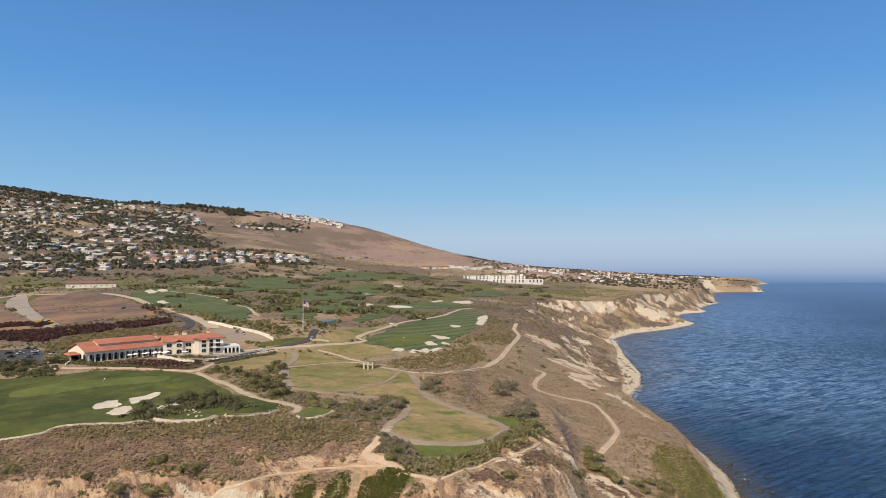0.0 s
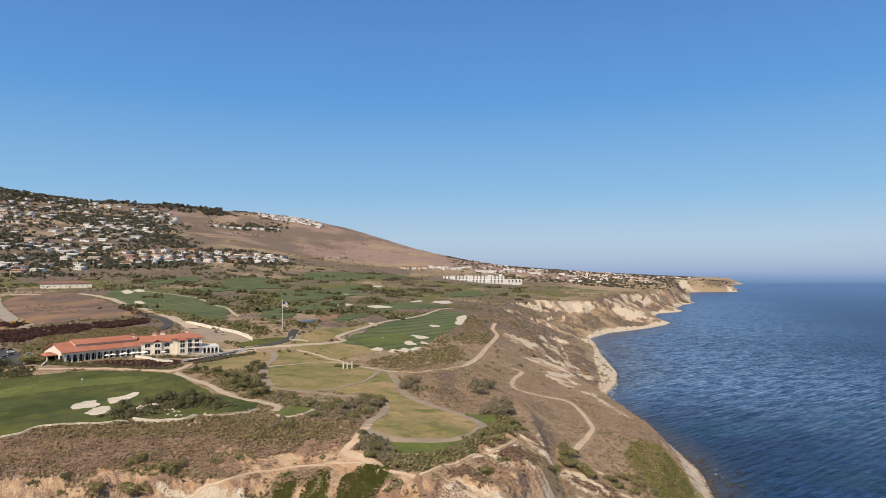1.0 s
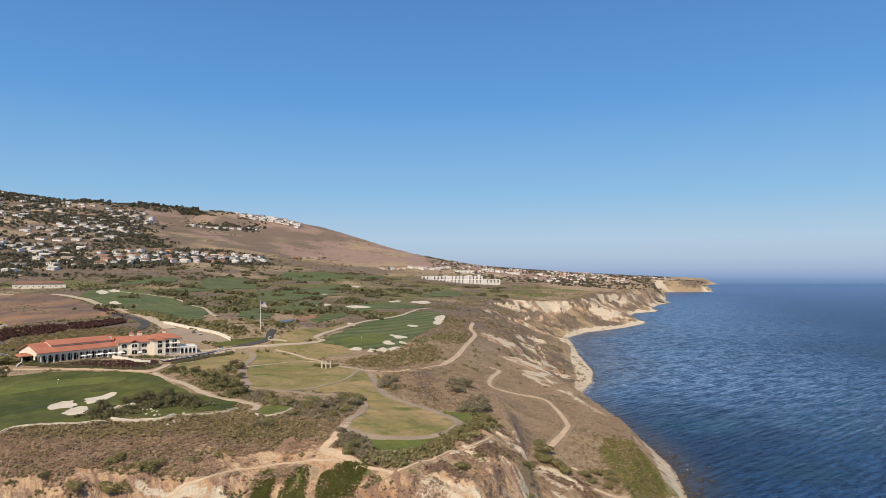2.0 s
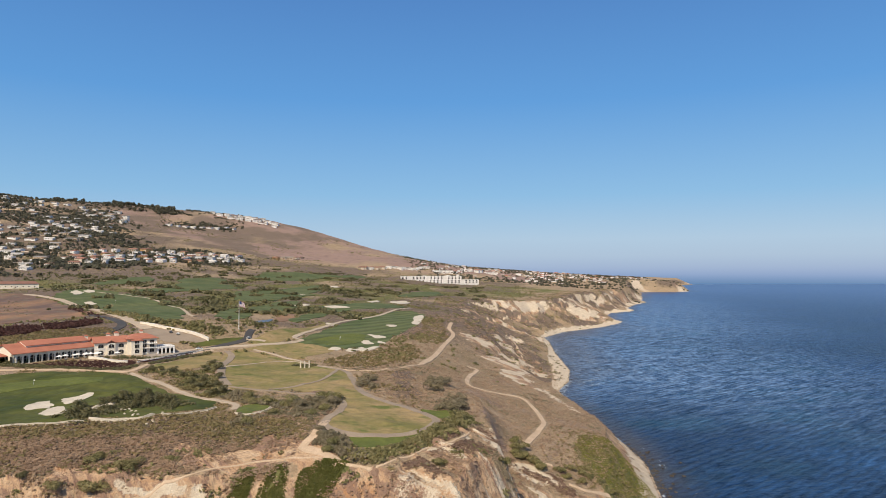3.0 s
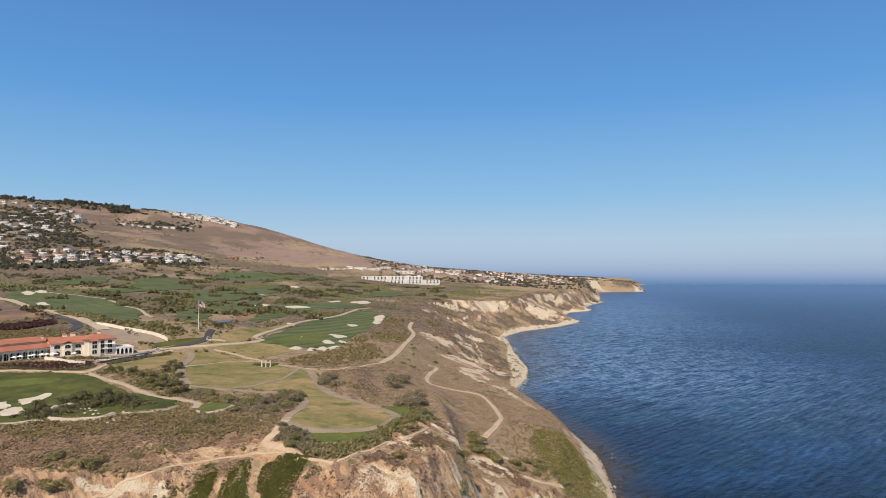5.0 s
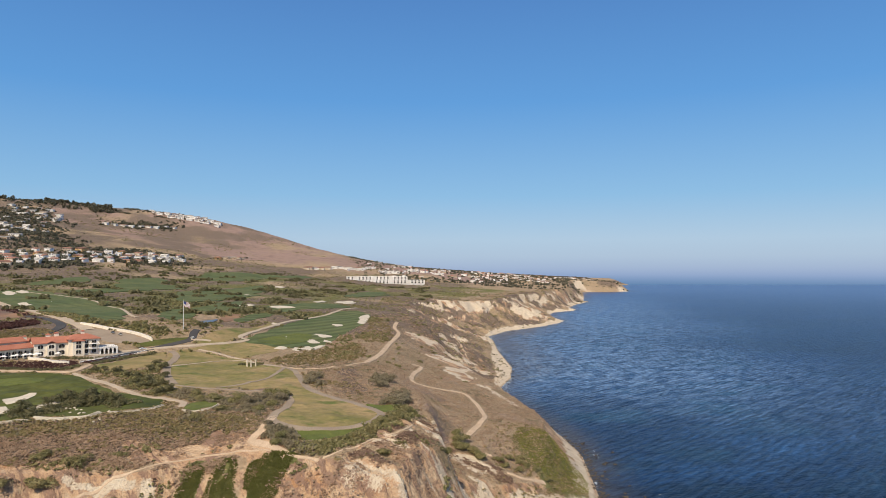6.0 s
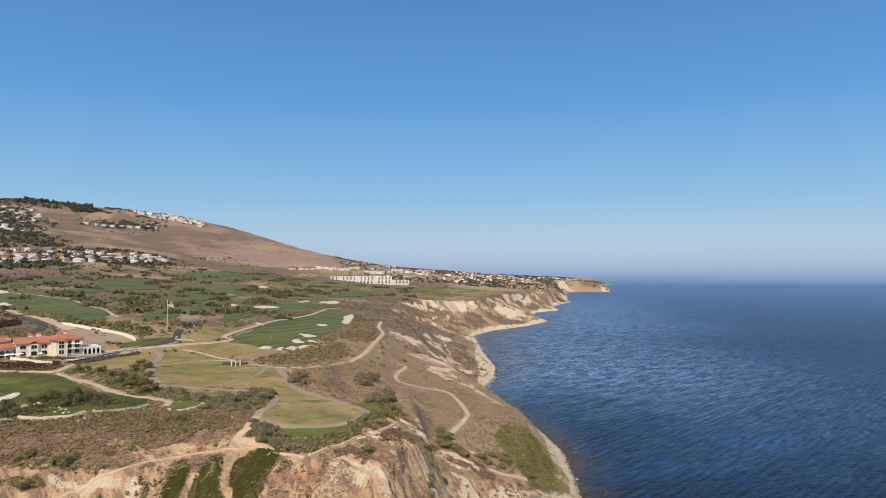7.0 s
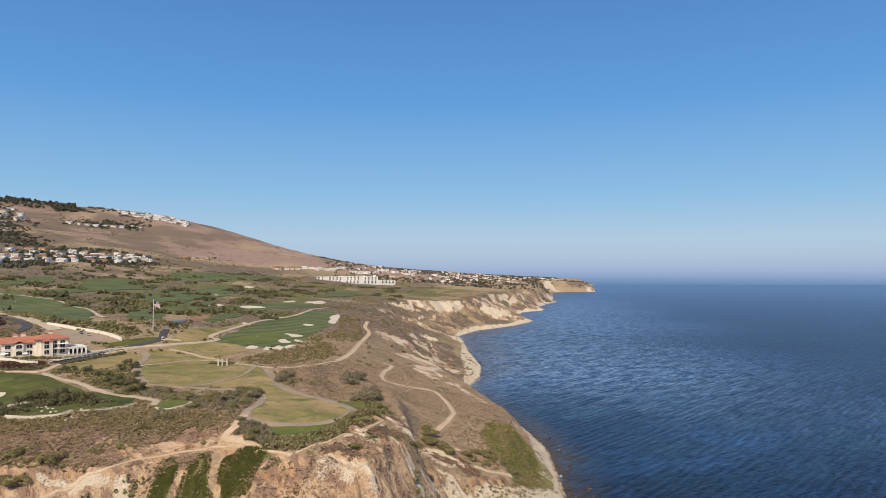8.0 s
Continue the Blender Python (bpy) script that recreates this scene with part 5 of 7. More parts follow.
grow("tip_scrub", "green scrub along the edge of the lower bench", "scrub", "sage", 17, 5000, (60, 150, 205, 345),
     lambda x, y, s: np.clip(0.9 * np.exp(-((x - 106) / 17) ** 2 - ((y - 285) / 36) ** 2) + 0.9 * np.exp(-((coast(x, y)[0] - 24) / 7) ** 2) * (y < 265), 0, 1), (0.4, 1.0), 13, 0.36, 1.9, 0.8)
grow("far_brush", "dry brown brush on the upper terrace", "scrub", "brush", 5, 16000, (-420, 190, 430, 800),
     lambda x, y, s: np.clip(0.8 + 0.6 * fbm(x / 25, y / 25, 3, 89), 0, 1) * (s < 0.5), (0.3, 0.65), 8, 0.48, 2.8, 1.2)
grow("far_scrub", "green shrubs between the fairways", "scrub", "shrub", 6, 16000, (-420, 120, 430, 900),
     lambda x, y, s: np.clip(0.02 + 0.7 * (fbm(x / 45, y / 45, 3, 93) > 0.1) * step(70, 20, x - 0.1 * (y - 430)), 0, 1) * (s < 0.4), (0.8, 2.0), 14, 0.38, 1.5)
grow("course_shrubs", "dark green shrub clumps across the distant golf course", "scrub", "dark_leaf", 7, 30000, (-900, 330, 620, 1900),
     lambda x, y, s: np.clip(1.5 * (fbm(x / 40, y / 80, 3, 95) - 0.12), 0, 1) * step(20, -10, x - 0.06 * np.maximum(y - 850, 0)) * (s < 0.4), (1.4, 3.4), 16, 0.38, 1.4)
grow("course_brush", "olive brush across the distant golf course", "scrub", "shrub", 8, 20000, (-1000, 400, 620, 2100),
     lambda x, y, s: np.clip(0.35 + 0.8 * fbm(x / 70, y / 100, 3, 97), 0, 1) * (s < 0.4), (0.9, 2.2), 9, 0.5, 2.4, 0.8)
grow("course_heath", "dry grey-brown heath across the distant golf course", "scrub", "olive", 18, 19000, (-1000, 400, 620, 2100),
     lambda x, y, s: np.clip(0.5 + 0.8 * fbm(x / 60, y / 90, 3, 98), 0, 1) * (s < 0.4), (0.7, 1.6), 8, 0.55, 2.8, 0.9)


def course_clumps():
    """Rounded thickets that break into the edges of the far fairways."""
    rng = np.random.default_rng(31)
    pts, high = [], []
    while len(pts) < 140:
        y = rng.uniform(620, 1750)
        x = y * rng.uniform(-0.46, 0.16)
        if x > 0.02 * (y - 700) - 10 and y < 1150 or any(inside(np.array([x]), np.array([y]), r)[0] for r in [np.array(s, float) for s in SANDS] + [np.array(POND, float)]):
            continue
        if any(inside(np.array([x]), np.array([y]), k)[0] for k in KEEP) and rng.random() < 0.72:
            continue
        n, wide = rng.integers(6, 22), rng.uniform(3, 8)
        pts.append(np.stack([x + rng.normal(0, wide, n), y + rng.normal(0, wide * 1.2, n)], 1))
        high.append(rng.uniform(3.0, 6.4, n))
    overgrow("course_thickets", "rounded dark thickets beside the distant fairways", "trees", "dark_leaf", np.concatenate(pts), np.concatenate(high), 31, 26, 0.28, 1.2)


course_clumps()
# trees between the houses of the hillside, and on its crest
def garden_zone(x, y):
    a = x / y
    low = np.interp(a, [-0.6, -0.44, -0.29, -0.19], [1150, 1340, 1590, 1850])
    upper = step(-0.31, -0.38, a + (y - 2000) / 16000)
    return step(low - 70, low, y) * np.where(y < 1990, step(-0.16, -0.22, a), upper)


grow("hill_trees", "dark garden trees among hillside houses", "trees", "hazed_leaf", 9, 34000, (-2300, -250, 1150, 3000),
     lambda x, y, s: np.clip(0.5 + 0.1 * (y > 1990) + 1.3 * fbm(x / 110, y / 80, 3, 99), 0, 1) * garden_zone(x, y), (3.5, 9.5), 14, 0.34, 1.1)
grow("hill_trees", "low dark trees round a few houses on the dry hill", "trees", "hazed_leaf", 61, 90, (-345, -240, 2085, 2260),
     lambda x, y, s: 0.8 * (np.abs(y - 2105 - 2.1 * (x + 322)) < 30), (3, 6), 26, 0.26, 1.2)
grow("hill_trees", "dark trees below the houses of the crest", "trees", "hazed_leaf", 19, 2600, (-860, -480, 2560, 2880),
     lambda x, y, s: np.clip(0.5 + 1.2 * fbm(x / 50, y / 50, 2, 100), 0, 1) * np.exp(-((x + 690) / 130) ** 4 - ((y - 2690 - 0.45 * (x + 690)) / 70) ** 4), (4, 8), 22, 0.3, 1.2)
grow("hill_brush", "dark brush in the folds of the dry hill", "scrub", "shrub", 10, 22000, (-1500, 200, 1500, 2900),
     lambda x, y, s: np.clip(1.5 * (fbm(x / 110 + y / 260, y / 150, 4, 101) - 0.1), 0, 1), (0.9, 2.6), 9, 0.5, 1.8)
grow("hill_heath", "grey-brown heath over the lower hill", "scrub", "olive", 20, 20000, (-1600, 100, 1400, 2800),
     lambda x, y, s: np.clip(0.35 + 1.1 * fbm(x / 150, y / 110, 3, 102), 0, 1) * step(-0.1, -0.22, x / y + (2500 - y) / 5000), (0.8, 1.8), 8, 0.55, 2.6, 0.8)
grow("coast_trees", "dark trees among distant coastal houses", "trees", "hazed_leaf", 11, 17000, (100, 1900, 1950, 4300),
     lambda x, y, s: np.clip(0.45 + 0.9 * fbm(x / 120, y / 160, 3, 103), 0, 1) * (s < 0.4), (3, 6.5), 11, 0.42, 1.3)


def on_bluff(x, y):
    d, way, wide, sand = coast(x, y)
    return (d > sand * 1.4 + 3) & (d < wide * 1.5)


grow("bluff_scrub", "olive scrub patches on the far bluffs", "scrub", "shrub", 12, 40000, (90, 960, 540, 2300),
     lambda x, y, s: np.clip(0.25 + 1.0 * fbm(x / 35, y / 35, 3, 105), 0, 1) * on_bluff(x, y) * (s < 0.55), (0.6, 1.7), 9, 0.6, 2.2, 0.9)
grow("bluff_brush", "dry brush on the far bluffs", "scrub", "brush", 13, 50000, (90, 960, 540, 2300),
     lambda x, y, s: np.clip(0.5 + 0.7 * fbm(x / 30, y / 30, 3, 107), 0, 1) * on_bluff(x, y) * (s < 0.6), (0.6, 1.5), 8, 0.6, 2.4, 1.0)
grow("crest_trees", "tall dark trees standing along the hill crest", "trees", "hazed_leaf", 14, 900, (-1330, -840, 2790, 2960),
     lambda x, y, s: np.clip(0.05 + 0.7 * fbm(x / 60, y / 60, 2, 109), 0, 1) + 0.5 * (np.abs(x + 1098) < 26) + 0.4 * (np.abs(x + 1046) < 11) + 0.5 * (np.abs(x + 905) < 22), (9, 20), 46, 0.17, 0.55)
grow("crest_trees", "dense dark trees along the hill crest", "trees", "hazed_leaf", 15, 1700, (-1980, -1330, 2600, 2800),
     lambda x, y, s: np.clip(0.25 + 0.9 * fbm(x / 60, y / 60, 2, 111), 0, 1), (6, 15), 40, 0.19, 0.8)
grow("crest_trees", "low dark shrubs along the crest below the white houses", "trees", "hazed_leaf", 38, 900, (-840, -560, 2830, 2990),
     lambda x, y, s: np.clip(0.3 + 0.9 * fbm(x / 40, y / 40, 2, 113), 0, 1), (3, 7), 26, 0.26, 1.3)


# low growth that closes the gaps between the trees of the headland
def understory(groups, seed, mat="shrub", clear=True):
    rng = np.random.default_rng(seed)
    pts = np.concatenate([np.array([(x, y)]) + rng.normal(0, 3.0, (34, 2)) for g in groups for x, y, h in PLANTS[g]])
    if clear:
        pts = pts[free(pts[:, 0], pts[:, 1])]
    for ring in SANDS:
        pts = pts[~inside(pts[:, 0], pts[:, 1], np.array(ring, float))]
    overgrow("understory", "dense low olive shrubs under the dark trees", "scrub", mat, pts, rng.uniform(0.8, 2.2, len(pts)), seed, 30, 0.22, 1.5)


understory(("path_trees", "hedge_bushes"), 41)
understory(("row_bushes", "loop_bushes"), 43, "olive")
understory(("bunker_trees", "corner_bushes"), 42, "dark_leaf", False)


# ice plant hanging down the bluff, and red ground cover round the clubhouse
def patch(name, label, mat, ring, count, size, seed, leaves=14, leaf=0.3, wide=1.2):
    rng = np.random.default_rng(seed)
    ring = np.array(ring, float)
    lo, hi = ring.min(0), ring.max(0)
    x, y = rng.uniform(lo[0], hi[0], count), rng.uniform(lo[1], hi[1], count)
    ok = inside(x + 1.2 * fbm(x / 4, y / 4, 2, 6), y + 1.2 * fbm(x / 4, y / 4, 2, 5), smooth_line([tuple(p) for p in ring], True, 1.0)) & (fbm(x / 3, y / 3, 2, 4) > -0.55)
    pts = np.stack([x[ok], y[ok]], 1)
    return overgrow(name, label, name.replace("_", " "), mat, pts, rng.uniform(*size, len(pts)), seed, leaves, leaf, wide)


for i_ring, i_seed in (([(-46, 221), (-40, 219), (-41, 214), (-44, 208), (-52, 207), (-49, 215)], 51),
                       ([(-36, 217), (-32, 217), (-29, 213), (-30, 209), (-27, 203), (-43, 203), (-39, 212)], 52),
                       ([(-27, 212), (-20, 213), (-14, 213), (-9, 212), (-11, 208), (-15, 206), (-17, 203), (-22, 203), (-27, 208)], 53)):
    patch("ice_plant", "thick green ice plant hanging down the bluff", "ice_plant", i_ring, 5200, (0.2, 0.42), i_seed, 8, 0.42, 2.4)
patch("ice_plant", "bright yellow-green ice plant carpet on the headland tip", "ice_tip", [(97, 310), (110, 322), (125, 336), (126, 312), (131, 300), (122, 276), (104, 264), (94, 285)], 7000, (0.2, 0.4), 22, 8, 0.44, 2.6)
for i_ring, i_n in (([(-316, 477), (-298, 487), (-284, 492), (-269, 503), (-253, 508), (-242, 491), (-254, 475), (-266, 466), (-264, 458), (-270, 450), (-286, 450), (-304, 456), (-329, 478)], 1300),
                    ([(-249, 515), (-239, 520), (-228, 545), (-214, 522), (-228, 500), (-239, 498)], 700), ([(-335, 492), (-315, 502), (-300, 500), (-300, 512), (-335, 508)], 500)):
    patch("red_hedge", "tall dark red shrubs on the bank below the dirt lot", "red_leaf", i_ring, int(i_n * 1.3), (1.6, 3.0), 23, 24, 0.24, 1.3)
patch("bank_scrub", "olive scrub on the bank behind the clubhouse", "sage", [(-262, 470), (-250, 478), (-240, 494), (-222, 500), (-205, 506), (-190, 490), (-196, 462), (-215, 430), (-236, 424), (-256, 432)], 2600, (0.5, 1.3), 36, 13, 0.38, 1.8)
for i_ring in ([(-194, 377), (-186, 370), (-160, 370), (-141, 371), (-139, 388), (-150, 394), (-166, 390), (-180, 384)], [(-139, 391), (-128, 416), (-121, 432), (-119, 428), (-126, 408), (-135, 390)]):
    patch("red_ground_cover", "clipped dark red ground cover on a bank", "red_leaf", i_ring, 1400, (0.6, 1.0), 24, 14, 0.3)
for i_ring in ([(-215, 374), (-186, 370), (-160, 366), (-140, 366), (-134, 376), (-136, 378), (-143, 369), (-160, 369), (-186, 374), (-214, 378)],
               [(-132, 384), (-126, 400), (-119, 418), (-110, 434), (-108, 432), (-117, 414), (-124, 396), (-129, 383)]):
    patch("clipped_hedge", "low clipped dark green hedge along the garden", "dark_leaf", i_ring, 3200, (0.9, 1.3), 25, 14, 0.3)
patch("lot_brush", "low olive brush over the dirt lot", "olive", [(-440, 800), (-400, 780), (-330, 650), (-300, 600), (-320, 590), (-380, 660), (-450, 760)], 700, (0.5, 1.2), 29, 12, 0.4, 2.2)
patch("terrace_scrub", "olive shrubs between lawn and fairway bunkers", "sage", [(-34, 402), (-8, 396), (16, 420), (30, 462), (24, 505), (8, 478), (-14, 452), (-32, 430)], 1700, (0.5, 1.4), 32, 14, 0.38, 1.7)
patch("terrace_scrub", "olive scrub beside the broad sandy trail", "sage", [(36, 520), (58, 560), (62, 640), (56, 720), (44, 690), (40, 610), (28, 550)], 1300, (0.4, 1.0), 33, 12, 0.4, 2.2)
patch("garden_shrubs", "rounded dark shrubs along the clubhouse front", "dark_leaf", [(-160, 398), (-150, 402), (-138, 398), (-133, 406), (-129, 414), (-133, 414), (-141, 403), (-150, 406), (-161, 401)], 200, (0.9, 1.9), 34, 18, 0.32)
patch("garden_shrubs", "rounded dark shrubs beside the car park", "dark_leaf", [(-216, 380), (-205, 377), (-196, 386), (-204, 392), (-216, 392)], 240, (1.2, 2.6), 35, 20, 0.3)
patch("red_hedge", "low dark red shrubs along the rising road", "red_leaf", [(-306, 700), (-262, 628), (-226, 566), (-234, 562), (-272, 622), (-314, 690)], 520, (0.9, 1.8), 37, 16, 0.34, 1.3)
patch("road_brush", "tall olive brush between road and fairway", "shrub", [(-262, 640), (-212, 572), (-182, 530), (-160, 514), (-120, 477), (-112, 489), (-150, 528), (-178, 556), (-222, 612)], 1500, (1.6, 3.2), 26, 22, 0.32, 1.2)
patch("reeds", "dense olive reeds and shrubs in front of the pond", "shrub", [(-122, 588), (-104, 556), (-90, 562), (-92, 574), (-103, 566), (-116, 598)], 420, (0.4, 0.9), 28, 14, 0.36, 1.8)
patch("low_hedge", "low dark hedge behind the stone pillars", "dark_leaf", [(-52, 399), (-38, 398), (-38, 403), (-50, 405)], 260, (0.7, 1.2), 27, 16, 0.34)

# ---- building blocks ----
def box(bm, x0, x1, y0, y1, z0, z1):
    v = [bm.verts.new(p) for p in ((x0, y0, z0), (x1, y0, z0), (x1, y1, z0), (x0, y1, z0), (x0, y0, z1), (x1, y0, z1), (x1, y1, z1), (x0, y1, z1))]
    for f in ((3, 2, 1, 0), (4, 5, 6, 7), (0, 1, 5, 4), (1, 2, 6, 5), (2, 3, 7, 6), (3, 0, 4, 7)):
        bm.faces.new([v[i] for i in f])
    return v


def boxes(*dims):
    bm = bmesh.new()
    for d in dims:
        box(bm, *d)
    return bm


def pitched(x0, x1, y0, y1, z, rise, over=0.7, along="x", hip=0.0, thick=0.3):
    """A tiled roof with eaves; the ridge runs along x or y; hip: how far the ridge's ends stand in."""
    bm = bmesh.new()
    x0, x1, y0, y1 = x0 - over, x1 + over, y0 - over, y1 + over
    for dz in (0, thick):
        if along == "x":
            ym = (y0 + y1) / 2
            ridge = ((x0 + hip, ym), (x1 - hip, ym))
        else:
            xm = (x0 + x1) / 2
            ridge = ((xm, y0 + hip), (xm, y1 - hip))
        c = [bm.verts.new((px, py, z + dz)) for px, py in ((x0, y0), (x1, y0), (x1, y1), (x0, y1))]
        r = [bm.verts.new((px, py, z + rise + dz)) for px, py in ridge]
        if along == "x":
            faces = ((c[0], c[1], r[1], r[0]), (c[2], c[3], r[0], r[1]), (c[1], c[2], r[1]), (c[3], c[0], r[0]))
        else:
            faces = ((c[1], c[2], r[1], r[0]), (c[3], c[0], r[0], r[1]), (c[0], c[1], r[0]), (c[2], c[3], r[1]))
        for f in faces if hip else faces[:2]:
            bm.faces.new(f)
        if dz == 0:
            low, low_r = c, r
    for i in range(4):
        j = (i + 1) % 4
        if hip or (i % 2 == 0) == (along == "x"):
            bm.faces.new((low[i], low[j], c[j], c[i]))
        else:
            # the sloping edges over an open gable
            end = r.index(r[1]) if (i == 1 and along == "x") or (i == 2 and along == "y") else 0
            bm.faces.new((low[i], low_r[end], r[end], c[i]))
            bm.faces.new((low_r[end], low[j], c[j], r[end]))
    bmesh.ops.recalc_face_normals(bm, faces=bm.faces)
    return bm


def wedge(axis, a0, a1, b0, b1, bm_, z0, z1):
    """A triangular gable wall, a0 to a1 thick along the axis."""
    bm = bmesh.new()
    rows = []
    for a in (a0, a1):
        pts = ((b0, z0), (b1, z0), (bm_, z1))
        rows.append([bm.verts.new((a, b, z) if axis == "x" else (b, a, z)) for b, z in pts])
    bm.faces.new(rows[0])
    bm.faces.new(rows[1][::-1])
    for i in range(3):
        bm.faces.new((rows[0][i], rows[0][(i + 1) % 3], rows[1][(i + 1) % 3], rows[1][i]))
    bmesh.ops.recalc_face_normals(bm, faces=bm.faces)
    return bm


def arch_pane(w, h, depth=0.12, arched=True):
    """An upright pane in the xz plane, foot at 0, rounded at the top."""
    bm = bmesh.new()
    pts = [(-w / 2, 0), (w / 2, 0)]
    if arched:
        pts += [(w / 2 * math.cos(a), h - w / 2 * 0.6 + w / 2 * 0.6 * math.sin(a)) for a in [math.pi * k / 8 for k in range(9)]]
    else:
        pts += [(w / 2, h), (-w / 2, h)]
    front = [bm.verts.new((x, 0, z)) for x, z in pts]
    back = [bm.verts.new((x, depth, z)) for x, z in pts]
    bm.faces.new(front[::-1])
    bm.faces.new(back)
    n = len(pts)
    for i in range(n):
        bm.faces.new((front[i], front[(i + 1) % n], back[(i + 1) % n], back[i]))
    bmesh.ops.recalc_face_normals(bm, faces=bm.faces)
    return bm


def window(parent, x, y, z, w, h, turn=0, arched=False, frame_mat="white"):
    """A framed window on a wall that faces -y (turned by turn degrees), as window > window_frame, pane."""
    m = pose(x, y, z, 0, 0, turn)
    fr = boxes((-w / 2 - 0.15, -w / 2, -0.14, 0.05, 0, h), (w / 2, w / 2 + 0.15, -0.14, 0.05, 0, h),
               (-w / 2 - 0.25, w / 2 + 0.25, -0.22, 0.05, -0.15, 0), (-0.05, 0.05, -0.1, 0.05, 0, h * 0.95))
    ob = part("window", fr, M[frame_mat], parent)
    ob.matrix_basis = m
    pane = part("pane", arch_pane(w, h, 0.1, arched), M["glass"], ob)
    pane.location = (0, -0.06, 0)
    return ob


def balustrade(x0, x1, y, z, high=1.0):
    n = max(2, int((x1 - x0) / 1.2))
    dims = [(x0, x1, y - 0.06, y + 0.06, z + high - 0.1, z + high)]
    dims += [(x0 + (x1 - x0) * k / n - 0.05, x0 + (x1 - x0) * k / n + 0.05, y - 0.04, y + 0.04, z, z + high - 0.1) for k in range(n + 1)]
    return boxes(*dims)


# ---- clubhouse ----
def clubhouse():
    gz = float(ground(-176, 410)) - 0.2
    club = thing("clubhouse", pose(-172, 411, gz, 0, 0, 27.5), "cream stucco clubhouse with red tile roofs and arcades", "clubhouse")
    # dining wing
    part("wall", boxes((0, 45, 2.6, 24, -3, 5.6), (0, 45, -0.2, 0.5, 4.55, 5.6), (0, 45, -0.4, 2.6, -3, 0.02)), M["stucco"], club)
    roof = part("roof", pitched(0, 45, 0, 24, 5.6, 4.6, 1.0, "x", 0.0), M["tile"], club, "low-pitched red clay tile roof")
    for gx in (0.0, 44.7):
        part("gable", wedge("x", gx, gx + 0.3, 0.6, 24, 12.3, 5.6, 10.0), M["stucco"], club)
    part("upper_roof", pitched(9, 44, 5.5, 18.5, 9.0, 2.4, 0.5, "x"), M["tile"], roof)
    part("clerestory", boxes((9, 44, 5.6, 18.4, 6.5, 9.0)), M["stucco"], roof)
    for gx in (9.0, 43.7):
        part("gable", wedge("x", gx, gx + 0.3, 5.6, 18.4, 12, 9.0, 11.3), M["stucco"], roof)
    for k in range(13):
        x = 1.2 + k * 3.45
        part("pier", boxes((x - 0.34, x + 0.34, -0.25, 0.55, 0.02, 4.55), (x - 0.46, x + 0.46, -0.32, 0.62, 4.1, 4.5), (x - 0.44, x + 0.44, -0.32, 0.62, 0.02, 0.5)), M["stucco"], club)
        if k < 12:
            p = part("arched_window", arch_pane(2.9, 4.4, 0.15), M["glass"], club)
            p.location = (x + 1.72, 2.48, 0.05)
            part("mullion", boxes((-0.05, 0.05, -0.06, 0.06, 0, 4.2), (-1.3, 1.3, -0.05, 0.05, 2.6, 2.72)), M["white"], p)
            part("arch_spandrel", boxes((x + 0.34, x + 0.75, -0.1, 0.4, 3.75, 4.55), (x + 2.7, x + 3.11, -0.1, 0.4, 3.75, 4.55), (x + 0.75, x + 1.15, -0.1, 0.4, 4.2, 4.55), (x + 2.3, x + 2.7, -0.1, 0.4, 4.2, 4.55), (x + 1.15, x + 2.3, -0.1, 0.4, 4.4, 4.55)), M["stucco"], club)
    for k in range(5):
        p = part("arched_window", arch_pane(2.2, 3.8, 0.15), M["glass"], club)
        p.matrix_basis = pose(-0.05, 3 + k * 4.4, 0.4, 0, 0, -90)
    part("porch_roof", pitched(-6, 0, 7, 17, 4.0, 1.4, 0.4, "x", 2), M["tile"], club)
    for py in (7.3, 10.5, 13.7, 16.7):
        part("porch_column", boxes((-5.8, -5.2, py - 0.3, py + 0.3, -3, 4.0)), M["stucco"], club)
    for ob in club.children:
        ob.matrix_basis = pose(0, 0, 0, 0, 0, 24) @ pose(-45, 0, 0) @ ob.matrix_basis
    dining = set(club.children)
    # middle wing, two storeys
    part("wall", boxes((45, 63, -1.5, 17, -3, 7.6)), M["stucco"], club)
    part("roof", pitched(45, 63, -1.5, 17, 7.6, 3.0, 0.9, "x", 0), M["tile"], club)
    part("gable", wedge("x", 45, 45.3, -1.5, 17, 7.75, 7.6, 10.4), M["stucco"], club)
    # middle bay with a small gable of its own
    part("bay", boxes((51.8, 56.4, -2.6, -1.5, -3, 7.4)), M["stucco"], club)
    part("bay_roof", pitched(51.8, 56.4, -2.6, 2.0, 7.4, 1.5, 0.5, "y", 0), M["tile"], club)
    part("string_course", boxes((44.9, 51.7, -1.65, -1.45, 3.8, 4.05)), M["white"], club)
    for fl, (wz, wh) in enumerate(((0.5, 2.6), (4.6, 2.2))):
        for k in range(3):
            window(club, 48.5 + k * 5.6, -2.6 if k == 1 else -1.5, wz, 3.0, wh, 0, True)
    # end wing, three storeys with its gable to the sea
    part("wall", boxes((63, 80, -3.5, 16, -3, 9.2)), M["stucco"], club)
    part("roof", pitched(63, 80, -3.5, 16, 9.2, 2.4, 0.9, "x", 6), M["tile"], club)
    part("bay", boxes((65, 71.5, -5.2, -3.5, -3, 8.2)), M["stucco"], club)
    part("bay_roof", pitched(65, 71.5, -5.2, -1.0, 8.2, 1.3, 0.5, "y", 1.2), M["tile"], club)
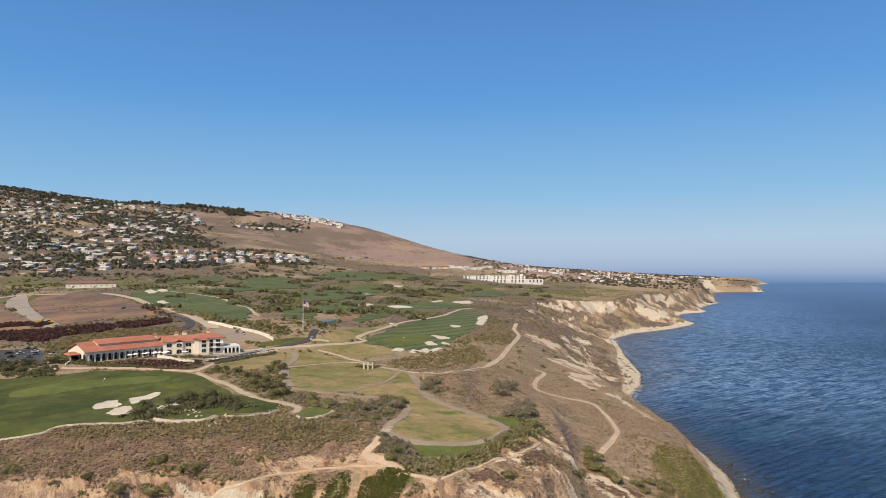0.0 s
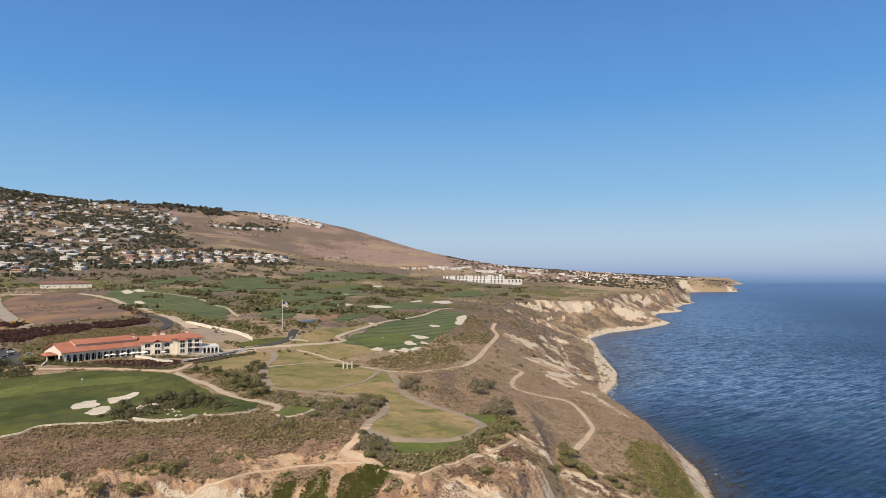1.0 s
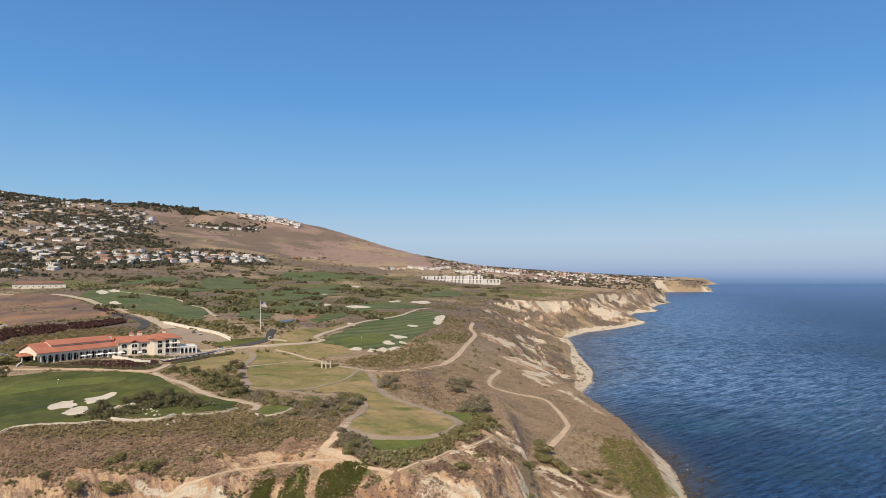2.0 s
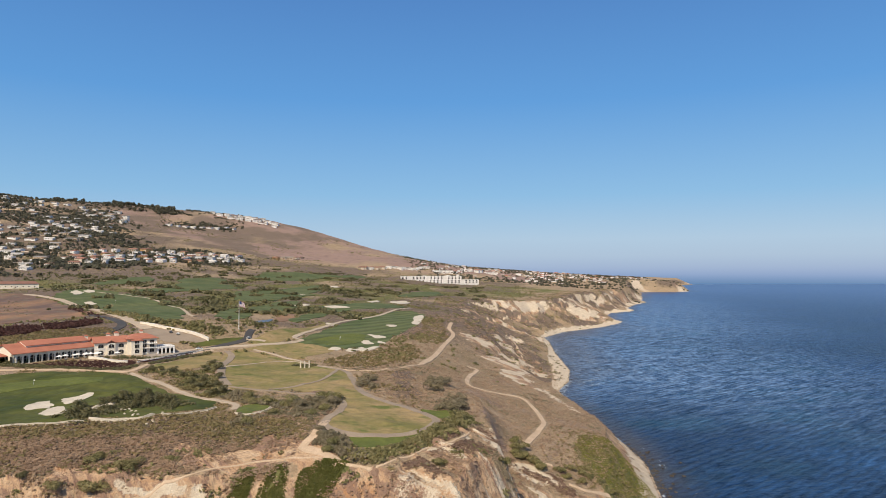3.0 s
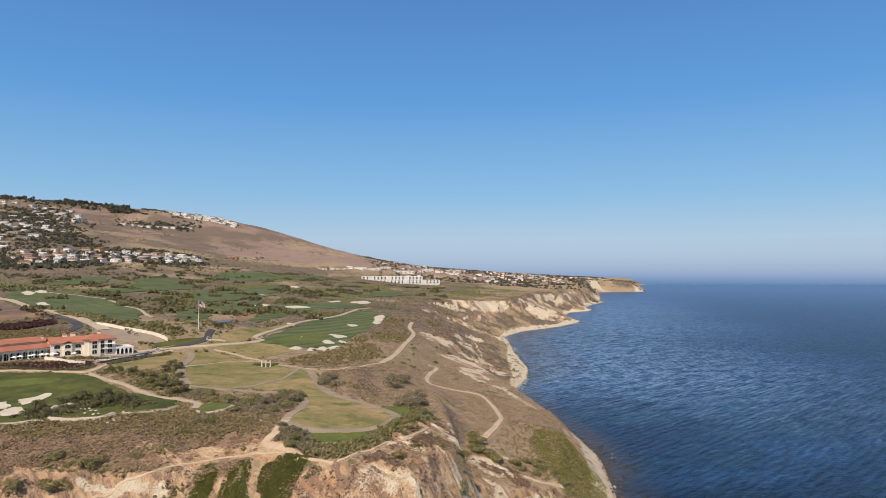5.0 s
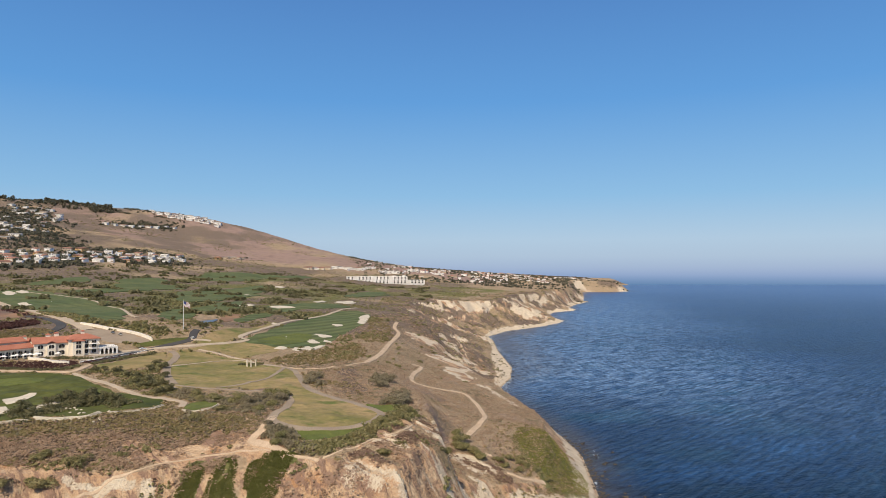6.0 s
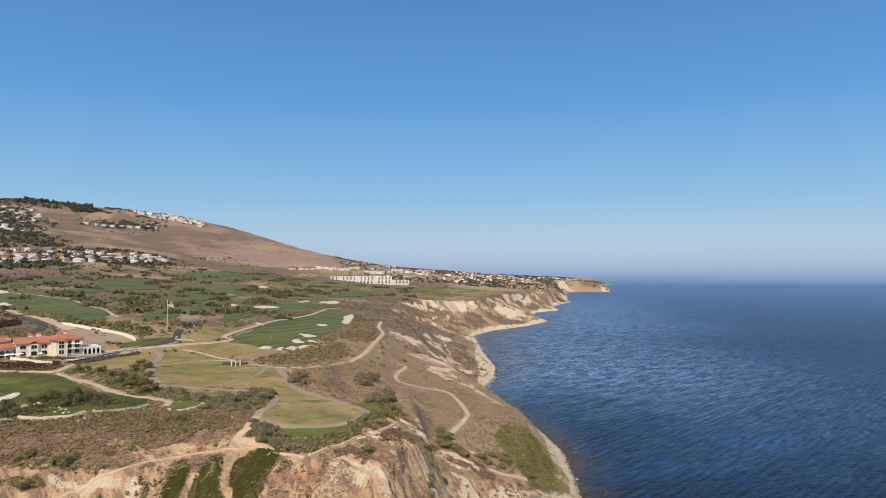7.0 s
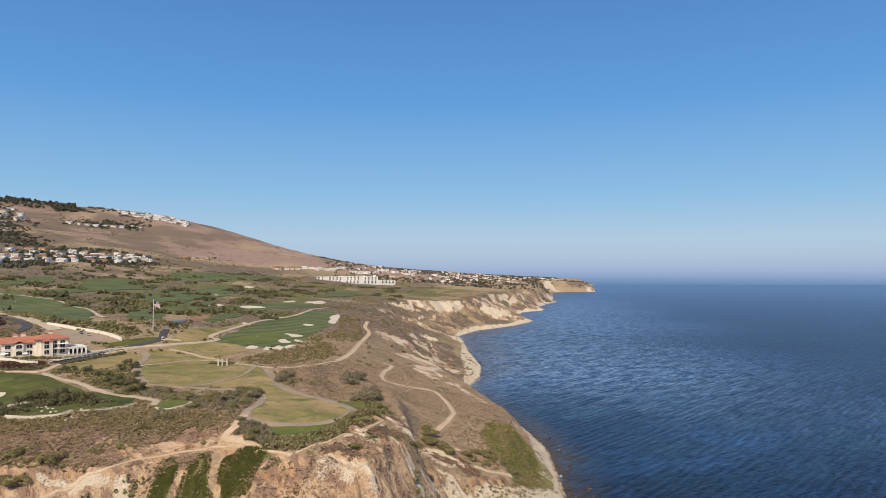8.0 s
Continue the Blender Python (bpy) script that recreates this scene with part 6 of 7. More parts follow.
    for wz, wh in ((0.6, 2.4), (3.9, 2.1), (6.6, 1.7)):
        for k in range(3):
            window(club, 68.2 + k * 4.4, -5.2 if k == 0 else -3.5, wz, 2.6, wh, 0, wz < 1)
    for k in range(3):
        window(club, 80, 0 + k * 4.8, 4.6, 2.4, 2.0, 90)
        window(club, 80, 0 + k * 4.8, 7.0, 2.4, 1.5, 90)
    for bx0, bx1, bz in ((72.5, 79.8, 3.6), (74, 80, 6.4)):
        bal = part("balcony", boxes((bx0, bx1, -5.6, -3.5, bz - 0.35, bz)), M["white"], club)
        part("railing", balustrade(bx0, bx1, -5.5, bz), M["wood"], bal)
    # sea terrace on an arcade
    part("terrace_deck", boxes((80, 90.5, -4.5, 9, 3.2, 3.8)), M["white"], club, "white arcade deck of an open terrace")
    part("back_wall", boxes((80, 90.5, 8, 9, -3, 3.2)), M["white"], club)
    for k in range(5):
        part("arcade_pier", boxes((80.1 + k * 2.4, 80.8 + k * 2.4, -4.4, -3.5, -3, 3.2)), M["white"], club)
    for k in range(4):
        a, b = 80.8 + 2.4 * k, 82.5 + 2.4 * k
        part("arch_head", boxes((a, a + 0.24, -4.3, -3.6, 2.1, 3.2), (b - 0.24, b, -4.3, -3.6, 2.1, 3.2), (a + 0.24, a + 0.5, -4.3, -3.6, 2.5, 3.2), (b - 0.5, b - 0.24, -4.3, -3.6, 2.5, 3.2), (a + 0.5, b - 0.5, -4.3, -3.6, 2.75, 3.2)), M["white"], club)
        # dark pane in place of the shade inside the open arch
        p = part("arch_opening", arch_pane(1.7, 3.0, 0.2), M["glass"], club)
        p.location = ((a + b) / 2, -2.6, 0)
    for k in range(1, 4):
        part("arcade_pier", boxes((89.7, 90.5, -1.4 + k * 3.0, -0.6 + k * 3.0, -3, 3.2)), M["white"], club)
    part("railing", balustrade(80, 90.5, -4.4, 3.8), M["wood"], club)
    # chimneys and roof turrets
    for cx, cy, cz, cw, ch in ((42, 17, 8.5, 1.9, 3.4), (54, 13, 10, 2.3, 2.7), (60, 24, 7, 2.5, 5.4), (74, 18, 10, 1.9, 3.4)):
        tur = part("roof_turret", boxes((cx - cw / 2, cx + cw / 2, cy - cw / 2, cy + cw / 2, cz - 2, cz + ch - 1)), M["stucco"], club)
        part("turret_roof", pitched(cx - cw / 2, cx + cw / 2, cy - cw / 2, cy + cw / 2, cz + ch - 1, 0.8, 0.25, "x", 1.2, 0.15), M["tile"], tur)
    # service wing behind
    part("wall", boxes((40, 78, 17, 32, -3, 6.2)), M["stucco"], club)
    part("roof", pitched(40, 78, 17, 32, 6.2, 3.0, 0.8, "x", 5), M["tile"], club)
    for ob in club.children:
        if ob not in dining:
            ob.matrix_basis = pose(-45, 0, 0) @ ob.matrix_basis
    return club


clubhouse()


def local_club(u, v):
    a = radians(51.5 if u < 45 else 27.5)
    return -172 + (u - 45) * math.cos(a) - v * math.sin(a), 411 + (u - 45) * math.sin(a) + v * math.cos(a)


def cone_mesh(r, h, seg=8, z=0.0, r2=0.0):
    bm = bmesh.new()
    bmesh.ops.create_cone(bm, cap_ends=True, segments=seg, radius1=r, radius2=r2, depth=h, matrix=Matrix.Translation((0, 0, z + h / 2)))
    return bm


def umbrella():
    ob = thing("patio_umbrella", Matrix.Identity(4), "open white canvas patio umbrella on the terrace", "umbrella", "umbrellas on the clubhouse terrace")
    part("canopy", cone_mesh(1.9, 0.75, 8, 2.3, 0.05), M["canvas"], ob)
    part("pole", cone_mesh(0.05, 2.5, 6), M["wood"], ob)
    part("base", cone_mesh(0.4, 0.12, 8), M["concrete"], ob)
    part("table", boxes((-0.7, 0.7, -0.7, 0.7, 0.7, 0.76), (-0.08, 0.08, -0.5, 0.5, 0, 0.7)), M["white"], ob)
    return ob


first = None
for u, v in ((22, -5), (26, -4), (30, -6), (33, -4.2), (36, -6.5), (38, -4.0), (40, -5.4), (42, -7.5), (44, -5), (47, -6), (57, -6.5)):
    ux, uy = local_club(u, v)
    m_at = pose(ux, uy, float(ground(ux, uy)) + 0.05, 0, 0, u * 13)
    if first is None:
        first = umbrella()
        first.matrix_world = m_at
    else:
        copy_thing(first, m_at)


def wall_line(name, label, line, high, thick, mat, cap="white"):
    """A garden or retaining wall that follows the ground, in straight lengths with a coping."""
    pts = smooth_line(line, False, 3.0)
    mid = pts[len(pts) // 2]
    gz = float(ground(mid[0], mid[1]))
    ob = thing(name, pose(mid[0], mid[1], gz), label, "wall")
    bm, top = bmesh.new(), bmesh.new()
    for (ax, ay), (bx, by) in zip(pts[:-1], pts[1:]):
        long, ang = math.hypot(bx - ax, by - ay), math.atan2(by - ay, bx - ax)
        z0 = min(float(ground(ax, ay)), float(ground(bx, by))) - gz
        z1 = max(float(ground(ax, ay)), float(ground(bx, by))) - gz
        m = Matrix.Translation((ax - mid[0], ay - mid[1], 0)) @ Matrix.Rotation(ang, 4, "Z")
        bmesh.ops.transform(bm, matrix=m, verts=box(bm, 0, long, -thick / 2, thick / 2, z0 - 0.6, z1 + high))
        bmesh.ops.transform(top, matrix=m, verts=box(top, -0.05, long + 0.05, -thick / 2 - 0.1, thick / 2 + 0.1, z1 + high, z1 + high + 0.15))
    part("wall_body", bm, M[mat], ob)
    part("coping", top, M[cap], ob)
    return ob


wall_line("retaining_wall", "long pale retaining wall behind the forecourt", [(-184, 524), (-164, 508), (-141, 488), (-124, 470), (-117, 461)], 1.8, 0.6, "stucco")
wall_line("retaining_wall", "pale stepped garden wall below the patio", [(-170, 399), (-160, 393), (-152, 386), (-143, 385)], 1.4, 0.6, "stucco")
wall_line("retaining_wall", "low pale wall above the red ground cover", [(-139, 389), (-131, 404), (-122, 424), (-115, 439)], 0.5, 0.4, "stucco")
wall_line("garden_wall", "low pale wall beside the car park", [(-208, 369), (-212, 386), (-216, 393)], 0.8, 0.4, "stucco")


def terrace_platform():
    """A raised paved terrace with a low parapet on its seaward side."""
    ring = [(-148, 406), (-139, 424), (-129, 437), (-120, 446), (-117, 440), (-125, 424), (-134, 398), (-141, 396)]
    top = float(ground(-131, 420)) + 0.75
    mid = (-131.0, 420.0)
    ob = thing("terrace_platform", pose(mid[0], mid[1], float(ground(*mid))), "raised pale paved terrace with low parapet before the clubhouse", "terrace")
    z0 = float(ground(*mid))
    for nm, mat, lo, hi, grow_by in (("retaining_face", "stucco", -4.0, top - z0 - 0.25, 0.0), ("paving", "concrete", top - z0 - 0.25, top - z0, 0.25)):
        bm = bmesh.new()
        cx, cy = sum(q[0] for q in ring) / len(ring), sum(q[1] for q in ring) / len(ring)
        rows = []
        for z in (lo, hi):
            rows.append([bm.verts.new((x + grow_by * (1 if x > cx else -1) - mid[0], y + grow_by * (1 if y > cy else -1) - mid[1], z)) for x, y in ring])
        bm.faces.new(rows[0])
        bm.faces.new(rows[1])
        for i in range(len(ring)):
            j = (i + 1) % len(ring)
            bm.faces.new((rows[0][i], rows[0][j], rows[1][j], rows[1][i]))
        bmesh.ops.recalc_face_normals(bm, faces=bm.faces)
        part(nm, bm, M[mat], ob)
    rail = bmesh.new()
    for (ax, ay), (bx, by) in zip(ring[3:7], ring[4:8]):
        long, ang = math.hypot(bx - ax, by - ay), math.atan2(by - ay, bx - ax)
        m = Matrix.Translation((ax - mid[0], ay - mid[1], top - z0)) @ Matrix.Rotation(ang, 4, "Z")
        bmesh.ops.transform(rail, matrix=m, verts=box(rail, 0, long, -0.15, 0.15, 0, 0.35))
    part("parapet", rail, M["stucco"], ob)


terrace_platform()


# ---- flagpole, pillars ----
def flagpole():
    x, y = -103.0, 492.0
    ob = thing("flagpole", pose(x, y, float(ground(x, y))), "tall white flagpole with a large striped flag", "flagpole")
    part("pole", cone_mesh(0.32, 21.3, 12, 0, 0.16), M["metal"], ob)
    part("base", cone_mesh(1.0, 0.5, 12, 0, 0.7), M["concrete"], ob)
    ball = bmesh.new()
    bmesh.ops.create_icosphere(ball, subdivisions=2, radius=0.35, matrix=Matrix.Translation((0, 0, 21.6)))
    part("finial", ball, M["brass"], ob)
    bm = bmesh.new()
    nu, nv, lu, lv = 18, 13, 6.2, 4.0
    grid = []
    for i in range(nu + 1):
        for j in range(nv + 1):
            u = i / nu
            grid.append(bm.verts.new((0.25 + lu * u * (0.62 + 0.1 * j / nv), 0.45 * u * math.sin(u * 9 + j * 0.25), 20.9 - lv * j / nv - 2.1 * u * u - 0.3 * math.sin(u * 7))))
    for i in range(nu):
        for j in range(nv):
            a = i * (nv + 1) + j
            f = bm.faces.new((grid[a], grid[a + nv + 1], grid[a + nv + 2], grid[a + 1]))
            f.material_index = 2 if (i < 7 and j < 7) else j % 2
    me = bpy.data.meshes.new("flag")
    bm.to_mesh(me)
    bm.free()
    for k in ("cloth_red", "cloth_white", "cloth_blue"):
        me.materials.append(M[k])
    part("flag", me, None, ob, "red and white striped flag with a blue corner")


flagpole()


def pillar():
    ob = thing("stone_pillar", Matrix.Identity(4), "free-standing pale stone pillar on the lawn", "pillar", "pillars on the lawn")
    part("shaft", boxes((-0.36, 0.36, -0.36, 0.36, 0.3, 3.9)), M["stone"], ob)
    part("plinth", boxes((-0.48, 0.48, -0.48, 0.48, -0.4, 0.3)), M["stone"], ob)
    part("cap", boxes((-0.46, 0.46, -0.46, 0.46, 3.9, 4.15)), M["stone"], ob)
    return ob


first = None
for px, py in ((-46.7, 394.5), (-44.2, 393.2), (-41.6, 394.4)):
    m_at = pose(px, py, float(ground(px, py)) + 0.12, 0, 0, 12)
    if first is None:
        first = pillar()
        first.matrix_world = m_at
    else:
        copy_thing(first, m_at)


# ---- cars ----
def car(paint, label):
    ob = thing("car", Matrix.Identity(4), label, "car", "parked cars")
    bm = boxes((-2.2, 2.2, -0.9, 0.9, 0.35, 0.85))
    bmesh.ops.bevel(bm, geom=bm.edges[:], offset=0.14, segments=2, affect="EDGES")
    part("body", bm, M[paint], ob)
    cab = bmesh.new()
    v = box(cab, -1.3, 1.0, -0.8, 0.8, 0.82, 1.4)
    for k in (4, 7):
        v[k].co.x += 0.45
    for k in (5, 6):
        v[k].co.x -= 0.35
    part("windows", cab, M["glass"], ob)
    part("car_roof", boxes((-0.85, 0.66, -0.74, 0.74, 1.39, 1.46)), M[paint], ob)
    for wx in (-1.35, 1.35):
        for wy in (-0.88, 0.88):
            wb = bmesh.new()
            bmesh.ops.create_cone(wb, cap_ends=True, segments=12, radius1=0.33, radius2=0.33, depth=0.22, matrix=pose(wx, wy, 0.33, 90))
            wheel = part("wheel", wb, M["rubber"], ob)
            rb = bmesh.new()
            bmesh.ops.create_cone(rb, cap_ends=True, segments=10, radius1=0.19, radius2=0.19, depth=0.24, matrix=pose(wx, wy, 0.33, 90))
            part("rim", rb, M["metal"], wheel)
    for ly in (-0.6, 0.6):
        part("headlight", boxes((2.16, 2.22, ly - 0.16, ly + 0.16, 0.58, 0.7)), M["canvas"], ob)
    return ob


CARS = {}
for cx, cy, ct, cp in ((-236, 377, 60, "car_white"), (-246, 376, 60, "car_white"), (-240, 388, 60, "car_grey"), (-250, 388, 60, "car_dark"), (-259, 388, 60, "car_dark"),
                       (-256, 376, 60, "car_white"), (-268, 388, 60, "car_white"), (-247, 424, 30, "car_dark"), (-240, 423, 30, "car_dark"), (-256, 420, 30, "car_dark"),
                       (-231, 421, 30, "car_grey"), (-266, 376, 60, "car_dark"), (-92, 470, 80, "car_white"), (-118, 441, 30, "car_white"), (-150, 487, 120, "car_grey"), (-143, 480, 120, "car_white"), (-263, 425, 30, "car_dark"), (-253, 401, 60, "car_white"), (-260, 401, 60, "car_dark"),
                       (-244, 401, 60, "car_grey"), (-251, 412, 30, "car_white"), (-243, 411, 30, "car_dark"), (-234, 402, 60, "car_white"), (-262, 412, 30, "car_grey")):
    m_at = pose(cx, cy, float(ground(cx, cy)) + 0.28, 0, 0, ct)
    if cp not in CARS:
        CARS[cp] = car(cp, {"car_white": "white parked car", "car_dark": "black parked car", "car_grey": "grey parked car"}[cp] + " on the pavement")
        CARS[cp].matrix_world = m_at
    else:
        copy_thing(CARS[cp], m_at)


# ---- diggers on the dirt lot ----
def digger():
    ob = thing("excavator", Matrix.Identity(4), "yellow excavator standing on the dirt lot", "excavator", "diggers on the lot")
    for ty in (-1.1, 1.1):
        tb = boxes((-1.9, 1.9, ty - 0.3, ty + 0.3, 0, 0.9))
        bmesh.ops.bevel(tb, geom=tb.edges[:], offset=0.25, segments=2, affect="EDGES")
        part("track", tb, M["rubber"], ob)
    part("body", boxes((-2.0, 1.2, -1.3, 1.3, 1.0, 2.3)), M["yellow"], ob)
    cabin = part("cab", boxes((0.2, 1.6, 0.2, 1.3, 1.0, 3.1)), M["yellow"], ob)
    part("cab_window", boxes((0.4, 1.63, 0.3, 1.33, 2.0, 2.9)), M["glass"], cabin)
    for nm, a, b, r in (("boom", (1.2, -0.3, 1.8), (4.2, -0.3, 4.6), 0.28), ("stick", (4.2, -0.3, 4.6), (6.0, -0.3, 2.2), 0.2)):
        bm = bmesh.new()
        a, b = Vector(a), Vector(b)
        bmesh.ops.create_cone(bm, cap_ends=True, segments=6, radius1=r, radius2=r * 0.8, depth=(b - a).length, matrix=Matrix.Translation((a + b) / 2) @ (b - a).to_track_quat("Z", "Y").to_matrix().to_4x4())
        part(nm, bm, M["yellow"], ob)
    part("bucket", boxes((5.4, 6.4, -0.8, 0.2, 1.3, 2.3)), M["rubber"], ob)
    return ob


first = digger()
first.matrix_world = pose(-308, 508, float(ground(-308, 508)) + 0.25, 0, 0, 40)
copy_thing(first, pose(-300, 512, float(ground(-300, 512)) + 0.25, 0, 0, 200))
copy_thing(first, pose(-520, 838, float(ground(-520, 838)) + 0.25, 0, 0, 130))


# ---- the long white apartment building ----
def apartments():
    x, y = 184.0, 1800.0
    gz = float(ground(x, y))
    ob = thing("apartment_building", pose(x, y, gz, 0, 0, 5), "long white terraced apartment building in two tiers", "apartment building", )
    for x0, x1, y0, z0, high in ((-82, 86, 0, -6, 10.5), (-124, 44, 34, 4, 20.0)):
        base = high - 9.0
        tier = part("tier", boxes((x0, x1, y0, y0 + 16, z0, high)), M["white"], ob)
        part("parapet", boxes((x0 - 0.6, x1 + 0.6, y0 - 0.8, y0 + 16.6, high, high + 0.9)), M["white"], tier)
        n = 17
        for k in range(n + 1):
            xa = x0 + (x1 - x0) * k / n
            part("fin", boxes((xa - 1.3, xa + 1.3, y0 - 1.8, y0, base - 2, high)), M["white"], tier)
            if k < n:
                wid = (x1 - x0) / n - 2.6
                mid_w = xa + 1.3 + wid / 2
                for fl in range(2):
                    z = base + 1.0 + fl * 4.0
                    part("balcony", boxes((xa + 1.3, xa + 1.3 + wid, y0 - 1.2, y0, z - 0.5, z + 0.35)), M["white"], tier)
                    if (k * 7) % 5 < 4:
                        part("pane", boxes((mid_w - wid * 0.26, mid_w + wid * 0.26, y0 - 0.25, y0 + 0.05, z + 0.4, z + 3.3)), M["glass"], tier)
    part("stair_tower", boxes((-60, -50, 50, 60, 4, 22)), M["white"], ob)
    part("stair_tower", boxes((5, 17, 50, 60, 4, 22.5)), M["white"], ob)
    part("podium", boxes((-124, 90, 10, 60, -12, 6)), M["beige"], ob)
    return ob


apartments()


# ---- houses ----
def house(k, wall, roof, style, label):
    ob = thing("house", Matrix.Identity(4), label, "house", "houses on the hillside")
    w, d, h = ((17, 11, 4.0), (15, 11, 6.4), (21, 12, 6.0), (19, 12, 3.8), (14, 12, 6.6), (24, 12, 4.4))[k]
    part("wall", boxes((-w / 2, w / 2, -d / 2, d / 2, -4, h), (w * 0.12, w * 0.45, -d / 2 - 4, -d / 2 + 0.1, -4, h * 0.82)), M[wall], ob)
    if style == "flat":
        part("roof", boxes((-w / 2 - 0.5, w / 2 + 0.5, -d / 2 - 0.5, d / 2 + 0.5, h, h + 0.45), (w * 0.12 - 0.4, w * 0.45 + 0.4, -d / 2 - 4.4, -d / 2 - 0.5, h * 0.82, h * 0.82 + 0.35)), M[roof], ob)
    else:
        part("roof", pitched(-w / 2, w / 2, -d / 2, d / 2, h, 2.2, 0.7, "x", 3.5 if style == "hip" else 0), M[roof], ob)
        part("roof", pitched(w * 0.12, w * 0.45, -d / 2 - 4, 0, h * 0.82, 1.6, 0.5, "y", 1.5 if style == "hip" else 0), M[roof], ob)
        if style == "gable":
            for gx in (-w / 2, w / 2 - 0.2):
                part("gable", wedge("x", gx, gx + 0.2, -d / 2, d / 2, 0, h, h + 1.9), M[wall], ob)
            part("gable", wedge("y", -d / 2 - 4, -d / 2 - 3.8, w * 0.12, w * 0.45, w * 0.285, h * 0.82, h * 0.82 + 1.3), M[wall], ob)
    for fl in range(2 if h > 5 else 1):
        for j in range(3):
            p = part("window", boxes((-w * 0.42 + j * w * 0.17, -w * 0.42 + j * w * 0.17 + w * 0.085, -d / 2 - 0.12, -d / 2 + 0.1, 1.0 + fl * 3.1, 2.3 + fl * 3.1)), M["glass"], ob)
    part("garage_door", boxes((w * 0.17, w * 0.4, -d / 2 - 4.12, -d / 2 - 3.9, 0.1, 2.5)), M["brown_roof" if k % 2 else "pale_roof"], ob)
    part("chimney", boxes((-w * 0.3, -w * 0.3 + 1.1, 1.2, 2.2, h, h + 3.0)), M[wall], ob)
    return ob


HOUSE_LOOKS = [
    (0, "white", "grey_roof", "gable", "white single-storey house with grey gabled roof"),
    (1, "white", "pale_roof", "flat", "white two-storey house with flat pale roof"),
    (2, "beige", "clay_roof", "hip", "beige two-storey house with red tile roof"),
    (3, "white", "brown_roof", "hip", "white single-storey house with brown hipped roof"),
    (4, "white", "clay_roof", "hip", "tall white house with red tile roof"),
    (5, "beige", "grey_roof", "gable", "long beige house with grey gabled roof"),
    (2, "ochre", "clay_roof", "hip", "ochre two-storey house with red tile roof"),
    (0, "white", "pale_roof", "gable", "white single-storey house with pale roof"),
]
HOUSES = [None] * len(HOUSE_LOOKS)
h_rng = random.Random(11)
STREET = []


def settle(look_k, x, y, turn, s=1.0, wide=1.0):
    z = float(ground(x, y)) + 0.6
    m_at = pose(x, y, z, 0, 0, turn) @ Matrix.Diagonal((s * wide, s * (0.5 + 0.5 * wide), s, 1))
    if HOUSES[look_k] is None:
        HOUSES[look_k] = house(*HOUSE_LOOKS[look_k])
        HOUSES[look_k].matrix_world = m_at
    else:
        made = copy_thing(HOUSES[look_k], Matrix.Identity(4))
        made.matrix_world = m_at
    STREET.append((x, y))


def facing(x, y):
    return math.degrees(math.atan2(-x, y)) * 0.8 - 22


# rows of houses along the contours of the hill, with pale garden walls below them
HILL_WALLS = []
for h_row, h_y in enumerate(range(1215, 2720, 62)):
    stop = np.interp(h_y, [1200, 1450, 1560, 2050, 2150, 2500, 2700], [-0.52, -0.45, -0.44, -0.42, -0.37, -0.36, -0.34])
    x = -0.70 * h_y + h_rng.uniform(0, 30)
    while x < stop * h_y:
        y = h_y + h_rng.uniform(-9, 9) + 24 * math.sin(x / 170 + h_row)
        crowd = float(fbm(np.array([x / 190]), np.array([h_y / 90.0]), 2, 27)[0])
        if h_rng.random() < 0.62 + 0.9 * crowd:
            wide = h_rng.uniform(1.0, 2.0)
            settle(h_rng.choice((0, 0, 7, 3, 3, 5, 7, 7, 7, 0, 1, 2)), x, y, facing(x, y) + h_rng.uniform(-14, 14), h_rng.uniform(0.75, 1.05), wide)
            x += 10 * wide
        x += h_rng.uniform(24, 46)
    if h_row % 2 == 0:
        w_x = h_rng.uniform(-0.64, -0.5) * h_y
        HILL_WALLS.append([(w_x + k * 26, h_y - 22 + 24 * math.sin((w_x + k * 26) / 170 + h_row)) for k in range(h_rng.randint(4, 7))])
# close-built white houses at the foot of the dry hill
for k_row in range(6):
    a = -0.44 + h_rng.uniform(0, 0.01)
    while a < -0.195:
        lo, hi = np.interp(a, [-0.44, -0.29, -0.19], [1380, 1630, 1890]), np.interp(a, [-0.44, -0.29, -0.19], [1690, 1905, 1975])
        y = lo + (hi - lo) * (k_row + 0.5) / 6 + h_rng.uniform(-10, 10)
        if h_rng.random() < 0.93 and (hi - lo > 140 or k_row % 2):
            settle(h_rng.choice((0, 1, 1, 4, 1, 4, 7, 7, 7, 7, 2, 6)), a * y, y, facing(a * y, y) + h_rng.uniform(-25, 25), h_rng.uniform(0.85, 1.15), h_rng.uniform(0.9, 1.2))
        a += h_rng.uniform(0.0155, 0.024)
for x, y in ((-322, 2105), (-306, 2130), (-290, 2165), (-276, 2205), (-262, 2230)):
    settle(h_rng.choice((2, 5, 6)), x + h_rng.uniform(-6, 6), y + h_rng.uniform(-12, 12), facing(x, y) + h_rng.uniform(-25, 25), h_rng.uniform(0.8, 1.1))
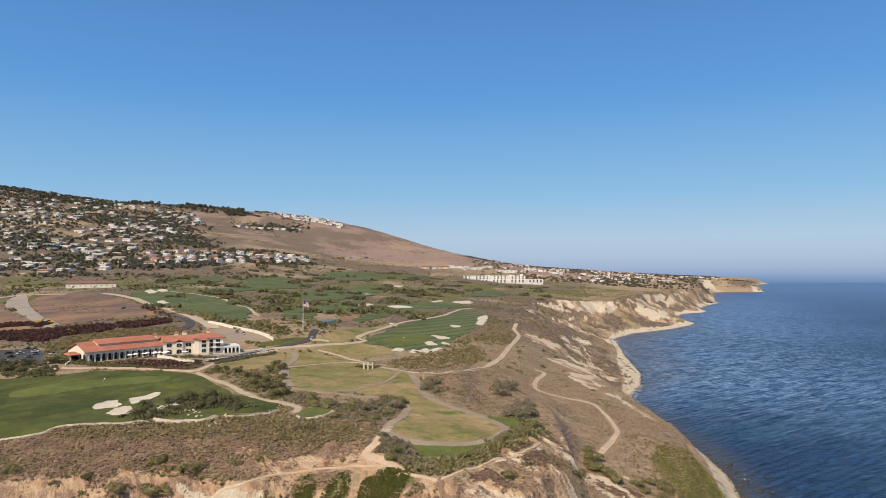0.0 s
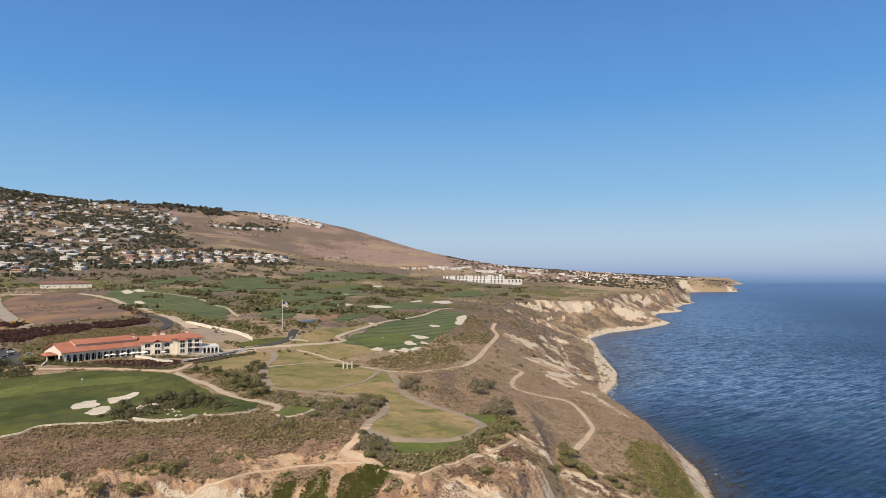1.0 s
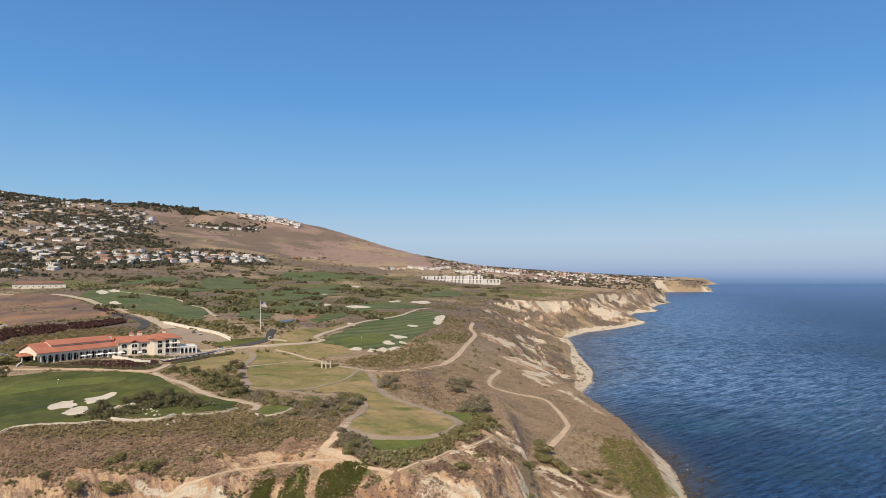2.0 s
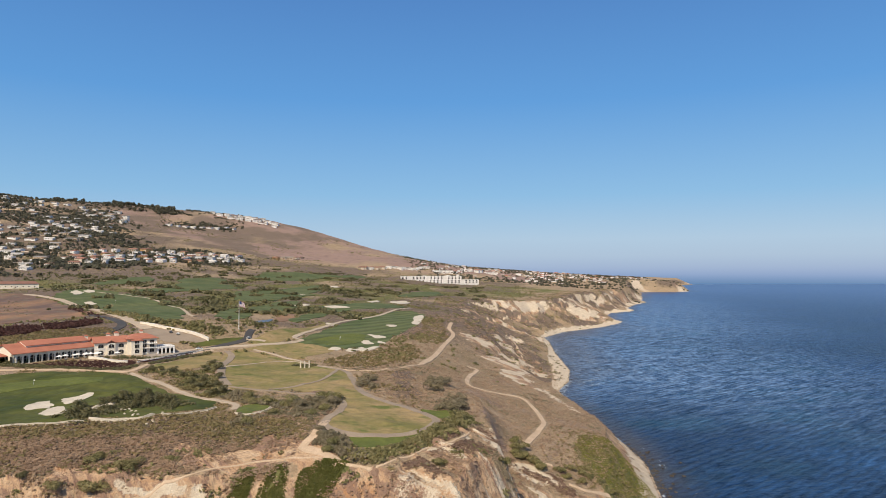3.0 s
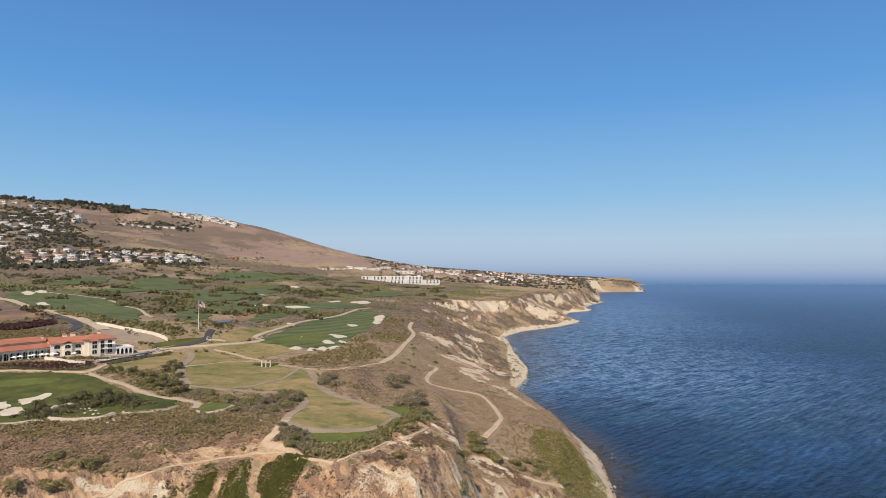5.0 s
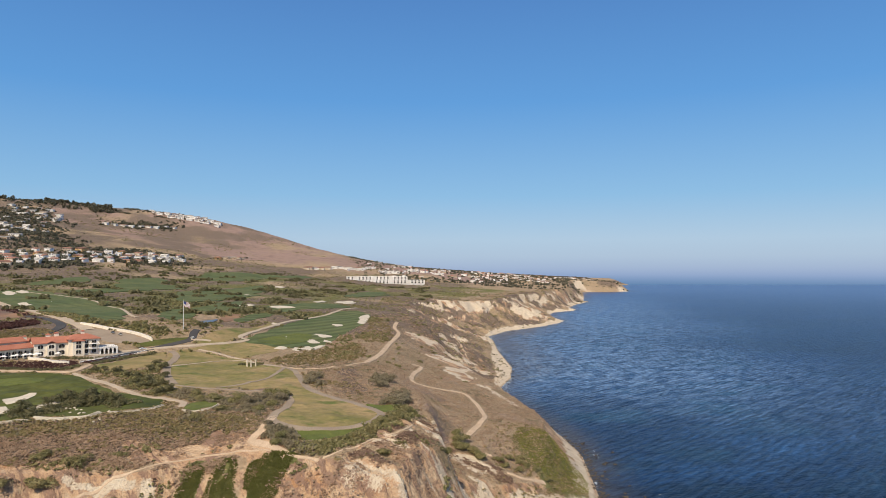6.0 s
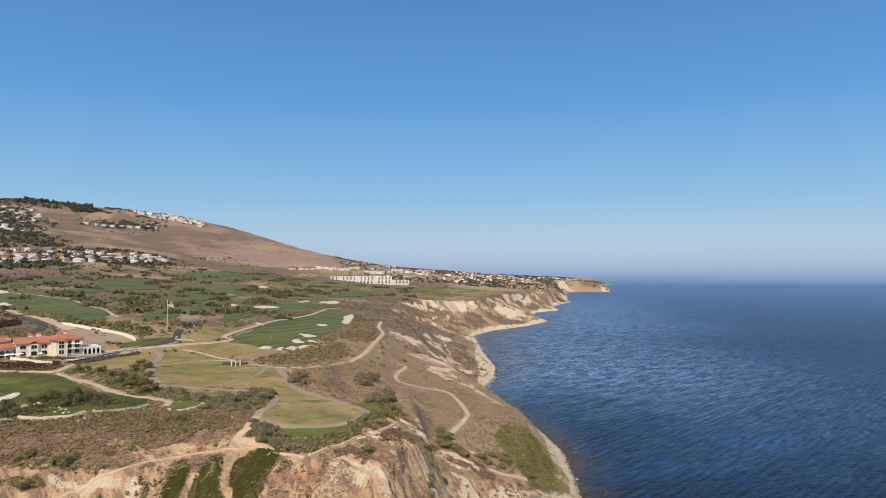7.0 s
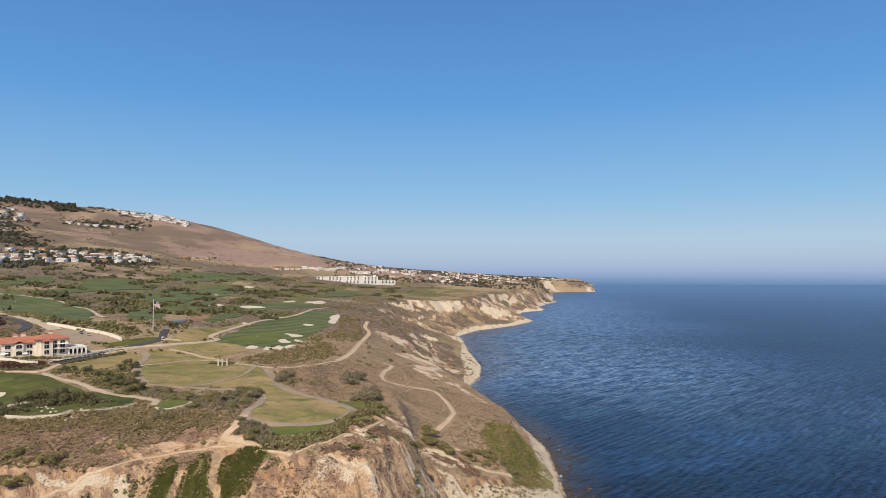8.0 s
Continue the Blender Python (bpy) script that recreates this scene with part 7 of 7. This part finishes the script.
# large white houses stepping down the crest
for k_row, (c_y, c_n) in enumerate(((2925, 9), (2890, 10), (2850, 8))):
    for k in range(c_n):
        x = -715 + 40 * k_row + k * 27 + h_rng.uniform(-13, 13)
        settle((1, 7, 1, 3)[(k + k_row) % 4], x, c_y - 0.16 * (x + 600) + h_rng.uniform(-8, 8), 10 + h_rng.uniform(-15, 15), h_rng.uniform(1.0, 1.25), h_rng.uniform(1.1, 1.4))
for k in range(9):
    x = -800 + k * 27
    settle((7, 0, 3)[k % 3], x, 2610 + 0.45 * (x + 790) + h_rng.uniform(-9, 9), facing(x, 2650), 1.0, 1.2)
# low pinkish row before the apartment building, and white villas beyond it
for k in range(19):
    settle((2, 2, 0, 4)[k % 4] if k < 7 else (0, 4, 1, 7)[k % 4], -60 + k * 12.5 + h_rng.uniform(-4, 4), 2000 + 15 * k + h_rng.uniform(-14, 14), h_rng.uniform(-20, 16), h_rng.uniform(0.85, 1.1))
for x, y in ((180, 2155), (200, 2165), (226, 2172), (246, 2180), (290, 2290), (312, 2300), (336, 2290), (352, 2330), (380, 2300), (404, 2320)):
    settle(h_rng.choice((1, 4, 1)), x, y, h_rng.uniform(-25, 10), h_rng.uniform(1.0, 1.3), h_rng.uniform(1.0, 1.3))


# the town along the far coast, too small to tell apart singly
def distant_town():
    rng = random.Random(17)
    walls, roofs = {k: bmesh.new() for k in ("white", "beige")}, {k: bmesh.new() for k in ("pale_roof", "brown_roof", "tile")}
    spots = []
    for k in range(80):
        y = rng.uniform(2080, 2900)
        spots.append((y * rng.uniform(0.05, 0.27) + 20, y))
    for k in range(250):
        y = rng.uniform(2450, 3700)
        spots.append((y * rng.uniform(0.22, 0.44), y))
    for x, y in spots:
        if float(coast(np.array([x]), np.array([y]))[0][0]) < 130 or (100 < x < 330 and y < 1900):
            continue
        w, d, h = rng.uniform(8, 17), rng.uniform(7, 10), rng.choice((2.8, 3.2, 4.0, 5.4))
        m = pose(x, y, float(ground(x, y)) + 0.4, 0, 0, rng.uniform(-30, 20))
        wall = walls[rng.choice(("white", "white", "beige"))]
        roof = roofs[rng.choice(("pale_roof", "pale_roof", "brown_roof", "brown_roof", "brown_roof", "tile"))]
        bmesh.ops.transform(wall, matrix=m, verts=box(wall, -w / 2, w / 2, -d / 2, d / 2, -3, h))
        v = box(roof, -w / 2 - 0.6, w / 2 + 0.6, -d / 2 - 0.6, d / 2 + 0.6, h, h + rng.uniform(0.5, 2.2))
        for p in v:
            if p.co.z > h + 0.1:
                p.co.y *= 0.3
                p.co.x *= 0.8
        bmesh.ops.transform(roof, matrix=m, verts=v)
    for group in (walls, roofs):
        for key, bm in group.items():
            me = bpy.data.meshes.new("distant_houses")
            bm.to_mesh(me)
            bm.free()
            me.materials.append(M[key])
            tagged(new("distant_houses", me), "small pale houses of a town along the far coast", "houses", kind="stuff")


distant_town()
for h_line in HILL_WALLS:
    wall_line("garden_wall", "pale garden retaining wall between hillside houses", h_line, 1.5, 0.5, "beige")


def long_hall():
    """A long low hall with a red hipped roof above the dirt lots."""
    x, y = -521.0, 990.0
    ob = thing("long_building", pose(x, y, float(ground(x, y)) + 0.3, 0, 0, 26), "long low cream building with a dull red hipped roof", "building")
    part("wall", boxes((-33, 33, -8, 8, -4, 6.0)), M["stucco"], ob)
    part("roof", pitched(-33, 33, -8, 8, 6.0, 3.6, 0.9, "x", 6), M["clay_roof"], ob)
    for k in range(9):
        part("window", boxes((-29 + k * 7, -27.5 + k * 7, -8.12, -7.9, 1.9, 3.0)), M["glass"], ob)
    for k in range(2):
        part("door", boxes((-24.5 + k * 28, -22.6 + k * 28, -8.14, -7.9, 0, 2.4)), M["brown_roof"], ob)


long_hall()

# ---- stones, rocks and surf ----
def stone_mesh(seed, sx, sy, sz, rough=0.16, sub=1):
    rng = np.random.default_rng(seed)
    bm = bmesh.new()
    bmesh.ops.create_icosphere(bm, subdivisions=sub, radius=1.0)
    for v in bm.verts:
        k = 1 + rng.uniform(-rough, rough)
        c = v.co
        big = max(abs(c.x), abs(c.y), abs(c.z))
        v.co = Vector((c.x * sx, c.y * sy, c.z * sz)) * k * (0.55 + 0.45 / max(big, 0.3) * 0.8)
    me = bpy.data.meshes.new("stone")
    bm.to_mesh(me)
    bm.free()
    return me


def rubble_wall(line, courses, label, seed):
    """A dry wall of single pale stones along the edge of a green."""
    rng = random.Random(seed)
    pts = smooth_line(line, False, 0.8)
    mid = pts[len(pts) // 2]
    gz = float(ground(mid[0], mid[1]))
    ob = thing("stone_wall", pose(mid[0], mid[1], gz), label, "wall")
    meshes = [stone_mesh(seed * 10 + k, 0.60, 0.5, 0.38, 0.1) for k in range(4)]
    for me in meshes:
        me.materials.append(M["stone"])
    core = bmesh.new()
    for (ax, ay), (bx, by) in zip(pts[:-1], pts[1:]):
        long, ang = math.hypot(bx - ax, by - ay), math.atan2(by - ay, bx - ax)
        m = Matrix.Translation((ax - mid[0], ay - mid[1], float(ground(ax, ay)) - gz)) @ Matrix.Rotation(ang, 4, "Z")
        bmesh.ops.transform(core, matrix=m, verts=box(core, -0.1, long + 0.1, -0.1, 0.45, -0.6, courses * 0.55 - 0.2))
    part("wall_core", core, M["stone"], ob)
    for c in range(courses):
        for x, y in pts:
            z = float(ground(x, y)) - gz - 0.2 + c * 0.55
            st = new("stone", rng.choice(meshes))
            st.parent = ob
            st.matrix_basis = pose(x - mid[0] + rng.uniform(-0.12, 0.12), y - mid[1] + rng.uniform(-0.2, 0.2) + 0.15 * c, z + rng.uniform(-0.08, 0.1), rng.uniform(-12, 12), rng.uniform(-12, 12), rng.uniform(0, 360))


rubble_wall([(-161, 243), (-154, 245), (-148, 249), (-146, 253), (-139, 256)], 2, "low edging of pale stones round the green", 3)
rubble_wall([(-139, 256), (-130, 257), (-121, 258), (-114, 259)], 2, "low edging of pale stones round the green", 4)
rubble_wall([(-112, 260), (-105, 259), (-99, 260), (-93, 260), (-89, 263)], 3, "pale dry stone retaining wall below the green", 5)
rubble_wall([(-88, 271), (-86, 266), (-83, 265), (-77, 268), (-71, 272), (-68, 278)], 2, "pale dry stone retaining wall below the tee", 6)
rubble_wall([(-58, 265), (-54, 263), (-50, 263), (-46, 267), (-45, 274)], 2, "pale dry stone wall round the small tee", 7)

b_rng = random.Random(8)
boulders = [stone_mesh(80 + k, 0.9, 0.7, 0.55, 0.22) for k in range(4)]
for me in boulders:
    me.materials.append(M["stone"])
for k in range(46):
    bx, by = (-124 + k * 0.85 + b_rng.uniform(-2, 2), 270 + 12 * math.sin(k * 0.11) + b_rng.uniform(-3, 3))
    ob = new("boulder", b_rng.choice(boulders))
    bs = b_rng.uniform(0.35, 0.95)
    ob.matrix_world = pose(bx, by, float(ground(bx, by)) + 0.25 * bs, b_rng.uniform(-20, 20), b_rng.uniform(-20, 20), b_rng.uniform(0, 360)) @ Matrix.Diagonal((bs, bs, bs, 1))
    tagged(ob, "pale boulder among the trees by the bunker", "boulder", "boulders by the bunker")

rocks = [stone_mesh(120 + k, 1.3, 1.0, 0.6, 0.3, 2) for k in range(5)]
for me in rocks:
    me.materials.append(M["rock"])
for k in range(95):
    t = b_rng.random()
    rx = 118 + 34 * t + (b_rng.uniform(0, 1) ** 2 * 30 - 2) * (0.5 + 0.5 * b_rng.random())
    ry = 232 + 150 * t + b_rng.uniform(-8, 8)
    if float(coast(np.array([rx]), np.array([ry]))[0][0]) > 2:
        continue
    ob = new("sea_rock", b_rng.choice(rocks))
    bs = b_rng.uniform(0.35, 1.1)
    ob.matrix_world = pose(rx, ry, 0.05 * bs, b_rng.uniform(-15, 15), b_rng.uniform(-15, 15), b_rng.uniform(0, 360)) @ Matrix.Diagonal((bs, bs, bs, 1))
    tagged(ob, "brown wave-washed rock off the headland", "rock", "rocks off the headland")


def shingle():
    """Loose stones along the foot of the headland and on the cove's beach."""
    rng = np.random.default_rng(9)
    x, y = rng.uniform(95, 260, 26000), rng.uniform(215, 900, 26000)
    d, way, wide, sand = coast(x, y)
    ok = (d > -4) & (d < 1.5) & (rng.uniform(0, 1, len(x)) < np.where(y < 460, 1.0, 0.25))
    x, y = x[ok], y[ok]
    stock = []
    for k in range(6):
        me = stone_mesh(200 + k, 0.5, 0.4, 0.3, 0.25)
        v = np.array([p.co[:] for p in me.vertices])
        f = np.array([p.vertices[:] for p in me.polygons])
        stock.append((v, f))
        bpy.data.meshes.remove(me)
    vs, fs, n = [], [], 0
    for k, (px, py) in enumerate(zip(x, y)):
        v, f = stock[k % 6]
        s = rng.uniform(0.5, 1.7)
        vs.append(v * s + (px, py, max(float(height(np.array([px]), np.array([py]))[0]), -0.1) + 0.1))
        fs.append(f + n)
        n += len(v)
    tagged(new("shingle", mesh_of("shingle", np.concatenate(vs), np.concatenate(fs), M["rock"])), "brown stones and shingle along the waterline", "shingle", kind="stuff")


shingle()


def surf():
    """Broken lines of foam where the swell meets the shore."""
    rng = np.random.default_rng(12)
    vs, fs, n = [], [], 0
    run = smooth_line([(p[0], p[1]) for p in SHORE[8:-3]], False, 2.5)
    way = np.gradient(run, axis=0)
    way /= np.linalg.norm(way, axis=1)[:, None]
    out = np.stack([way[:, 1], -way[:, 0]], 1)
    for k in range(8000):
        i = rng.integers(0, len(run))
        x, y = run[i]
        size = 0.7 + 0.0009 * y
        off = rng.exponential(2.6) * size + 0.2
        lively = fbm(np.array([i / 22.0]), np.array([off / 9.0]), 2, 71)[0] + (0.12 if 540 < y < 900 else -0.12) - 0.012 * off
        if lively < 0.16:
            continue
        px, py = run[i] + out[i] * off
        a, b = rng.uniform(0.6, 2.8) * size, rng.uniform(0.12, 0.42) * size
        m = 7
        ang = np.arange(m) / m * 2 * math.pi
        rad = rng.uniform(0.5, 1.2, m)
        u, w = np.cos(ang) * a * rad, np.sin(ang) * b * rad
        pts = np.stack([px + way[i, 0] * u + out[i, 0] * w, py + way[i, 1] * u + out[i, 1] * w, np.full(m, 0.1)], 1)
        vs += [np.array([[px, py, 0.16]]), pts]
        fs.append(np.array([(n, n + 1 + j, n + 1 + (j + 1) % m) for j in range(m)]))
        n += m + 1
    # small breakers standing off the cove
    for cx, cy, reach in ((203, 610, 9), (214, 640, 12), (236, 700, 10), (246, 760, 13), (228, 668, 7), (530, 1330, 16), (690, 1660, 22)):
        for k in range(16):
            u = rng.normal(0, 0.5)
            px, py = cx + u * reach + rng.normal(0, 0.7), cy + u * reach * 0.8 + rng.normal(0, 1.2) + 0.05 * reach * u * u
            a, b, m = rng.uniform(0.8, 2.2) * reach / 10, rng.uniform(0.3, 0.8) * reach / 10, 7
            ang = np.arange(m) / m * 2 * math.pi
            rad = rng.uniform(0.5, 1.2, m)
            u2, w2 = np.cos(ang) * a * rad, np.sin(ang) * b * rad
            vs += [np.array([[px, py, 0.18]]), np.stack([px + 0.78 * u2 - 0.62 * w2, py + 0.62 * u2 + 0.78 * w2, np.full(m, 0.1)], 1)]
            fs.append(np.array([(n, n + 1 + j, n + 1 + (j + 1) % m) for j in range(m)]))
            n += m + 1
    # caps and slicks farther out
    for k in range(60):
        r, a = rng.uniform(320, 2600), rng.uniform(0.2, 0.95)
        x, y = r * math.sin(a), r * math.cos(a)
        if float(coast(np.array([x]), np.array([y]))[0][0]) > -14:
            continue
        big = 0.6 + r / 1500
        m, lx, ly = 7, rng.uniform(0.5, 1.4) * big, rng.uniform(0.15, 0.3) * big
        ang = np.arange(m) / m * 2 * math.pi
        rad = rng.uniform(0.5, 1.2, m)
        pts = np.stack([x + np.cos(ang) * lx * rad, y + np.sin(ang) * ly * rad, np.full(m, 0.12)], 1)
        vs += [np.array([[x, y, 0.2]]), pts]
        fs.append(np.array([(n, n + 1 + i, n + 1 + (i + 1) % m) for i in range(m)]))
        n += m + 1
    tagged(new("surf", mesh_of("surf", np.concatenate(vs), np.concatenate(fs), M["foam"])), "white foam of small breakers along the shore", "surf", kind="stuff")


surf()


# ---- golf pins ----
def pin(x, y, lift):
    ob = thing("golf_pin", pose(x, y, float(ground(x, y)) + lift), "thin white golf pin with small flag on the green", "golf pin", "pins on the greens")
    part("pole", cone_mesh(0.05, 2.4, 6), M["metal"], ob)
    part("pennant", boxes((0.04, 0.7, -0.02, 0.02, 1.9, 2.35)), M["cloth_white"], ob)


pin(-168, 332, 0.3)
pin(-30, 505, 0.4)
pin(-300, 780, 0.6)
